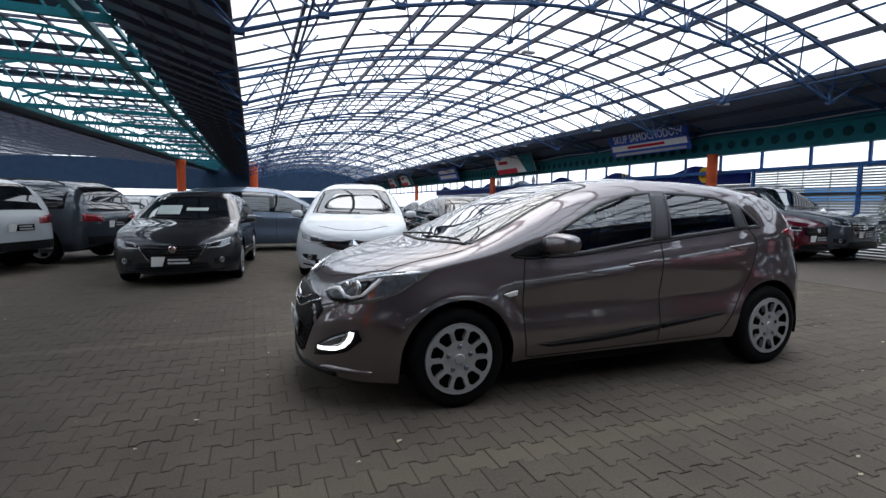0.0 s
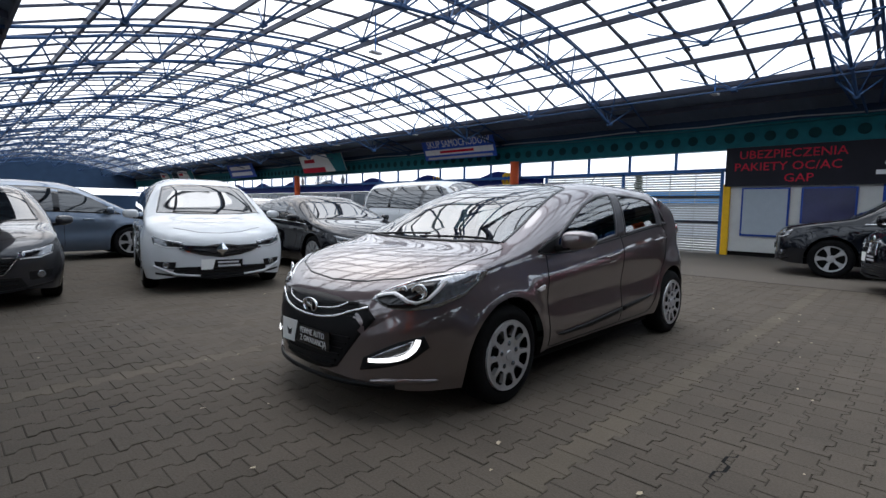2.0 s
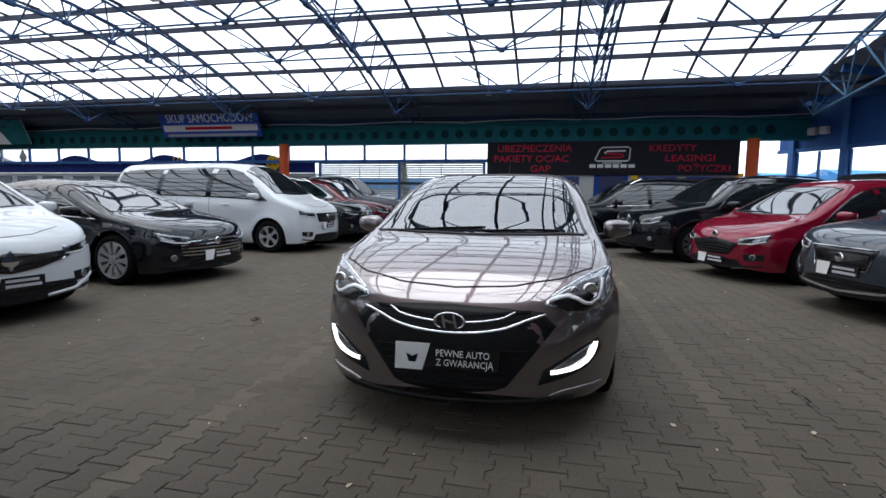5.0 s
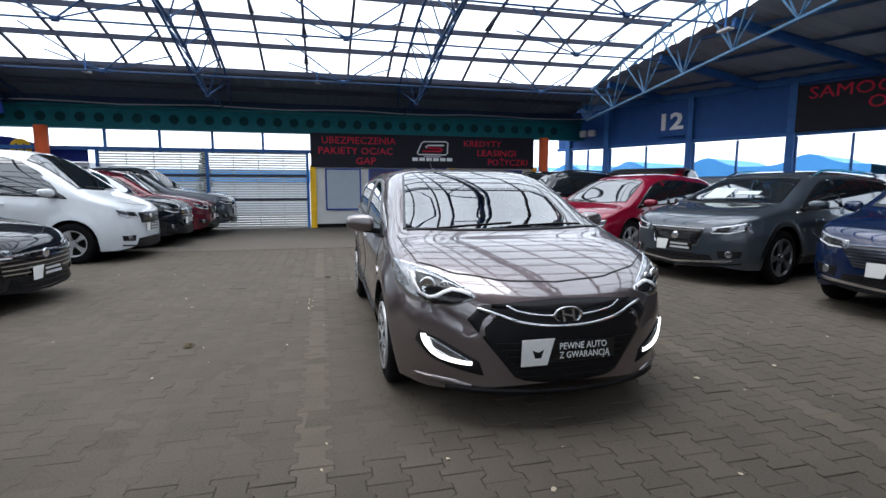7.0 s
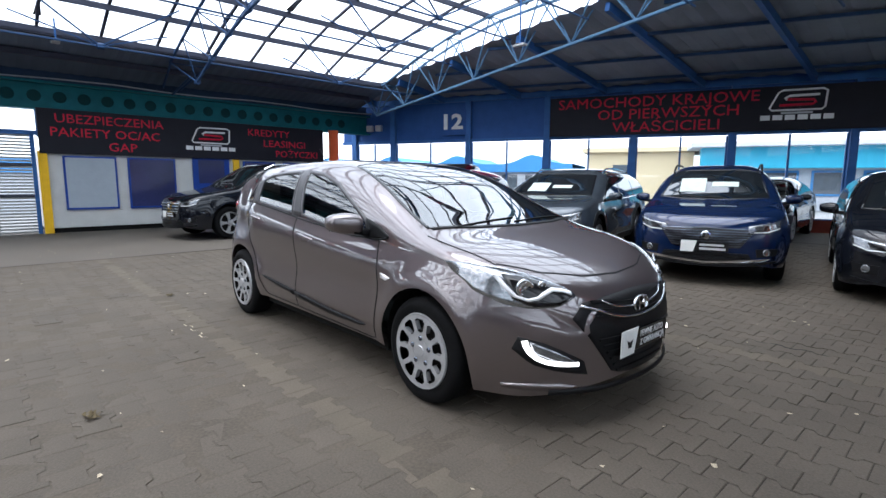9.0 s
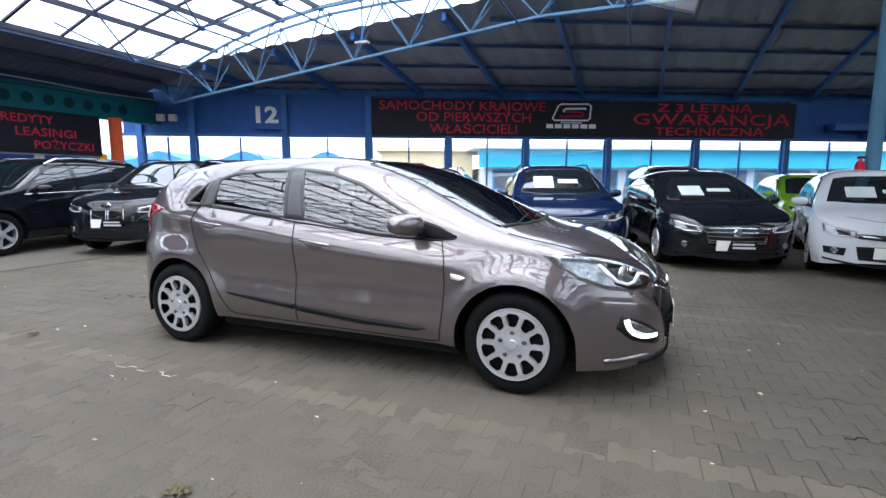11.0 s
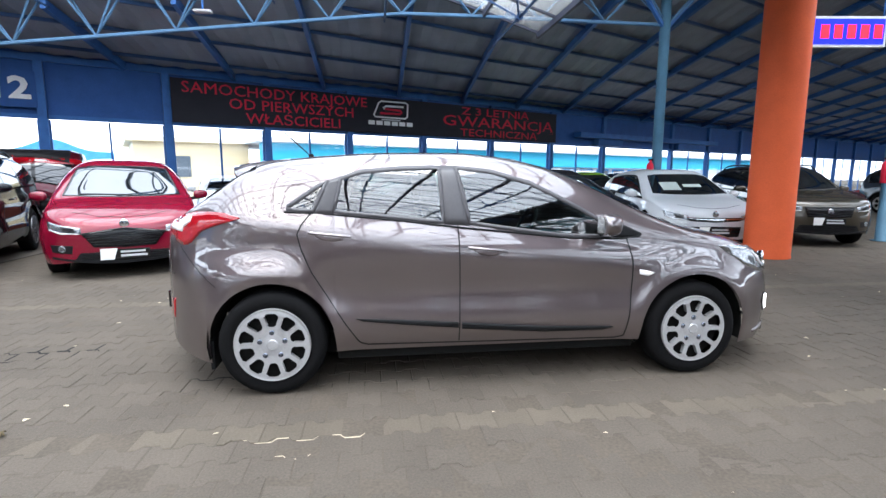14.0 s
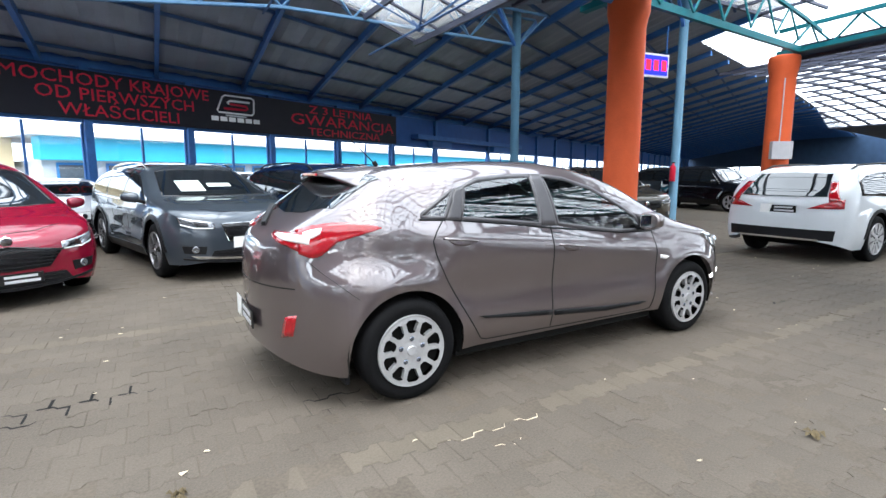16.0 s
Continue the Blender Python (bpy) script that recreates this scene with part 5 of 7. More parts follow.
def other_car(style, name, label, m, color, rims=None, cladding=False, front="grille", group="parked cars", plate=True, spokes=5, papers=0, show_rear=False, tall_tail=False):
    """A parked car: shell, glass, lamps, grille, mirrors, plate and wheels."""
    s = SPECS[style]
    sh = Shell(s["wb"], s["front"], s["rear"], s["width"], s["top"], s["belt"], s["clear"], s["wheel"], nose=0.62 if style != "van" else 0.5, tail=0.4)
    t = thing(name, label, "car", m, group)
    car_common(t, sh, color, s["rim"], spokes, cladding, rims)
    belt, top, xf, xr, W = sh.belt, sh.top, sh.xf, sh.xr, sh.w
    # where the windscreen and the rear window lie: steep parts of the top line
    pts = s["top"]
    wsb = {"van": 1.72, "pickup": 1.02, "coupe": 0.78, "jeep": 0.58, "suv": 1.02, "compact_suv": 0.99, "hatch": 1.12, "estate": 1.25, "mpv": 1.35, "compact_mpv": 1.28}.get(style, 1.2)
    wst = {"van": 0.92, "pickup": 0.42, "coupe": 0.12, "jeep": 0.34, "sedan": 0.36, "suv": 0.36, "compact_suv": 0.35, "hatch": 0.38, "estate": 0.48, "mpv": 0.55, "compact_mpv": 0.52}[style]
    yb, yt = W * 0.82, W * 0.62
    pane = ([(wsb - 0.03, -yb * 0.93), (wsb + 0.04, -yb * 0.5), (wsb + 0.06, 0), (wsb + 0.04, yb * 0.5), (wsb - 0.03, yb * 0.93)], [(wst, -yt), (wst, -yt * 0.5), (wst, 0), (wst, yt * 0.5), (wst, yt)])
    part("windscreen", sh.patch("top", *pane, 0.004, 12, 8, thick=0.0), DARK_SCREEN, t, smooth=True)
    part("screen_edge", sh.band("top", outline(pane, 0.12), -0.016, 0.010, 0.006), BLACK_GLOSS, t, smooth=True)
    rw = {"compact_suv": (-2.08, -1.80), "suv": (-2.15, -1.86), "hatch": (-1.88, -1.5), "estate": (-2.38, -1.95), "mpv": (-2.17, -1.9), "compact_mpv": (-2.06, -1.8), "sedan": (-1.75, -0.95), "coupe": (-1.75, -0.8), "van": (-2.585, -2.5), "pickup": (-1.23, -1.07), "jeep": (-1.895, -1.80)}[style]
    if tall_tail:
        part("rear_window", sh.patch("rear", [(-0.66 * W, 1.02), (0, 1.01), (0.66 * W, 1.02)], [(-0.56 * W, 1.36), (0, 1.385), (0.56 * W, 1.36)], 0.008, 12, 8, thick=0.0), CAR_GLASS_DARK, t, smooth=True)
        part("bumper_strip", sh.patch("rear", [(-0.62 * W, sh.clear + 0.13), (0.62 * W, sh.clear + 0.13)], [(-0.62 * W, sh.clear + 0.16), (0.62 * W, sh.clear + 0.16)], 0.02, 10, 1), CHROME, t)
    else:
        part("rear_window", sh.patch("top", [(rw[0], -yb * 0.8), (rw[0], yb * 0.8)], [(rw[1], -yt * 0.95), (rw[1], yt * 0.95)], 0.004, 10, 6, thick=0.0), CAR_GLASS_DARK, t, smooth=True)
    end = {"compact_suv": -1.8, "suv": -1.85, "hatch": -1.3, "estate": -2.05, "mpv": -1.9, "compact_mpv": -1.8, "sedan": -1.35, "coupe": -0.9, "van": -2.35, "pickup": -0.95, "jeep": -1.7}[style]
    x0, x1 = end, wsb - 0.12

    def roofline(x):
        return max(belt(x) + 0.03, top(x) - 0.115 - 0.02 * abs(x))
    nodes = 9
    lo = [(x0 + 0.02 + (x1 - x0 - 0.02) * i / (nodes - 1), 0) for i in range(nodes)]
    lo = [(x, belt(x) + 0.02) for x, _ in lo]
    hi = [(x, min(roofline(x), belt(x) + 0.02 + 0.9 * (x1 - x) + 0.005)) for x, _ in lo]
    for sg in (1, -1):
        part("window_surround", sh.patch("side", lo, hi, 0.003, 18, 4, sg), BLACK_GLOSS, t, smooth=True)
        b = [x0 + (x1 - x0) * k for k in (0.03, 0.30, 0.33, 0.62, 0.655, 0.97)]
        for a, c in ((b[0], b[1]), (b[2], b[3]), (b[4], b[5])):
            lo2 = [(a + (c - a) * i / 4, 0) for i in range(5)]
            lo2 = [(x, belt(x) + 0.045) for x, _ in lo2]
            hi2 = [(x, max(belt(x) + 0.05, min(roofline(x) - 0.03, belt(x) + 0.02 + 0.9 * (x1 - x) - 0.03))) for x, _ in lo2]
            part("side_window", sh.patch("side", lo2, hi2, 0.006, 8, 4, sg, thick=0.0), CAR_GLASS_DARK, t, smooth=True)
        if front in ("chrome", "bars", "frame"):
            part("chrome_strip", sh.patch("side", [(x, z - 0.012) for x, z in lo], [(x, z) for x, z in lo], 0.008, 16, 1, sg), CHROME, t, smooth=True)
        for dx in (-0.25, 0.62):
            part("door_handle", sh.patch("side", [(dx - 0.1, belt(dx) - 0.13), (dx + 0.1, belt(dx) - 0.13)], [(dx - 0.1, belt(dx) - 0.10), (dx + 0.1, belt(dx) - 0.10)], 0.025, 4, 2, sg), color, t, smooth=True)
        for dx in (0.2, -0.62):
            part("door_gap", sh.patch("side", [(dx, sh.clear + 0.12), (dx + 0.008, sh.clear + 0.12)], [(dx, belt(dx)), (dx + 0.008, belt(dx))], 0.002, 2, 8, sg, thick=0.004), BLACK_TRIM, t)
        # lamps: wrap round from the front
        zt = top(xf - 0.12)
        yo = W * 0.88
        hl = sh.patch("front", [(0.50 * W, zt - 0.18), (0.72 * W, zt - 0.175), (yo * 0.98, zt - 0.13)], [(0.50 * W, zt - 0.10), (0.74 * W, zt - 0.06), (yo, zt - 0.02)], 0.008, 10, 4)
        part("headlight", hl if sg > 0 else flip(hl), LIGHT_LENS, t, smooth=True)
        fl = sh.patch("front", [(0.62 * W, sh.clear + 0.14), (0.84 * W, sh.clear + 0.16)], [(0.60 * W, sh.clear + 0.24), (0.86 * W, sh.clear + 0.25)], 0.006, 5, 3)
        part("fog_recess", fl if sg > 0 else flip(fl), BLACK_TRIM, t)
        zr = {"van": 1.2, "pickup": 0.98}.get(style, top(xr + 0.1) - 0.10)
        if tall_tail:
            up = sh.patch("rear", [(0.70 * W, zr - 0.02), (0.84 * W, zr - 0.02)], [(0.60 * W, zr + 0.28), (0.70 * W, zr + 0.28)], 0.010, 5, 8)
            part("tail_light_upper", up if sg > 0 else flip(up), TAIL_RED, t, smooth=True)
        tl = sh.patch("rear", [(0.42 * W, zr - 0.13), (0.88 * W, zr - 0.12)], [(0.62 * W, zr - 0.05), (0.87 * W, zr + 0.02)] if tall_tail else [(0.45 * W, zr - 0.02), (0.86 * W, zr + 0.04)], 0.009, 8, 4)
        part("tail_light", tl if sg > 0 else flip(tl), TAIL_RED, t, smooth=True)
    zt = top(xf - 0.12)
    lo, hi, bars, bar_mat, badge = FRONTS[front]
    gr = part("grille", sh.patch("front", [(a * W, zt + c) for a, c in lo], [(a * W, zt + c) for a, c in hi], 0.008, 16, 6), BLACK_GLOSS, t, smooth=True)
    if front == "kidney":
        for sg in (1, -1):
            for yy in (0.02, 0.29):
                part("kidney_edge", Bars().tube([sh.find("front", sg * yy * W, zt + c) + Vector((0.016, 0, 0)) for c in (-0.30, -0.22, -0.13)], 0.010).done(), CHROME, gr)
    for k in range(bars):
        c = (k + 0.5) / bars
        a0, z0 = lo[0][0] + (hi[0][0] - lo[0][0]) * c, zt + lo[0][1] + (hi[0][1] - lo[0][1]) * c
        m0 = zt + lo[len(lo) // 2][1] + (hi[len(hi) // 2][1] - lo[len(lo) // 2][1]) * c
        part("grille_bar", sh.patch("front", [(a0 * W, z0), (0, m0), (-a0 * W, z0)], [(a0 * W, z0 + 0.012), (0, m0 + 0.012), (-a0 * W, z0 + 0.012)], 0.015, 14, 1), bar_mat, gr)
    if front in ("frame", "hex", "chrome"):
        line = lo + hi[::-1] + lo[:1]
        part("grille_frame", Bars().tube([sh.find("front", a * W, zt + c) + Vector((0.012, 0, 0)) for a, c in line], 0.009).done(), CHROME if front != "hex" else BLACK_GLOSS, gr)
    if front == "vee":
        line = [hi[0], lo[0], lo[1], lo[2], hi[2]]
        part("grille_frame", Bars().tube([sh.find("front", a * W, zt + c) + Vector((0.012, 0, 0)) for a, c in line], 0.011).done(), CHROME, gr)
    for k in range(papers):
        yy = -0.45 + 0.42 * k
        zp = 0.30 if k % 2 else 0.42
        xa, xb = wsb - 0.12 - 0.12 * (k % 2), wsb - 0.42
        part("price_paper", sh.patch("top", [(xa, yy), (xa, yy + 0.34)], [(xb + 0.08 * k, yy), (xb + 0.08 * k, yy + 0.34)], 0.007, 3, 3), PAPER, t)
    zb = zt + badge
    at = sh.find("front", 0, zb)
    if front == "wing":
        part("emblem", ([(0, -0.075, 0), (0, 0, -0.105), (0, 0.075, 0), (0, 0, 0.105), (0.025, 0, 0)], [(0, 1, 4), (1, 2, 4), (2, 3, 4), (3, 0, 4)]), CHROME, gr, m=pose(at.x + 0.012, 0, zb))
    else:
        part("emblem", lathe([(0.0, 0.012), (0.045, 0.010), (0.055, 0.0)], 18), CHROME, gr, m=pose(at.x + 0.014, 0, zb, 0, 0, -90))
    low = {"wing": (0.66, 0.62, 0.05, 0.17), "slim": (0.46, 0.50, 0.10, 0.27), "hex": (0.60, 0.52, 0.05, 0.15), "kidney": (0.62, 0.50, 0.07, 0.20)}.get(front, (0.60, 0.52, 0.05, 0.18))
    lg = part("lower_grille", sh.patch("front", [(-low[0] * W, sh.clear + low[2]), (0, sh.clear + low[2] - 0.015), (low[0] * W, sh.clear + low[2])], [(-low[1] * W, sh.clear + low[3]), (0, sh.clear + low[3] + 0.01), (low[1] * W, sh.clear + low[3])], 0.006, 14, 3), BLACK_TRIM, t)
    for k in (0.35, 0.7):
        zz = sh.clear + low[2] + (low[3] - low[2]) * k
        part("lower_bar", sh.patch("front", [(-low[1] * 0.95 * W, zz), (low[1] * 0.95 * W, zz)], [(-low[1] * 0.95 * W, zz + 0.010), (low[1] * 0.95 * W, zz + 0.010)], 0.012, 12, 1), BLACK_GLOSS, lg)
    part("front_lip", sh.patch("front", [(-0.84 * W, sh.clear + 0.075), (-0.4 * W, sh.clear + 0.02), (0, sh.clear + 0.005), (0.4 * W, sh.clear + 0.02), (0.84 * W, sh.clear + 0.075)], [(-0.85 * W, sh.clear + 0.10), (-0.4 * W, sh.clear + 0.045), (0, sh.clear + 0.03), (0.4 * W, sh.clear + 0.045), (0.85 * W, sh.clear + 0.10)], 0.012, 16, 1), BLACK_TRIM, t)
    if front == "wing":
        for sg in (1, -1):
            bl = sh.patch("front", [(0.30 * W, sh.clear + 0.035), (0.62 * W, sh.clear + 0.06), (0.86 * W, sh.clear + 0.17)], [(0.30 * W, sh.clear + 0.06), (0.60 * W, sh.clear + 0.09), (0.86 * W, sh.clear + 0.20)], 0.020, 10, 1)
            part("bumper_blade", bl if sg > 0 else flip(bl), color, t, smooth=True)
            gr2 = sh.patch("front", [(0.42 * W, zt - 0.235), (0.56 * W, zt - 0.195)], [(0.42 * W, zt - 0.222), (0.56 * W, zt - 0.185)], 0.018, 6, 1)
            part("chrome_edge", gr2 if sg > 0 else flip(gr2), CHROME, t)
    for sg in (1, -1):
        c = sh.find("front", 0.73 * W, sh.clear + 0.20)
        part("fog_lamp", lathe([(0.0, 0.010), (0.030, 0.008), (0.042, 0.012), (0.045, 0.0)], 16), LIGHT_LENS, t, smooth=True, m=Matrix.Translation((c.x + 0.004, sg * 0.73 * W, sh.clear + 0.20)) @ Matrix.Rotation(radians(-90 + 30 * sg), 4, "Z"))
    part("rear_bumper", sh.patch("rear", [(-0.8 * W, sh.clear + 0.14), (0.8 * W, sh.clear + 0.14)], [(-0.82 * W, sh.clear + 0.30), (0.82 * W, sh.clear + 0.30)], 0.008, 12, 3), BLACK_TRIM, t)
    # bonnet joint, lamp details
    part("shut_line", sh.patch("top", [(xf - 0.30, -0.60 * W), (xf - 0.17, -0.3 * W), (xf - 0.14, 0), (xf - 0.17, 0.3 * W), (xf - 0.30, 0.60 * W)], [(xf - 0.307, -0.60 * W), (xf - 0.177, -0.3 * W), (xf - 0.147, 0), (xf - 0.177, 0.3 * W), (xf - 0.307, 0.60 * W)], 0.002, 16, 1, thick=0.004), BLACK_TRIM, t)
    for sg in (1, -1):
        inner = sh.patch("front", [(0.56 * W, zt - 0.160), (0.70 * W, zt - 0.150)], [(0.58 * W, zt - 0.105), (0.73 * W, zt - 0.080)], 0.011, 4, 3)
        part("lamp_bowl", inner if sg > 0 else flip(inner), BLACK_GLOSS, t)
        strip = sh.patch("front", [(0.52 * W, zt - 0.176), (0.72 * W, zt - 0.170), (yo * 0.97, zt - 0.125)], [(0.52 * W, zt - 0.164), (0.72 * W, zt - 0.158), (yo * 0.97, zt - 0.113)], 0.012, 8, 1)
        part("light_guide", strip if sg > 0 else flip(strip), PALE_LENS, t)
    if front in ("wide", "frame"):
        part("skid_trim", sh.patch("front", [(-0.70 * W, sh.clear + 0.09), (0, sh.clear + 0.04), (0.70 * W, sh.clear + 0.09)], [(-0.78 * W, sh.clear + 0.13), (0, sh.clear + 0.065), (0.78 * W, sh.clear + 0.13)], 0.016, 14, 1), CHROME, t)
    mirror_pair(t, sh, wsb - 0.33, belt(wsb - 0.3) + 0.09, color)
    if plate:
        plate_sign(t, sh, "front", zt - (0.43 if front == "hex" else 0.40 if front == "wing" else 0.36))
    if show_rear:
        plate_sign(t, sh, "rear", 0.82 if tall_tail else 0.78)
    # papers behind the windscreen, wipers
    wp = sh.patch("top", [(wsb - 0.02, -0.5), (wsb + 0.02, 0.1)], [(wsb - 0.04, -0.5), (wsb, 0.1)], 0.012, 6, 1)
    part("wiper", wp, BLACK_TRIM, t)
    if style == "jeep":
        part("soft_top", sh.patch("top", [(0.28, -W * 0.70), (0.28, W * 0.70)], [(-1.80, -W * 0.70), (-1.80, W * 0.70)], 0.014, 12, 10), BLACK_TRIM, t, "black canvas soft top", smooth=True)
        part("spare_wheel", lathe([(0.0, 0.12), (0.24, 0.12), (0.36, 0.08), (0.37, 0.0), (0.3, -0.08), (0.0, -0.08)], 28), RUBBER, t, smooth=True, m=pose(xr - 0.08, 0, 1.0, 0, 0, 90))
    if style in ("suv", "estate", "compact_suv"):
        for sg in (1, -1):
            b = Bars().tube([(end + 0.2 + (0.1 - end) * i / 8, sg * W * 0.66, top(end + 0.2 + (0.1 - end) * i / 8) + (0.0 if 0 < i < 8 else -0.05)) for i in range(9)], 0.016)
            part("roof_rail", b.done(), CHROME if front in ("chrome", "frame") else BLACK_TRIM, t)
    return t


WHITE_PAINT = paint("white_car_paint", (0.52, 0.54, 0.56), 0.0, ior=1.5)
GREY_PAINT = paint("dark_grey_car_paint", (0.03, 0.031, 0.036), 0.5)
BLUEGREY_PAINT = paint("grey_blue_car_paint", (0.11, 0.145, 0.20), 0.5)
BLACK_PAINT = paint("black_car_paint", (0.005, 0.006, 0.009), 0.1, ior=1.5)
RED_PAINT = paint("red_car_paint", (0.17, 0.003, 0.018), 0.2)
DARKRED_PAINT = paint("dark_red_car_paint", (0.085, 0.007, 0.016), 0.3)
NAVY_PAINT = paint("dark_blue_car_paint", (0.004, 0.013, 0.05), 0.3)
SLATE_PAINT = paint("slate_grey_car_paint", (0.045, 0.056, 0.07), 0.5)
SILVER_PAINT = paint("silver_car_paint", (0.45, 0.46, 0.48), 0.7)
BRONZE_PAINT = paint("bronze_car_paint", (0.05, 0.042, 0.030), 0.5)
GREEN_PAINT = paint("lime_green_car_paint", (0.25, 0.5, 0.03), 0.1)
DARK_ALLOY = mat("dark_alloy_wheel", (0.16, 0.16, 0.17), 0.3, metal=0.7, vary=0.1)


def parked(style, name, label, x, front_y, heading, color, **more):
    """front_y: where its front bumper ends; heading 90 faces north, -90 south."""
    s = SPECS[style]
    reach = s["wb"] / 2 + s["front"]
    h = radians(heading)
    return other_car(style, name, label, pose(x - reach * math.cos(h), front_y - reach * math.sin(h), 0, 0, 0, heading), color, **more)


# south row, noses to the north
parked("hatch", "hatchback", "dark grey five-door hatchback with a chrome-edged grille", 3.60, -4.60, 86, GREY_PAINT, front="vee", papers=2)
parked("mpv", "people_carrier", "white compact people carrier with a black winged grille", 1.00, -4.33, 78, WHITE_PAINT, front="wing", spokes=10)
parked("sedan", "fastback", "black fastback saloon with chrome grille bars", -1.75, -4.20, 86, BLACK_PAINT, front="bars", spokes=10)
parked("van", "passenger_van", "white passenger van with dark side windows", -5.72, -4.34, 88, WHITE_PAINT)
parked("suv", "crossover", "black crossover with chrome details", -7.79, -4.2, 88, BLACK_PAINT, front="chrome")
parked("suv", "red_crossover", "dark red crossover parked beside a black one", -9.45, -3.95, 88, DARKRED_PAINT)
parked("pickup", "pickup_truck", "dark grey double-cab pickup truck by the shutter", -10.6, -3.66, 90, SLATE_PAINT, front="chrome")
parked("mpv", "blue_people_carrier", "grey-blue people carrier standing crosswise behind the front row", -0.2, -11.0, 180, BLUEGREY_PAINT, plate=False)
parked("suv", "white_crossover", "white crossover with black cladding seen from behind", 10.44, -8.79, -22, WHITE_PAINT, cladding=True, show_rear=True)
parked("suv", "grey_crossover", "dark grey crossover seen from behind", 9.39, -10.55, -22, SLATE_PAINT, show_rear=True)
parked("hatch", "white_hatchback", "white hatchback further back in the hall", 6.4, -14.2, 90, WHITE_PAINT)
parked("sedan", "silver_saloon", "silver saloon behind the black fastback", -3.3, -10.1, 88, SILVER_PAINT, plate=False)
parked("hatch", "dark_small_hatchback", "dark grey hatchback far back in the hall", 10.3, -19.6, 90, GREY_PAINT)
# north row, noses to the south
parked("suv", "black_crossover", "black crossover with a chrome grille beside the office", -8.6, 0.32, -82, BLACK_PAINT, front="chrome")
parked("suv", "sport_crossover", "black sporty crossover with a twin grille", -6.2, 2.0, -70, BLACK_PAINT, front="kidney", rims=DARK_ALLOY, spokes=10)
parked("compact_mpv", "red_people_carrier", "crimson red people carrier with a black mesh grille", -3.85, 2.95, -67, RED_PAINT, front="hex")
parked("estate", "grey_estate", "slate grey raised estate car with silver trim", -1.45, 3.5, -75, SLATE_PAINT, cladding=True, front="frame", rims=DARK_ALLOY, papers=2)
parked("compact_suv", "blue_crossover", "dark blue crossover with a wide patterned grille", 1.08, 3.95, -73, NAVY_PAINT, front="wide", papers=2)
parked("hatch", "black_hatchback", "black hatchback with price papers in its windscreen", 3.27, 4.2, -79, BLACK_PAINT, front="chrome", papers=2)
parked("hatch", "white_small_hatchback", "white small hatchback with a black lower grille", 5.0, 3.98, -100, WHITE_PAINT, front="slim", papers=2)
parked("compact_suv", "bronze_crossover", "dark bronze crossover beside the orange column", 7.55, 4.35, -108, BRONZE_PAINT, cladding=True)
parked("suv", "dark_crossover", "black crossover further along the row", 16.6, 6.2, -100, BLACK_PAINT)
# second row and along the glazing
other_car("jeep", "off_road_car", "dark red off-road car with a black soft top", pose(-8.7, 7.55, 0, 0, 0, 205), DARKRED_PAINT, cladding=True)
parked("coupe", "sports_car", "white low sports car parked by the glazing", -3.65, 7.9, -72, WHITE_PAINT, front="hex")
parked("sedan", "black_saloon", "black saloon in the second row", -0.2, 9.1, -85, BLACK_PAINT, front="kidney", papers=1)
parked("suv", "silver_crossover", "silver crossover in the second row", 3.1, 8.8, -80, SILVER_PAINT, papers=1)
parked("hatch", "green_hatchback", "lime green hatchback in the second row", 5.9, 9.4, -90, GREEN_PAINT)
parked("hatch", "dark_hatchback", "black hatchback in the second row", 8.0, 9.7, -90, BLACK_PAINT)
parked("hatch", "red_hatchback", "dark red hatchback far along the glazing", 13.6, 9.5, -80, DARKRED_PAINT)
parked("suv", "grey_far_crossover", "grey crossover far along the glazing", 19.0, 8.8, -80, SLATE_PAINT)
parked("estate", "white_estate", "white raised estate car seen from behind, with tall red tail lights", 10.97, 0.73, -0.6, WHITE_PAINT, cladding=True, show_rear=True, tall_tail=True, spokes=10, plate=False)


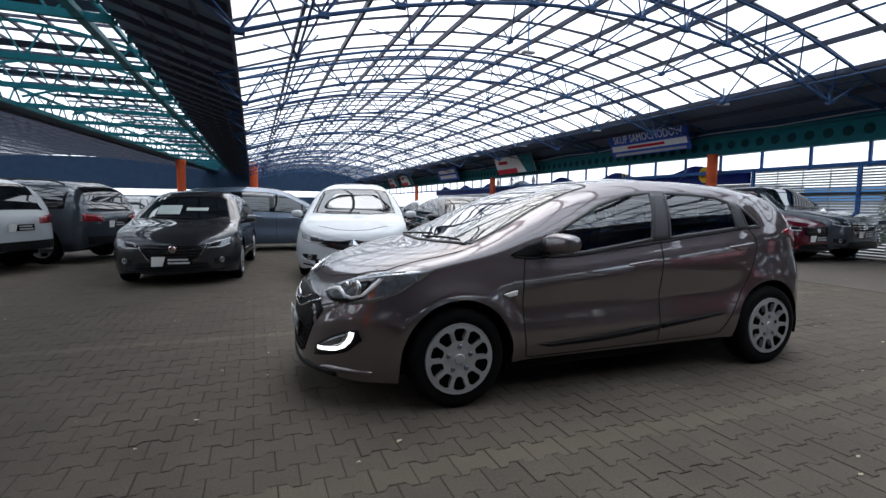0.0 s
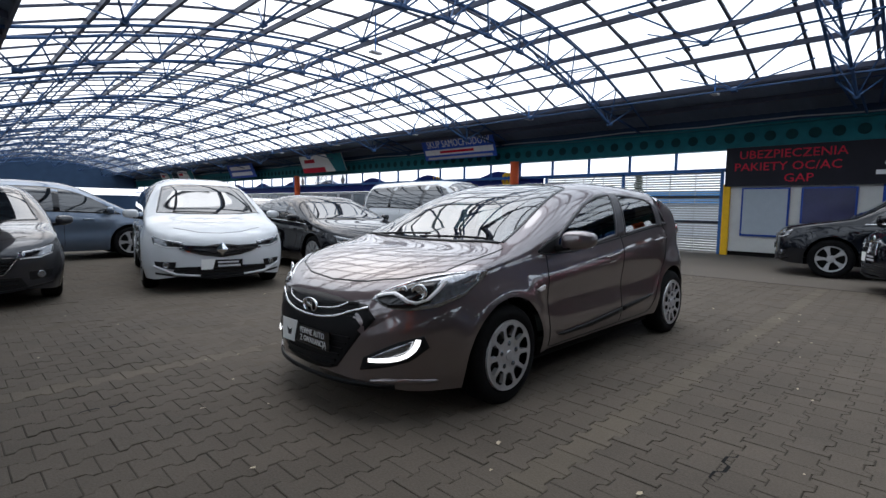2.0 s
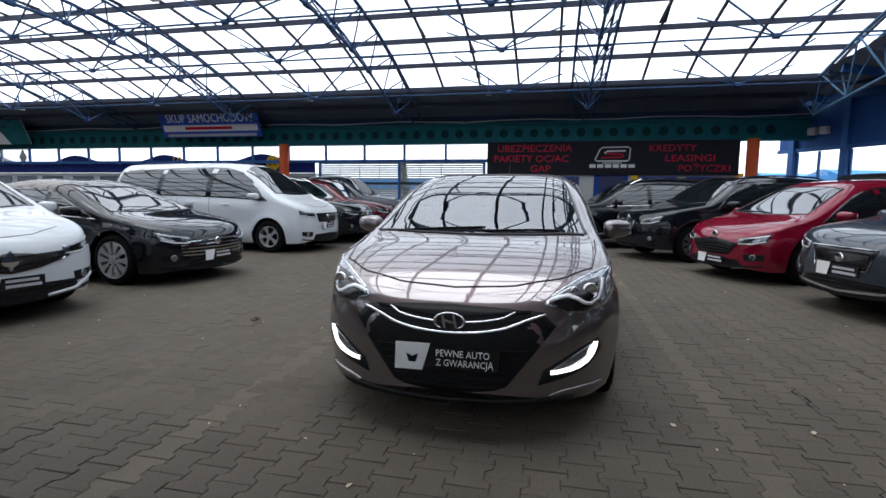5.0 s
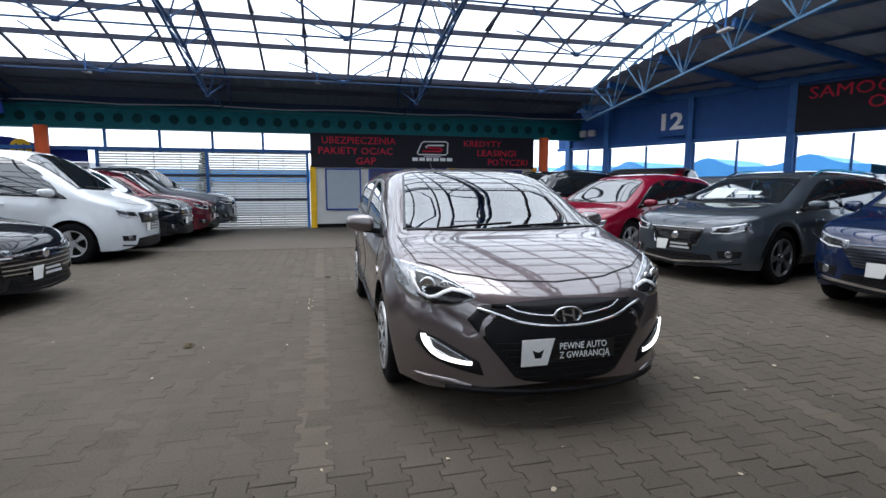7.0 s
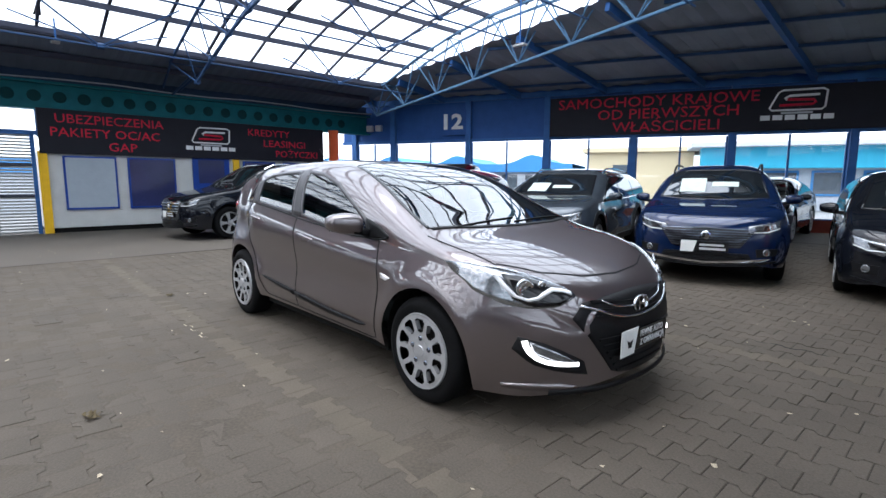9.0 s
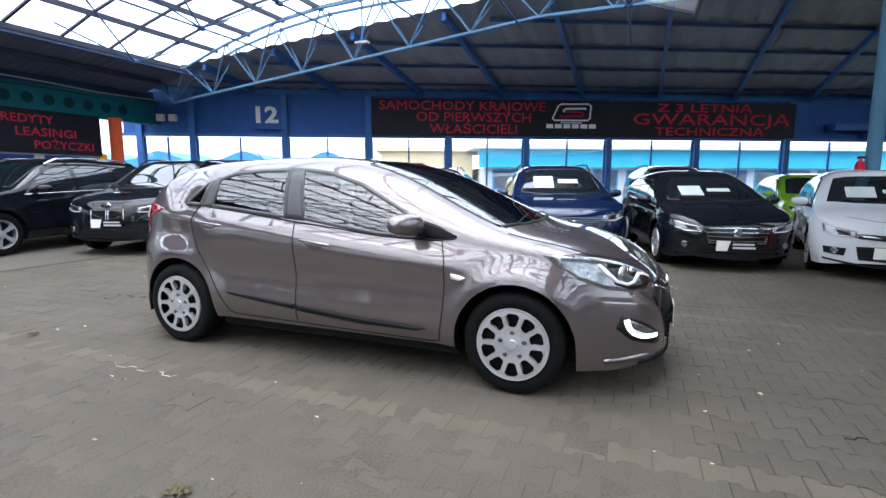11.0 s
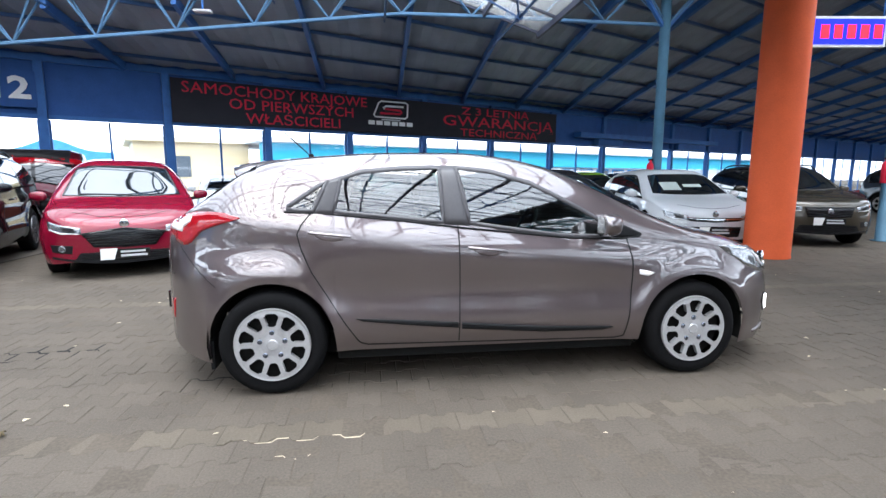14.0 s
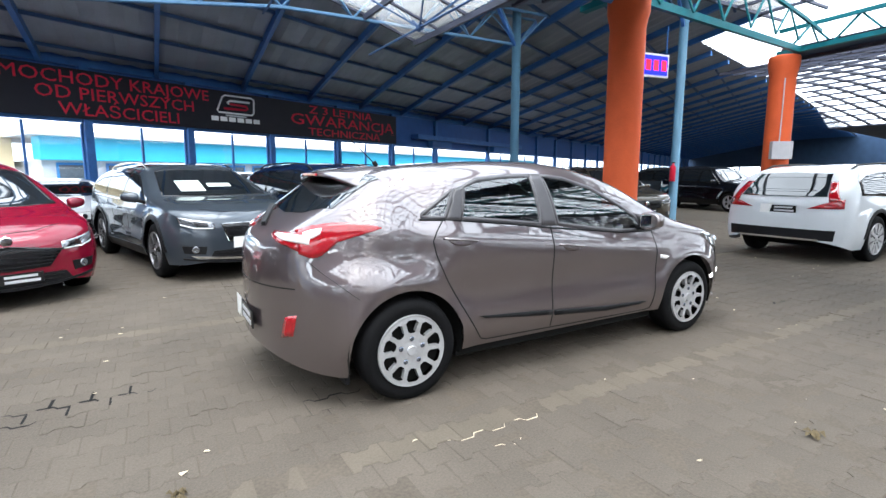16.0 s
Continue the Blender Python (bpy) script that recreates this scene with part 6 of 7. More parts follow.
# ---- the brown-grey hatchback in the middle ----
HERO_PAINT = paint("brown_grey_metallic_paint", (0.135, 0.108, 0.111), 0.85, 0.36, 2.15)
WINDOW_TRIM = mat("charcoal_window_trim", (0.055, 0.053, 0.058), 0.38, vary=0.1)
SEAT = mat("black_seat_cloth", (0.02, 0.02, 0.022), 0.85, vary=0.2, bump=0.2)
WHITE_LENS = mat("pale_lens", (0.75, 0.72, 0.72), 0.1, vary=0.1, coat=1.0)
HERO = Shell(2.65, 0.875, 0.775, 1.78,
             [(-2.10, 0.55), (-2.09, 0.80), (-2.04, 0.94), (-1.93, 1.03), (-1.66, 1.21), (-1.46, 1.345), (-1.32, 1.388), (-1.0, 1.422), (-0.6, 1.445), (-0.2, 1.448), (0.1, 1.424), (0.36, 1.372), (0.6, 1.292), (0.95, 1.137), (1.28, 0.998), (1.36, 0.975),
              (1.6, 0.925), (1.85, 0.845), (2.03, 0.75), (2.13, 0.665), (2.18, 0.57), (2.20, 0.42)],
             [(-2.10, 0.70), (-1.95, 0.90), (-1.75, 1.02), (-1.2, 1.085), (-0.95, 1.065), (-0.3, 1.005), (0.35, 0.925), (0.9, 0.895), (1.3, 0.86), (1.7, 0.77), (2.0, 0.63), (2.20, 0.42)],
             clear=0.185, wheel=0.312, arch=0.052, nose=0.80, tail=0.74, nose_p=2.45, tail_p=2.3, n_up=3.6, n_cabin=6.5, waist=0.5, dense=150, ups=26,
             sill=0.25, shoulder=0.40, haunch=0.042, fore=0.44, merge=0.8, crease=lambda x: 0.975 - 0.122 * (x + 1.0))

# side glass: lower and upper edges of quarter light, rear door and front door panes
QUARTER = ([(-1.225, 1.098), (-1.075, 1.092)], [(-1.215, 1.112), (-0.998, 1.258)])
REAR_PANE = ([(-0.955, 1.086), (-0.73, 1.064), (-0.556, 1.045), (-0.318, 1.020)], [(-0.915, 1.272), (-0.80, 1.312), (-0.574, 1.332), (-0.336, 1.340)])
FRONT_PANE = ([(-0.155, 1.014), (0.136, 0.972), (0.42, 0.934), (0.74, 0.920)], [(-0.222, 1.340), (-0.01, 1.317), (0.237, 1.247), (0.412, 1.162), (0.55, 1.092), (0.69, 1.012)])
SCREEN = ([(1.20, -0.70), (1.28, -0.4), (1.305, 0), (1.28, 0.4), (1.20, 0.70)], [(0.23, -0.555), (0.20, -0.3), (0.19, 0), (0.20, 0.3), (0.23, 0.555)])


def within(quad, a, b, grow=0.0):
    """Whether (a, b) lies between a pane's lower and upper edges."""
    lo, hi = quad
    poly = list(lo) + list(reversed(hi))
    hit = False
    for (x1, y1), (x2, y2) in zip(poly, poly[1:] + poly[:1]):
        if (y1 > b) != (y2 > b) and a < (x2 - x1) * (b - y1) / (y2 - y1) + x1:
            hit = not hit
    return hit


def frame_strip(sh, t, pts, width, sg, lift=0.006, name="window_frame", kind="side", material=None):
    """A band of trim along a line of points; width: (a, b) offset in the two coordinates."""
    up = [(x + width[0], z + width[1]) for x, z in pts]
    part(name, sh.patch(kind, pts, up, lift, max(3, 3 * len(pts)), 2, sg), material or BLACK_TRIM, t, smooth=True)


def gap_line(sh, t, kind, pts, w, sg=1):
    """A thin dark shut line along points."""
    up = []
    for i, (a, b) in enumerate(pts):
        p, q = pts[max(i - 1, 0)], pts[min(i + 1, len(pts) - 1)]
        dx, dz = q[0] - p[0], q[1] - p[1]
        n = math.hypot(dx, dz) or 1
        up.append((a - dz / n * w, b + dx / n * w))
    part("shut_line", sh.patch(kind, pts, up, 0.0025, 4 * len(pts), 1, sg, thick=0.003), BLACK_TRIM, t)


def build_hero():
    sh = HERO
    t = thing("family_hatchback", "brown-grey metallic five-door hatchback with silver hubcaps and lit running lights", "car", pose(0, 0, 0))
    holes = [lambda x, y, z, q=q: z > 0.9 and within(q, x, z) for q in (QUARTER, REAR_PANE, FRONT_PANE)]
    holes.append(lambda x, y, z: 0.15 < x < 1.32 and within(SCREEN, x, y) and z > sh.find("top", x, y).z - 0.02)
    car_common(t, sh, HERO_PAINT, 0.220, "cap", holes=holes)
    W, belt, top = sh.w, sh.belt, sh.top
    part("windscreen", sh.patch("top", *SCREEN, 0.002, 18, 12, thick=0.0), WINDSCREEN, t, smooth=True)
    b = SCREEN
    frame_strip(sh, t, b[0], (0.03, 0), 1, 0.005, "cowl", "top")
    frame_strip(sh, t, b[1], (-0.02, 0), 1, 0.004, "screen_edge", "top", BLACK_GLOSS)
    for k in (0, -1):
        s = -1 if k == 0 else 1
        line = [(b[0][k][0] + (b[1][k][0] - b[0][k][0]) * i / 6, b[0][k][1] + (b[1][k][1] - b[0][k][1]) * i / 6) for i in range(7)]
        frame_strip(sh, t, line, (0.0, 0.02 * s), 1, 0.004, "screen_edge", "top", BLACK_GLOSS)
    for y0, y1, xk in ((-0.55, 0.05, 1.22), (0.0, 0.58, 1.22)):
        part("wiper", sh.patch("top", [(xk + 0.050, y0), (xk - 0.010, y1)], [(xk + 0.043, y0), (xk - 0.016, y1)], 0.010, 8, 1), BLACK_TRIM, t)
    for sg in (1, -1):
        for q in (QUARTER, REAR_PANE, FRONT_PANE):
            part("side_window", sh.patch("side", *q, 0.002, 12, 8, sg, thick=0.0), CAR_GLASS, t, smooth=True)
        for q in (QUARTER, REAR_PANE, FRONT_PANE):
            part("window_frame", sh.band("side", outline(q, 0.05), -0.010, 0.014, 0.006, sg), WINDOW_TRIM, t, smooth=True)
        lowline = [(-1.24, 1.084), (-0.903, 1.064), (-0.556, 1.028), (-0.209, 0.985), (0.136, 0.951), (0.481, 0.914), (0.825, 0.905), (0.945, 0.920)]
        part("belt_trim", sh.band("side", lowline, -0.004, 0.006, 0.010, sg, False), BLACK_TRIM, t, smooth=True)
        for lo, hi, zl, zh in (((-1.075, -0.955), (-0.985, -0.915), (1.075, 1.070), (1.262, 1.285)), ((-0.312, -0.15), (-0.336, -0.222), (1.005, 0.995), (1.352, 1.352))):
            part("pillar_trim", sh.patch("side", list(zip(lo, zl)), list(zip(hi, zh)), 0.005, 4, 8, sg), WINDOW_TRIM, t, smooth=True)
        part("mirror_base", sh.patch("side", [(0.735, 0.915), (0.85, 0.908), (0.955, 0.922)], [(0.685, 1.035), (0.825, 0.995), (0.955, 0.936)], 0.007, 6, 4, sg), BLACK_TRIM, t, smooth=True)
        # doors
        gap_line(sh, t, "side", [(0.80, 0.262), (0.858, 0.275), (0.882, 0.438), (0.894, 0.645), (0.889, 0.784), (0.862, 0.905)], 0.007, sg)
        gap_line(sh, t, "side", [(-0.217, 0.29), (-0.213, 0.629), (-0.225, 1.0)], 0.007, sg)
        gap_line(sh, t, "side", [(-0.765, 0.288), (-0.819, 0.305), (-0.913, 0.447), (-1.082, 0.728), (-1.142, 0.869), (-1.163, 0.956), (-1.138, 1.01), (-1.085, 1.075)], 0.007, sg)
        gap_line(sh, t, "side", [(-0.765, 0.284), (0.0, 0.272), (0.80, 0.262)], 0.006, sg)
        gap_line(sh, t, "side", [(-1.63, 0.655), (-1.72, 0.73), (-1.81, 0.81), (-1.87, 0.872)], 0.003, sg)
        part("rubbing_strip", sh.patch("side", [(-0.80, 0.438), (-0.526, 0.408), (-0.228, 0.381)], [(-0.845, 0.455), (-0.526, 0.435), (-0.228, 0.413)], 0.016, 10, 3, sg), BLACK_TRIM, t, smooth=True)
        part("rubbing_strip", sh.patch("side", [(-0.206, 0.375), (0.317, 0.335), (0.70, 0.334)], [(-0.206, 0.410), (0.316, 0.368), (0.77, 0.350)], 0.016, 12, 3, sg), BLACK_TRIM, t, smooth=True)
        for x, z in ((-0.98, 0.955), (-0.05, 0.855)):
            part("handle_recess", sh.patch("side", [(x - 0.085, z - 0.006), (x - 0.045, z - 0.030), (x + 0.02, z - 0.040), (x + 0.075, z - 0.030)], [(x - 0.085, z + 0.002), (x - 0.045, z + 0.003), (x + 0.02, z - 0.003), (x + 0.075, z - 0.014)], 0.003, 10, 3, sg, thick=0.006), HERO_PAINT, t, smooth=True)
            bm = bmesh.new()
            yy = sh.y(x, z)
            box(bm, (x - 0.125, yy - 0.012, z - 0.015), (x + 0.125, yy + 0.028, z + 0.015), 0.014)
            for vert in bm.verts:
                k = (vert.co.x - x) / 0.125
                vert.co.y = (vert.co.y - 0.024 * k * k) * sg
                vert.co.z = z + (vert.co.z - z) * (1.15 - 0.75 * k * k) - 0.014 * k
            part("door_handle", bm, HERO_PAINT, t, smooth=True)
        part("side_indicator", sh.patch("side", [(0.937, 0.682), (0.99, 0.670), (1.01, 0.678)], [(0.934, 0.712), (0.99, 0.702), (1.032, 0.690)], 0.008, 4, 3, sg), WHITE_LENS, t, smooth=True)
        part("mud_flap", boxes(((-1.705, sg * 0.68 - 0.10, 0.14), (-1.68, sg * 0.68 + 0.10, 0.32)), bevel=0.008), BLACK_TRIM, t)
        # headlamp
        lo = [(0.47, 0.695), (0.58, 0.655), (0.69, 0.645), (0.78, 0.665), (0.832, 0.715), (0.843, 0.80)]
        hi = [(0.475, 0.712), (0.55, 0.762), (0.64, 0.805), (0.72, 0.832), (0.79, 0.848), (0.840, 0.852)]
        h = sh.patch("front", lo, hi, 0.006, 16, 6)
        lamp = part("headlight", h if sg > 0 else flip(h), HEAD_INSIDE, t, "clear headlight with a pale light guide", smooth=True)
        u = sh.band("front", [(0.766, 0.800), (0.757, 0.755), (0.733, 0.706), (0.694, 0.688), (0.660, 0.696), (0.625, 0.716), (0.581, 0.731), (0.535, 0.724), (0.492, 0.709)], -0.008, 0.008, 0.012, 1, False)
        part("light_guide", u if sg > 0 else flip(u), GUIDE, lamp, smooth=True)
        u = sh.band("front", [(0.50, 0.728), (0.56, 0.762), (0.64, 0.800), (0.72, 0.828), (0.80, 0.845)], -0.003, 0.003, 0.010, 1, False)
        part("reflector_rim", u if sg > 0 else flip(u), CHROME, lamp, smooth=True)
        u = sh.patch("front", [(0.50, 0.692), (0.58, 0.662), (0.68, 0.655), (0.745, 0.690)], [(0.505, 0.716), (0.57, 0.752), (0.665, 0.790), (0.745, 0.806)], 0.0085, 12, 5, thick=0.004)
        part("dark_bezel", u if sg > 0 else flip(u), BLACK_GLOSS, lamp, smooth=True)
        for (cy, cz), r, m in (((0.697, 0.748), 0.046, CHROME), ((0.615, 0.756), 0.022, CHROME)):
            c = sh.find("front", cy, cz)
            ring = lathe([(r, 0.0), (r, 0.012), (r * 0.72, 0.014), (r * 0.66, 0.004), (0.0, 0.012)], 24)
            part("projector", ring, m, lamp, smooth=True, m=Matrix.Translation((c.x + 0.006, cy * sg, cz)) @ Matrix.Rotation(radians(-90 + 25 * sg), 4, "Z"))
        # fog lamp and running light
        r = sh.patch("front", [(0.445, 0.297), (0.597, 0.328), (0.701, 0.369), (0.765, 0.446)], [(0.47, 0.372), (0.56, 0.425), (0.66, 0.480), (0.748, 0.510)], 0.003, 8, 5)
        part("fog_recess", r if sg > 0 else flip(r), BLACK_TRIM, t, smooth=True)
        g = sh.patch("front", [(0.50, 0.362), (0.60, 0.378), (0.70, 0.43)], [(0.515, 0.378), (0.62, 0.440), (0.71, 0.485)], 0.007, 6, 4)
        fog = part("fog_light", g if sg > 0 else flip(g), LIGHT_LENS, t, smooth=True)
        d = sh.band("front", [(0.502, 0.362), (0.55, 0.364), (0.60, 0.370), (0.645, 0.381), (0.683, 0.402), (0.708, 0.432), (0.721, 0.462), (0.727, 0.492)], -0.0095, 0.0095, 0.012, 1, False)
        part("running_light", d if sg > 0 else flip(d), DRL, fog, smooth=True)
        # tail lamp
        s = sh.patch("side", [(-1.90, 0.905), (-1.843, 0.880), (-1.796, 0.897), (-1.72, 0.972), (-1.608, 1.010), (-1.484, 1.046)], [(-1.90, 1.030), (-1.83, 1.060), (-1.75, 1.078), (-1.66, 1.082), (-1.574, 1.076), (-1.484, 1.052)], 0.010, 18, 6, sg)
        tail = part("tail_light", s, TAIL_RED, t, "red tail light with a pale centre", smooth=True)
        rr = sh.patch("rear", [(0.34, 0.990), (0.462, 0.965), (0.568, 0.940), (0.69, 0.885)], [(0.32, 1.008), (0.46, 1.014), (0.57, 1.018), (0.69, 1.020)], 0.010, 12, 5)
        part("tail_light_inner", rr if sg > 0 else flip(rr), TAIL_RED, tail, smooth=True)
        rr = sh.patch("rear", [(0.40, 0.992), (0.52, 0.975), (0.655, 0.960)], [(0.40, 1.004), (0.52, 1.008), (0.655, 1.008)], 0.015, 8, 3)
        part("tail_light_lens", rr if sg > 0 else flip(rr), WHITE_LENS, tail, smooth=True)
        rr = sh.patch("side", [(-1.87, 0.985), (-1.83, 0.992), (-1.79, 1.018)], [(-1.87, 1.022), (-1.83, 1.040), (-1.78, 1.050)], 0.014, 6, 3, sg)
        part("tail_light_lens", rr, WHITE_LENS, tail, smooth=True)
        rr = sh.patch("rear", [(0.52, 0.405), (0.60, 0.425)], [(0.555, 0.535), (0.63, 0.555)], 0.004, 3, 4)
        part("rear_reflector", rr if sg > 0 else flip(rr), TAIL_RED, t, smooth=True)
    mirror_pair(t, sh, 0.70, 0.985, HERO_PAINT, 1.0)
    # nose
    part("grille", sh.patch("front", [(-0.29, 0.292), (-0.235, 0.272), (-0.12, 0.258), (0, 0.254), (0.12, 0.258), (0.235, 0.272), (0.29, 0.292)], [(-0.525, 0.592), (-0.455, 0.662), (-0.22, 0.678), (0, 0.684), (0.22, 0.678), (0.455, 0.662), (0.525, 0.592)], 0.004, 24, 12), BLACK_TRIM, t, "black six-sided grille with chrome wings", smooth=True)
    grille = t.children[-1]
    for k in range(6):
        z = 0.285 + 0.036 * k
        w = 0.255 + 0.026 * k
        part("grille_slat", sh.patch("front", [(-w, z), (w, z)], [(-w, z + 0.012), (w, z + 0.012)], 0.014, 14, 1), BLACK_TRIM, grille)
    for k in range(3):
        z = 0.575 + 0.032 * k
        part("grille_slat", sh.patch("front", [(-0.40, z + 0.02), (0, z - 0.012), (0.40, z + 0.02)], [(-0.40, z + 0.028), (0, z - 0.004), (0.40, z + 0.028)], 0.012, 16, 1), BLACK_TRIM, grille)

    def rod(points, r):
        curve = spline(points)
        a, b = points[0][0], points[-1][0]
        return Bars().tube([sh.find("front", y, curve(y)) + Vector((0.010, 0, 0)) for y in [a + (b - a) * i / 30 for i in range(31)]], r, 8).done()
    part("chrome_wing", rod([(-0.475, 0.652), (-0.375, 0.622), (-0.264, 0.583), (-0.113, 0.560), (0, 0.555), (0.113, 0.560), (0.264, 0.583), (0.375, 0.622), (0.475, 0.652)], 0.0085), CHROME, grille, smooth=True)
    for sg in (1, -1):
        part("chrome_wing", rod(sorted([(sg * 0.075, 0.607), (sg * 0.137, 0.612), (sg * 0.257, 0.632), (sg * 0.325, 0.662)]), 0.006), CHROME, grille, smooth=True)
    c = sh.find("front", 0, 0.622)
    ring = lathe([(0.080, 0.0), (0.084, 0.012), (0.071, 0.014), (0.067, 0.0)], 28)
    em = part("emblem", ([(x, y, z * 0.58) for x, y, z in ring[0]], ring[1]), CHROME, grille, smooth=True, m=Matrix.Translation((c.x + 0.016, 0, 0.609)) @ Matrix.Rotation(radians(-90), 4, "Z"))
    bb = Bars()
    bb.bar((-0.035, 0.008, -0.032), (-0.022, 0.008, 0.036), 0.0065)
    bb.bar((0.022, 0.008, -0.036), (0.035, 0.008, 0.032), 0.0065)
    bb.bar((-0.028, 0.008, -0.006), (0.028, 0.008, 0.008), 0.006)
    part("emblem_bars", bb.done(), CHROME, em)
    for sg in (1, -1):
        cs = sh.patch("front", [(0.50, 0.232), (0.58, 0.226), (0.67, 0.230), (0.77, 0.235)], [(0.50, 0.244), (0.58, 0.262), (0.67, 0.264), (0.775, 0.255)], 0.010, 12, 2, thick=0.016)
        part("bumper_lip", cs if sg > 0 else flip(cs), HERO_PAINT, t, smooth=True)
    part("lip", sh.patch("front", [(-0.62, 0.205), (0, 0.20), (0.62, 0.205)], [(-0.62, 0.232), (0, 0.222), (0.62, 0.232)], 0.014, 18, 2), BLACK_TRIM, t, smooth=True)
    gap_line(sh, t, "top", [(1.74, -0.72), (1.90, -0.56), (2.0, -0.3), (2.025, 0), (2.0, 0.3), (1.90, 0.56), (1.74, 0.72)], 0.008)
    for sg in (1, -1):
        gap_line(sh, t, "top", [(1.74, 0.72 * sg), (1.5, 0.755 * sg), (1.26, 0.765 * sg)], 0.006)
    plate_sign(t, sh, "front", 0.43, True)
    # tail
    part("rear_window", sh.patch("top", [(-1.71, -0.645), (-1.80, -0.36), (-1.83, 0), (-1.80, 0.36), (-1.71, 0.645)], [(-1.42, -0.655), (-1.46, -0.36), (-1.48, 0), (-1.46, 0.36), (-1.42, 0.655)], 0.004, 12, 8, thick=0.0), CAR_GLASS_DARK, t, smooth=True)
    v = []
    prof = [(-1.28, 1.402, 1.385), (-1.42, 1.392, 1.350), (-1.55, 1.375, 1.335), (-1.64, 1.357, 1.340)]
    n = 12
    for x, zt, zb in prof:
        for i in range(n + 1):
            k = -1 + 2 * i / n
            y = k * (0.63 - 0.06 * (abs(x) - 1.28))
            drop = 0.075 * abs(k) ** 3
            v.append((x + 0.10 * abs(k) ** 3, y, zt + 0.006 - drop))
        for i in range(n + 1):
            k = -1 + 2 * i / n
            y = k * (0.63 - 0.06 * (abs(x) - 1.28))
            v.append((x + 0.10 * abs(k) ** 3, y, zb - 0.075 * abs(k) ** 3))
    m = 2 * (n + 1)
    f = []
    for j in range(3):
        for i in range(n):
            f.append((j * m + i, j * m + i + 1, (j + 1) * m + i + 1, (j + 1) * m + i))
            f.append((j * m + n + 1 + i, (j + 1) * m + n + 1 + i, (j + 1) * m + n + 2 + i, j * m + n + 2 + i))
        f.append((j * m, (j + 1) * m, (j + 1) * m + n + 1, j * m + n + 1))
        f.append((j * m + n, j * m + 2 * n + 1, (j + 1) * m + 2 * n + 1, (j + 1) * m + n))
    f += [(3 * m + i, 3 * m + i + 1, 3 * m + n + 2 + i, 3 * m + n + 1 + i) for i in range(n)]
    sp = part("roof_spoiler", (v, f), HERO_PAINT, t, smooth=True)
    part("brake_light", boxes(((-1.655, -0.14, 1.340), (-1.640, 0.14, 1.358)), bevel=0.004), TAIL_RED, sp)
    a = Bars()
    a.bar((-1.16, 0, 1.41), (-1.18, 0, 1.442), 0.018, 8)
    a.bar((-1.18, 0, 1.435), (-1.36, 0, 1.60), 0.004, 6)
    part("antenna", a.done(), BLACK_TRIM, t)
    gap_line(sh, t, "rear", [(-0.62, 0.70), (0, 0.685), (0.62, 0.70)], 0.008)
    plate_sign(t, sh, "rear", 0.46, False)
    rw = Bars()
    rw.bar((-1.97, 0.0, 1.03), (-1.83, 0.38, 1.13), 0.014)
    part("rear_wiper", rw.done(), BLACK_TRIM, t)
    # cabin
    for x, y in ((0.05, 0.36), (0.05, -0.36), (-0.85, 0.36), (-0.85, -0.36)):
        seat = part("seat", boxes(((x - 0.25, y - 0.25, 0.36), (x + 0.25, y + 0.25, 0.56)), bevel=0.06), SEAT, t, smooth=True)
        bm = boxes(((x - 0.32, y - 0.25, 0.5), (x - 0.19, y + 0.25, 1.08)), bevel=0.055)
        for vert in bm.verts:
            vert.co.x -= 0.22 * (vert.co.z - 0.5)
        part("backrest", bm, SEAT, seat, smooth=True)
        part("headrest", boxes(((x - 0.46, y - 0.13, 1.10), (x - 0.36, y + 0.13, 1.29)), bevel=0.045), SEAT, seat, smooth=True)
    bm = boxes(((0.72, -0.68, 0.55), (1.15, 0.68, 0.90)), bevel=0.06)
    part("dashboard", bm, BLACK_TRIM, t, smooth=True)
    wheel_ring = [(0.185 + 0.016 * math.cos(w), 0.016 * math.sin(w)) for w in [2 * math.pi * k / 8 for k in range(9)]]
    part("steering_wheel", lathe(wheel_ring, 28, "y"), BLACK_TRIM, t, smooth=True, m=Matrix.Translation((0.55, 0.36, 0.86)) @ Matrix.Rotation(radians(-90), 4, "Z") @ Matrix.Rotation(radians(-25), 4, "X"))
    part("cabin_floor", boxes(((-1.45, -0.70, 0.27), (1.1, 0.70, 0.33))), DARK_VOID, t)
    part("rear_shelf", boxes(((-1.62, -0.56, 0.88), (-1.25, 0.56, 0.91))), SEAT, t)
    part("rear_view_mirror", boxes(((0.48, -0.12, 1.22), (0.52, 0.12, 1.29)), bevel=0.015), BLACK_TRIM, t)
    return t


HEAD_INSIDE = mat("headlight_interior", (0.30, 0.31, 0.33), 0.14, metal=0.8, vary=0.6, scale=22, coat=1.0)
GUIDE = mat("pale_light_guide", (0.80, 0.80, 0.82), 0.15, vary=0.05, coat=1.0)
build_hero()


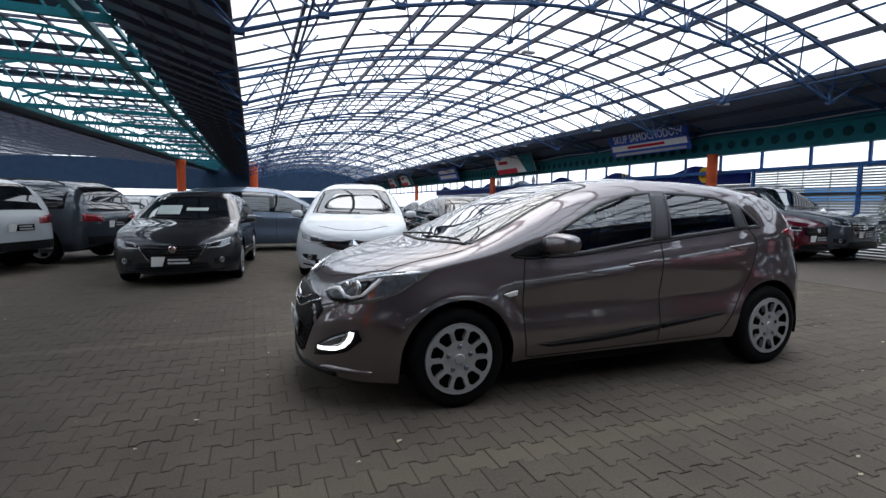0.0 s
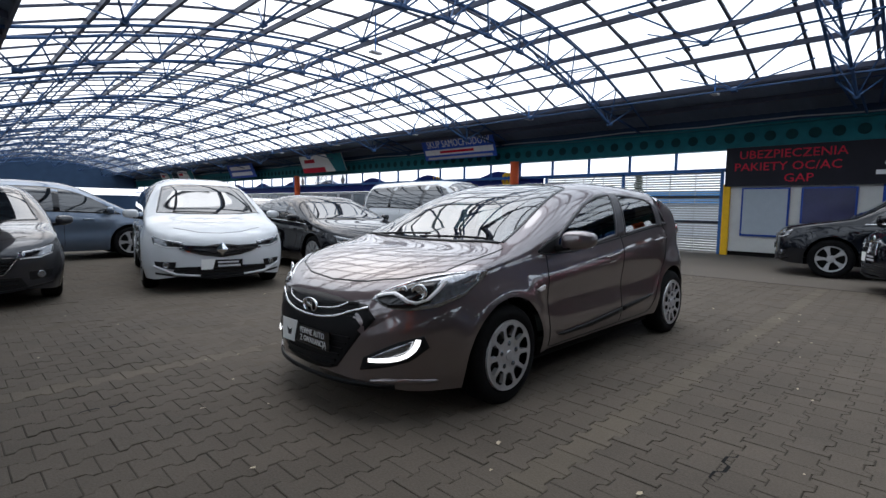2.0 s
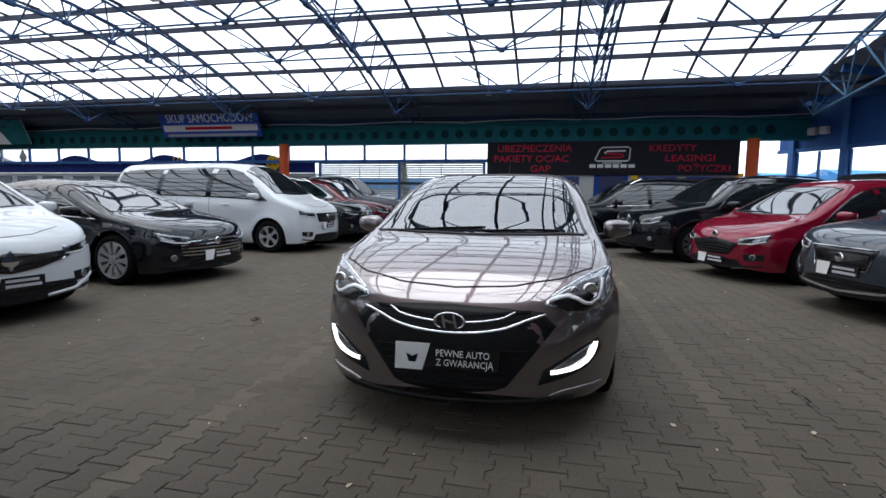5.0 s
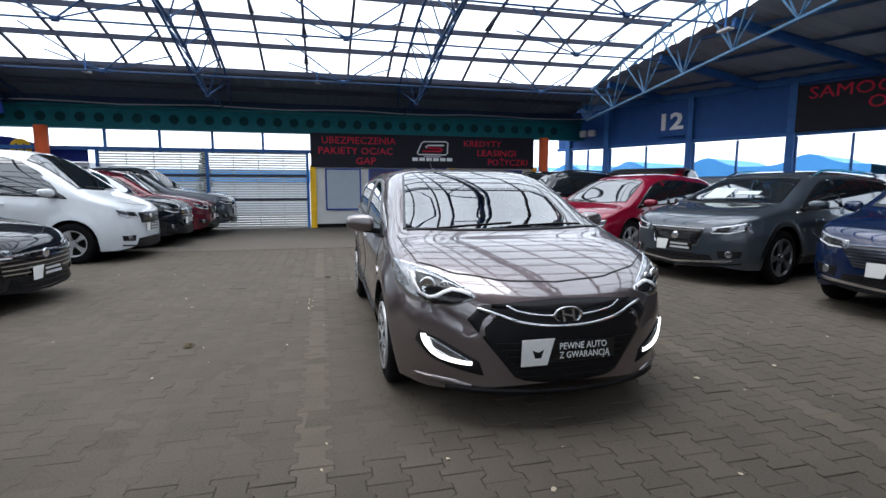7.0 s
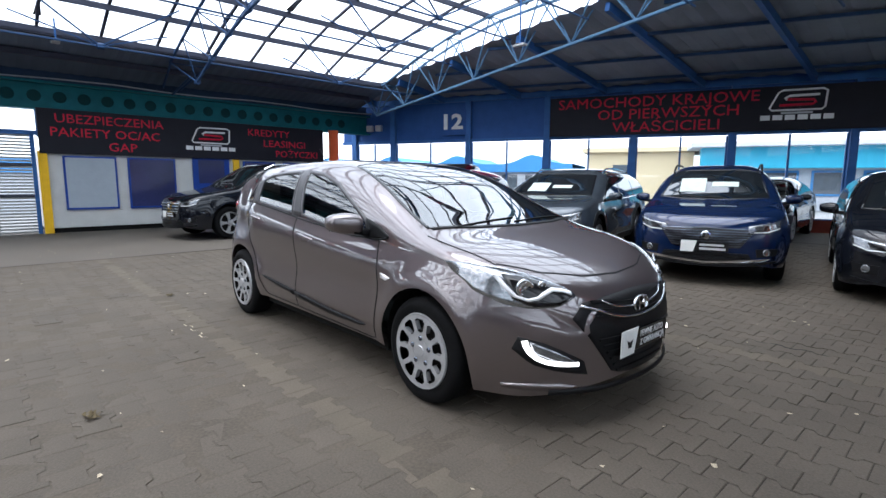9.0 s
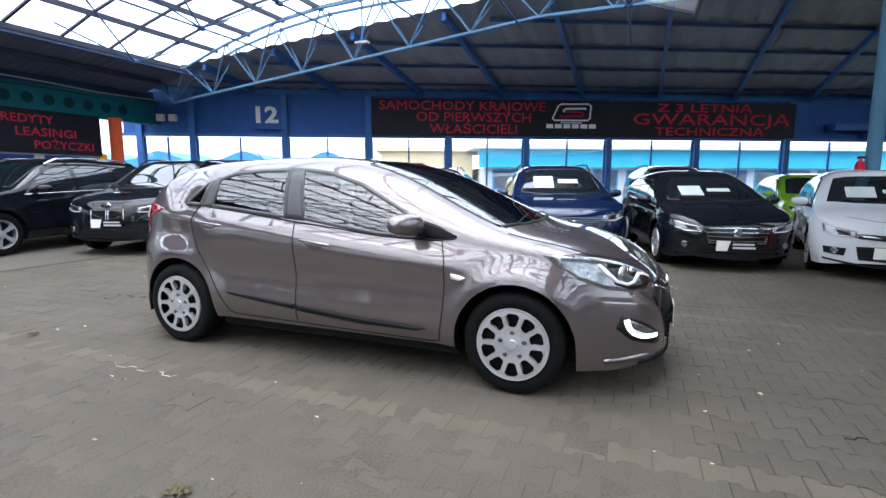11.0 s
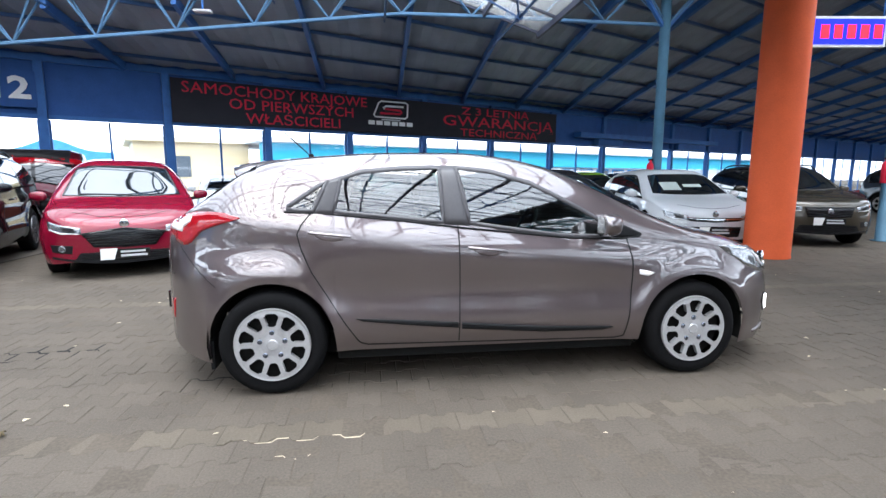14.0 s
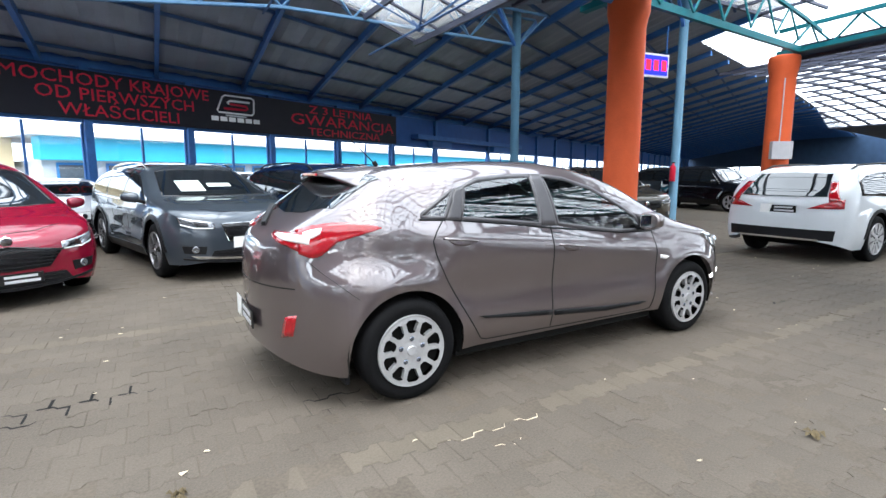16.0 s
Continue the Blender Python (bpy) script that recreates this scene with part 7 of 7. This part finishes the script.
# ---- outside, seen through the glazing and the shutter ----
CYAN = mat("turquoise_fascia", (0.06, 0.42, 0.60), 0.5, vary=0.1)
CREAM = mat("cream_render", (0.66, 0.55, 0.36), 0.7, vary=0.1)
PALE = mat("pale_grey_render", (0.55, 0.57, 0.60), 0.7, vary=0.1)
STALL_BLUE = mat("blue_stall_roof", (0.07, 0.26, 0.56), 0.5, vary=0.15)
ASPHALT = mat("outside_asphalt", (0.26, 0.26, 0.26), 0.85, vary=0.2, bump=0.2)
SHOP_GLASS = mat("shop_window", (0.10, 0.12, 0.14), 0.1, vary=0.3)
NAVY = mat("navy_stall_fascia", (0.012, 0.025, 0.16), 0.45, vary=0.15)


def outside_north():
    m = M_W2
    b = thing("pavilion", "long low pavilion with a turquoise fascia across the yard", "building", m)
    s0, s1, y0 = 9.6, 60.0, 13.0
    part("wall", boxes(((s0, y0, 0), (s1, y0 + 6, 2.0))), PALE, b)
    part("fascia", boxes(((s0 - 0.3, y0 - 0.9, 2.0), (s1, y0 + 0.0, 3.0)), bevel=0.02), CYAN, b)
    part("roof", boxes(((s0 - 0.8, y0 - 1.6, 3.0), (s1, y0 + 7, 3.22)), bevel=0.02), PALE, b)
    s = s0 + 0.5
    while s < 45:
        w = part("window", boxes(((s, y0 - 0.06, 0.7), (s + 1.5, y0 - 0.004, 1.9)), bevel=0.01), STALL_BLUE, b)
        part("pane", boxes(((s + 0.1, y0 - 0.075, 0.8), (s + 1.4, y0 - 0.062, 1.8))), SHOP_GLASS, w)
        s += 2.0
    c = thing("cream_house", "cream rendered flat-roofed house across the yard", "building", m)
    part("wall", boxes(((3.6, 15.0, 0), (9.2, 22.0, 3.0)), bevel=0.02), CREAM, c)
    part("roof", boxes(((3.3, 14.6, 3.0), (9.5, 22.3, 3.25)), bevel=0.02), CREAM, c)
    part("window", boxes(((5.0, 14.95, 1.2), (6.2, 14.996, 2.3))), SHOP_GLASS, c)
    d = thing("market_hall", "row of white stalls with blue arched roofs across the yard", "building", m)
    part("wall", boxes(((-26.0, 15.0, 0), (3.2, 21.0, 1.9))), PALE, d)
    s = -26.0
    while s < 2.0:
        v, f = [], []
        n = 14
        for i in range(n + 1):
            k = i / n
            z = 1.9 + 0.48 + 0.55 * math.exp(-(((k - 0.5) / 0.20) ** 2))
            for y in (14.4, 21.0):
                v += [(s + 4.8 * k, y, 1.9), (s + 4.8 * k, y, z)]
        for i in range(n):
            a = 4 * i
            f += [(a, a + 4, a + 5, a + 1), (a + 1, a + 5, a + 7, a + 3), (a + 2, a + 3, a + 7, a + 6), (a, a + 2, a + 6, a + 4)]
        part("arched_roof", (v, f), STALL_BLUE, d)
        for k in (0.4, 1.9, 3.4):
            part("window", boxes(((s + k, 14.95, 0.8), (s + k + 1.0, 14.996, 1.75))), SHOP_GLASS, d)
        s += 4.8
    structure("yard", ([tuple(on_w2(-40, -0.3, -0.004)), tuple(on_w2(60, -0.3, -0.004)), tuple(on_w2(60, -80, -0.004)), tuple(on_w2(-40, -80, -0.004))], [(0, 1, 2, 3)]), ASPHALT, "grey asphalt of the yard outside", "ground")


def outside_west():
    """Stalls under the clerestory and the yard behind the shutter."""
    for y, n in ((-9.85, "11"), (-13.95, "10"), (-18.05, ""), (-22.15, ""), (-26.25, ""), (-30.35, ""), (-34.45, "")):
        t = thing("market_stall", "market stall front with a navy arched fascia", "stall", pose(WX - 0.2, y, 0), group="market stalls")
        v, f = [], []
        k = 16
        for i in range(k + 1):
            a = i / k
            z = 2.36 + 0.30 * math.exp(-(((a - 0.5) / 0.2) ** 2))
            v += [(0, -2.05 + 4.1 * a, 1.98), (0, -2.05 + 4.1 * a, z), (-0.12, -2.05 + 4.1 * a, 1.98), (-0.12, -2.05 + 4.1 * a, z)]
        for i in range(k):
            a = 4 * i
            f += [(a, a + 4, a + 5, a + 1), (a + 1, a + 5, a + 7, a + 3), (a + 2, a + 3, a + 7, a + 6), (a, a + 2, a + 6, a + 4)]
        part("fascia", (v, f), NAVY, t)
        part("front", boxes(((-2.6, -2.05, 0.0), (-0.14, 2.05, 1.97))), PALE, t)
        for yy in (-1.3, 0.2, 1.5):
            part("shop_window", boxes(((-0.138, yy - 0.5, 0.7), (-0.11, yy + 0.5, 1.85))), SHOP_GLASS, t)
        if n == "11":
            d = part("number_disc", lathe([(0.0, 0.015), (0.27, 0.015), (0.27, 0.0)], 28), YELLOW, t, m=Matrix.Translation((0.004, 0.45, 2.33)) @ Matrix.Rotation(radians(-90), 4, "Z"))
            words("lettering", n, 0.36, NAVY, t, Matrix.Translation((0.022, 0.45, 2.33)) @ Matrix.Rotation(radians(90), 4, "Z") @ Matrix.Rotation(radians(90), 4, "X"))
        elif n:
            words("lettering", n, 0.5, YELLOW, t, Matrix.Translation((0.004, 0.55, 2.38)) @ Matrix.Rotation(radians(90), 4, "Z") @ Matrix.Rotation(radians(90), 4, "X"), depth=0.01)
    w = thing("white_dealer_sign", "white sign board with two dark diamonds over a stall", "sign", pose(WX + 0.05, -22.4, 2.58))
    part("board", boxes(((-0.012, -2.4, -0.30), (0.0, 2.4, 0.33))), GLAZING, w, "white translucent film")
    for y in (-2.1, 2.1):
        part("diamond", ([(0.004, y - 0.2, 0), (0.004, y, -0.33), (0.004, y + 0.2, 0), (0.004, y, 0.33), (0.012, y, 0.0)], [(0, 1, 4), (1, 2, 4), (2, 3, 4), (3, 0, 4)]), GREY_INK, w)
    face = Matrix.Rotation(radians(90), 4, "Z") @ Matrix.Rotation(radians(90), 4, "X")
    words("lettering", "AUTO", 0.34, BANNER_BLACK, w, Matrix.Translation((0.004, 0, 0.16)) @ face, width=1.1)
    words("lettering", "SALON", 0.34, BANNER_BLACK, w, Matrix.Translation((0.004, 0, -0.14)) @ face, width=1.4)
    # behind the shutter
    y = thing("yard_wall", "pale wall and blue stall fronts in the yard behind the shutter", "wall", pose(WX - 9, -5, 0))
    part("wall", boxes(((-0.3, -14, 0), (0, 14, 1.5))), PALE, y)
    part("fascia", boxes(((-0.3, -14, 1.5), (0.1, 14, 2.1))), STALL_BLUE, y)
    structure("west_yard", boxes(((WX - 40, -70, -0.012), (WX - 0.1, 20, -0.004))), ASPHALT, "grey asphalt of the yard behind the shutter", "ground")
    t = thing("conifer", "dark conical conifer in the yard behind the shutter", "tree", pose(-14.4, -5.2, 0))
    part("trunk", lathe([(0.06, 0), (0.05, 0.5), (0.02, 2.2)], 8, "z"), LEAF_DIRT, t)
    rnd = random.Random(3)
    v, f = [], []
    for k in range(900):
        h = rnd.uniform(0.25, 2.6)
        r = 0.45 * (1 - h / 2.8) * rnd.uniform(0.5, 1.1)
        a = rnd.uniform(0, 6.283)
        c = Vector((r * math.cos(a), r * math.sin(a), h))
        e = Vector((math.cos(a), math.sin(a), -0.5)) * 0.12
        s = Vector((-math.sin(a), math.cos(a), 0)) * 0.05
        n = len(v)
        v += [tuple(c - s), tuple(c + s), tuple(c + e)]
        f.append((n, n + 1, n + 2))
    part("crown", (v, f), CONIFER, t)


CONIFER = mat("dark_conifer_needles", (0.03, 0.06, 0.03), 0.8, vary=0.4)


# ---- banners on the long wall ----
def hanging_banner(y0, y1, z0, z1, kind):
    m = Matrix.Translation((WX + 0.75, (y0 + y1) / 2, (z0 + z1) / 2)) @ Matrix.Rotation(radians(90), 4, "Z") @ Matrix.Rotation(radians(90 + 22), 4, "X")
    label = {"buy": "blue banner with white lettering hung under the roof edge", "white": "white and red banner hung under the roof edge", "blue": "blue and white banner hung under the roof edge"}[kind]
    t = thing("hanging_banner", label, "banner", m, group="hanging banners")
    w, h = (y1 - y0) / 2, (z1 - z0) / 2
    part("sheet", boxes(((-w, -h, -0.03), (w, h, 0)), bevel=0.008), WHITE_INK if kind == "white" else BANNER_BLUE, t)
    if kind == "buy":
        words("lettering", "SKUP SAMOCHODÓW", 0.42, WHITE_INK, t, pose(0.05, 0.22, 0.004), width=w * 1.75)
        part("white_band", boxes(((-w * 0.95, -0.22, 0), (w * 0.95, 0.0, 0.005))), WHITE_INK, t)
        part("red_bar", boxes(((-w * 0.5, -0.16, 0.005), (w * 0.45, -0.06, 0.008))), RED_INK, t)
        part("small_bar", boxes(((-w * 0.9, -0.40, 0), (w * 0.9, -0.31, 0.005))), GREY_INK, t)
    elif kind == "white":
        part("red_band", boxes(((-w, -h, 0), (w * 0.1, -h * 0.45, 0.005))), RED_INK, t)
        part("red_bar", boxes(((-w * 0.8, h * 0.1, 0), (-w * 0.3, h * 0.5, 0.005))), RED_INK, t)
        part("teal_corner", ([(w * 0.55, -h, 0.004), (w, -h, 0.004), (w, h, 0.004), (w * 0.3, h, 0.004)], [(0, 1, 2, 3)]), STEEL_TEAL, t)
    else:
        part("white_bar", boxes(((-w * 0.8, h * 0.1, 0), (w * 0.8, h * 0.6, 0.005)), ((-w * 0.8, -h * 0.7, 0), (w * 0.8, -h * 0.2, 0.005))), WHITE_INK, t)


hanging_banner(-13.2, -9.3, 3.15, 4.02, "buy")
hanging_banner(-23.4, -19.2, 3.0, 4.0, "white")
hanging_banner(-33.5, -29.5, 3.0, 4.0, "blue")
hanging_banner(-44.0, -40.5, 3.0, 4.0, "white")
hanging_banner(-48.5, -45.5, 3.0, 4.0, "white")
outside_north()
outside_west()


# ---- posts, lamps and fittings ----
def round_post(x, y, r, top, label):
    t = thing("roof_post", label, "post", pose(x, y, 0), group="roof posts")
    part("shaft", lathe([(0.0, 0.0), (r * 1.6, 0.0), (r * 1.6, 0.02), (r, 0.03), (r, top), (0, top)], 20, "z"), POST_BLUE, t, smooth=True)
    b = Bars()
    b.bar((0, 0, top - 0.9), (0.9, 0.35, top - 0.05), 0.035)
    b.bar((0, 0, top - 0.9), (-0.9, -0.35, top - 0.05), 0.035)
    part("brace", b.done(), STEEL_BLUE, t)
    e = thing("fire_extinguisher", "red fire extinguisher hung on a grey-blue post", "extinguisher", pose(x - r - 0.09, y - 0.09, 1.18), group="extinguishers")
    part("cylinder", lathe([(0.0, 0.0), (0.07, 0.0), (0.075, 0.02), (0.075, 0.36), (0.05, 0.42), (0.025, 0.44), (0.025, 0.48), (0, 0.48)], 16, "z"), RED_INK, e, smooth=True)
    part("handle", boxes(((-0.05, -0.015, 0.47), (0.06, 0.015, 0.51)), bevel=0.006), BLACK_TRIM, e)


for x, y in ((5.63, 7.0), (9.6, 5.15)):
    round_post(x, y, 0.11, end_roof(x, y) - 0.1, "grey-blue round steel post under the end roof")


def hall_lamp(x, y, z):
    roof = vault(x) + 0.075 - z
    t = thing("hall_lamp", "small white unlit floodlight under the roof", "lamp", pose(x, y, z), group="hall lamps")
    part("housing", boxes(((-0.15, -0.07, 0.0), (0.15, 0.07, 0.045)), bevel=0.015), GREY_INK, t)
    part("stem", boxes(((-0.015, -0.015, 0.052), (0.015, 0.015, roof)), bevel=0.004), STEEL_BLUE, t)


for k in range(8):
    hall_lamp(-9.45, -1.3 - TRUSS_STEP * k, 3.98)
hall_lamp(-3.7, 6.1, 4.15)
hall_lamp(-3.4, -1.3, 4.65)
hall_lamp(-3.4, -6.6, 4.65)

# led display behind the column
t = thing("led_display", "hanging blue message display with red bars in a white frame", "display", pose(8.95, 5.35, 4.13, 90, 0, -8))
part("case", boxes(((-1.5, -0.29, -0.1), (0.35, 0.29, 0.0)), bevel=0.01), WHITE_INK, t)
part("panel", boxes(((-1.45, -0.24, 0.0), (0.3, 0.24, 0.01))), lamp_mat("blue_display", (0.004, 0.012, 0.9), 0.22), t)
for k in range(5):
    part("red_bar", boxes(((-0.95 + 0.26 * k, -0.13, 0.01), (-0.78 + 0.26 * k, 0.13, 0.014))), lamp_mat("red_display", (0.9, 0.006, 0.03), 0.3), t)
b = Bars()
b.bar((-1.2, 0.31, -0.05), (-1.2, 1.0, -0.05), 0.012)
b.bar((0.3, 0.31, -0.05), (0.3, 1.0, -0.05), 0.012)
part("hanger", b.done(), STEEL_BLUE, t)
# chain on the thick column, box on the other
t = thing("striped_chain", "yellow and black chain hung down an orange column", "chain", pose(5.52, 3.335, 0))
for k in range(30):
    z = 1.22 + 0.115 * k
    part("link", boxes(((-0.014, -0.012, z), (0.014, 0.012, z + 0.095)), bevel=0.008), YELLOW if k % 2 else BLACK_TRIM, t)
t = thing("switch_box", "grey switch box with a conduit on an orange column", "switch box", pose(13.14, 4.32, 2.05, 0, 0, -30))
part("case", boxes(((-0.3, -0.12, -0.25), (0.3, 0.02, 0.25)), bevel=0.015), GREY_INK, t)
b = Bars()
b.bar((-0.05, -0.02, 0.25), (-0.05, -0.02, 2.0), 0.012)
part("conduit", b.done(), GREY_INK, t)


# ---- litter on the paving ----
def scatter_leaves():
    rnd = random.Random(11)
    v, f = [], []
    for k in range(170):
        x, y = rnd.uniform(-8, 6), rnd.uniform(-4.6, 3.6)
        if abs(x) < 2.3 and abs(y) < 1.0:
            continue
        r, a = rnd.uniform(0.008, 0.022), rnd.uniform(0, 6.28)
        n = len(v)
        m = rnd.choice((4, 5, 6))
        for i in range(m):
            w = a + 6.283 * i / m
            q = r * rnd.uniform(0.5, 1.3)
            v.append((x + q * math.cos(w), y + 0.7 * q * math.sin(w), 0.006 + rnd.uniform(0, 0.008)))
        f.append(tuple(range(n, n + m)))
    tagged(part("litter", (v, f), LITTER), "scattered pale dry leaves and scraps on the paving", "litter", kind="stuff")
    for i, (x, y) in enumerate(((0.283, -2.31), (-2.6, -1.2))):
        t = []
        for k in range(16):
            r, a = rnd.uniform(0.0, 0.05), rnd.uniform(0, 6.28)
            t.append((x + r * math.cos(a), y + r * math.sin(a)))
        v, f = [], []
        for px, py in t:
            n = len(v)
            a, r = rnd.uniform(0, 6.28), rnd.uniform(0.012, 0.03)
            v += [(px - r * math.cos(a), py - r * math.sin(a), 0.006), (px + 0.4 * r * math.sin(a), py - 0.4 * r * math.cos(a), 0.03), (px + r * math.cos(a), py + r * math.sin(a), 0.012), (px - 0.4 * r * math.sin(a), py + 0.4 * r * math.cos(a), 0.02)]
            f.append((n, n + 1, n + 2, n + 3))
        tagged(part("weed_tuft", (v, f), WEED), "small dried weed growing from a paving joint", "weed", group="weeds")


LITTER = mat("dry_leaf_scraps", (0.42, 0.36, 0.26), 0.8, vary=0.4, scale=8)
WEED = mat("dried_weed", (0.09, 0.07, 0.04), 0.9, vary=0.4)
scatter_leaves()


def open_joints():
    """Places where blocks have parted and the joints stand open."""
    rnd = random.Random(21)
    k = PW / 2
    for x0, row, n in ((-3.42, 0, 4), (-3.4, -1, 1), (-1.9, -4, 2), (2.2, 11, 3), (1.0, 12, 2), (2.9, -5, 2), (-1.38, -9, 2), (-0.95, -9, 1), (-1.2, -10, 1)):
        pts, x, y = [], x0, row * PW + k
        for i in range(n):
            for dx, dy in ((0.0, 0.017), (0.038, 0.017), (0.062, -0.017), (0.138, -0.017), (0.162, 0.017)):
                pts.append((x + dx, y + dy, 0.0005))
            x += PL
        v, f = [], []
        for i, (px, py, pz) in enumerate(pts):
            w = (0.011 if n == 4 else 0.003 if row < -8 else 0.007) * math.sin(math.pi * (i + 0.5) / len(pts)) + 0.002
            v += [(px, py - w, pz), (px, py + w, pz)]
        f = [(2 * i, 2 * i + 2, 2 * i + 3, 2 * i + 1) for i in range(len(pts) - 1)]
        if row < -8:
            tagged(part("pale_joint", (v, f), LITTER), "pale crumbled mortar in a paving joint", "paving joint", group="pale joints", kind="structure")
        else:
            tagged(part("open_joint", (v, f), DARK_VOID), "open dark joint where paving blocks have parted", "paving joint", group="open joints", kind="structure")
    for x, y in ((-3.3, 0.0), (-3.1, 0.0), (-3.2, 0.165), (-3.0, 0.165), (-2.8, 0.165), (-2.9, 0.03)):
        w = 0.009 + rnd.uniform(0, 0.006)
        v = [(x - w, y - 0.06, 0.0005), (x + w * 0.4, y - 0.065, 0.0005), (x + w, y + 0.06, 0.0005), (x - w * 0.5, y + 0.055, 0.0005)]
        tagged(part("open_joint", (v, [(0, 1, 2, 3)]), DARK_VOID), "open dark joint where paving blocks have parted", "paving joint", group="open joints", kind="structure")


open_joints()
build_pavers()
pave_far()
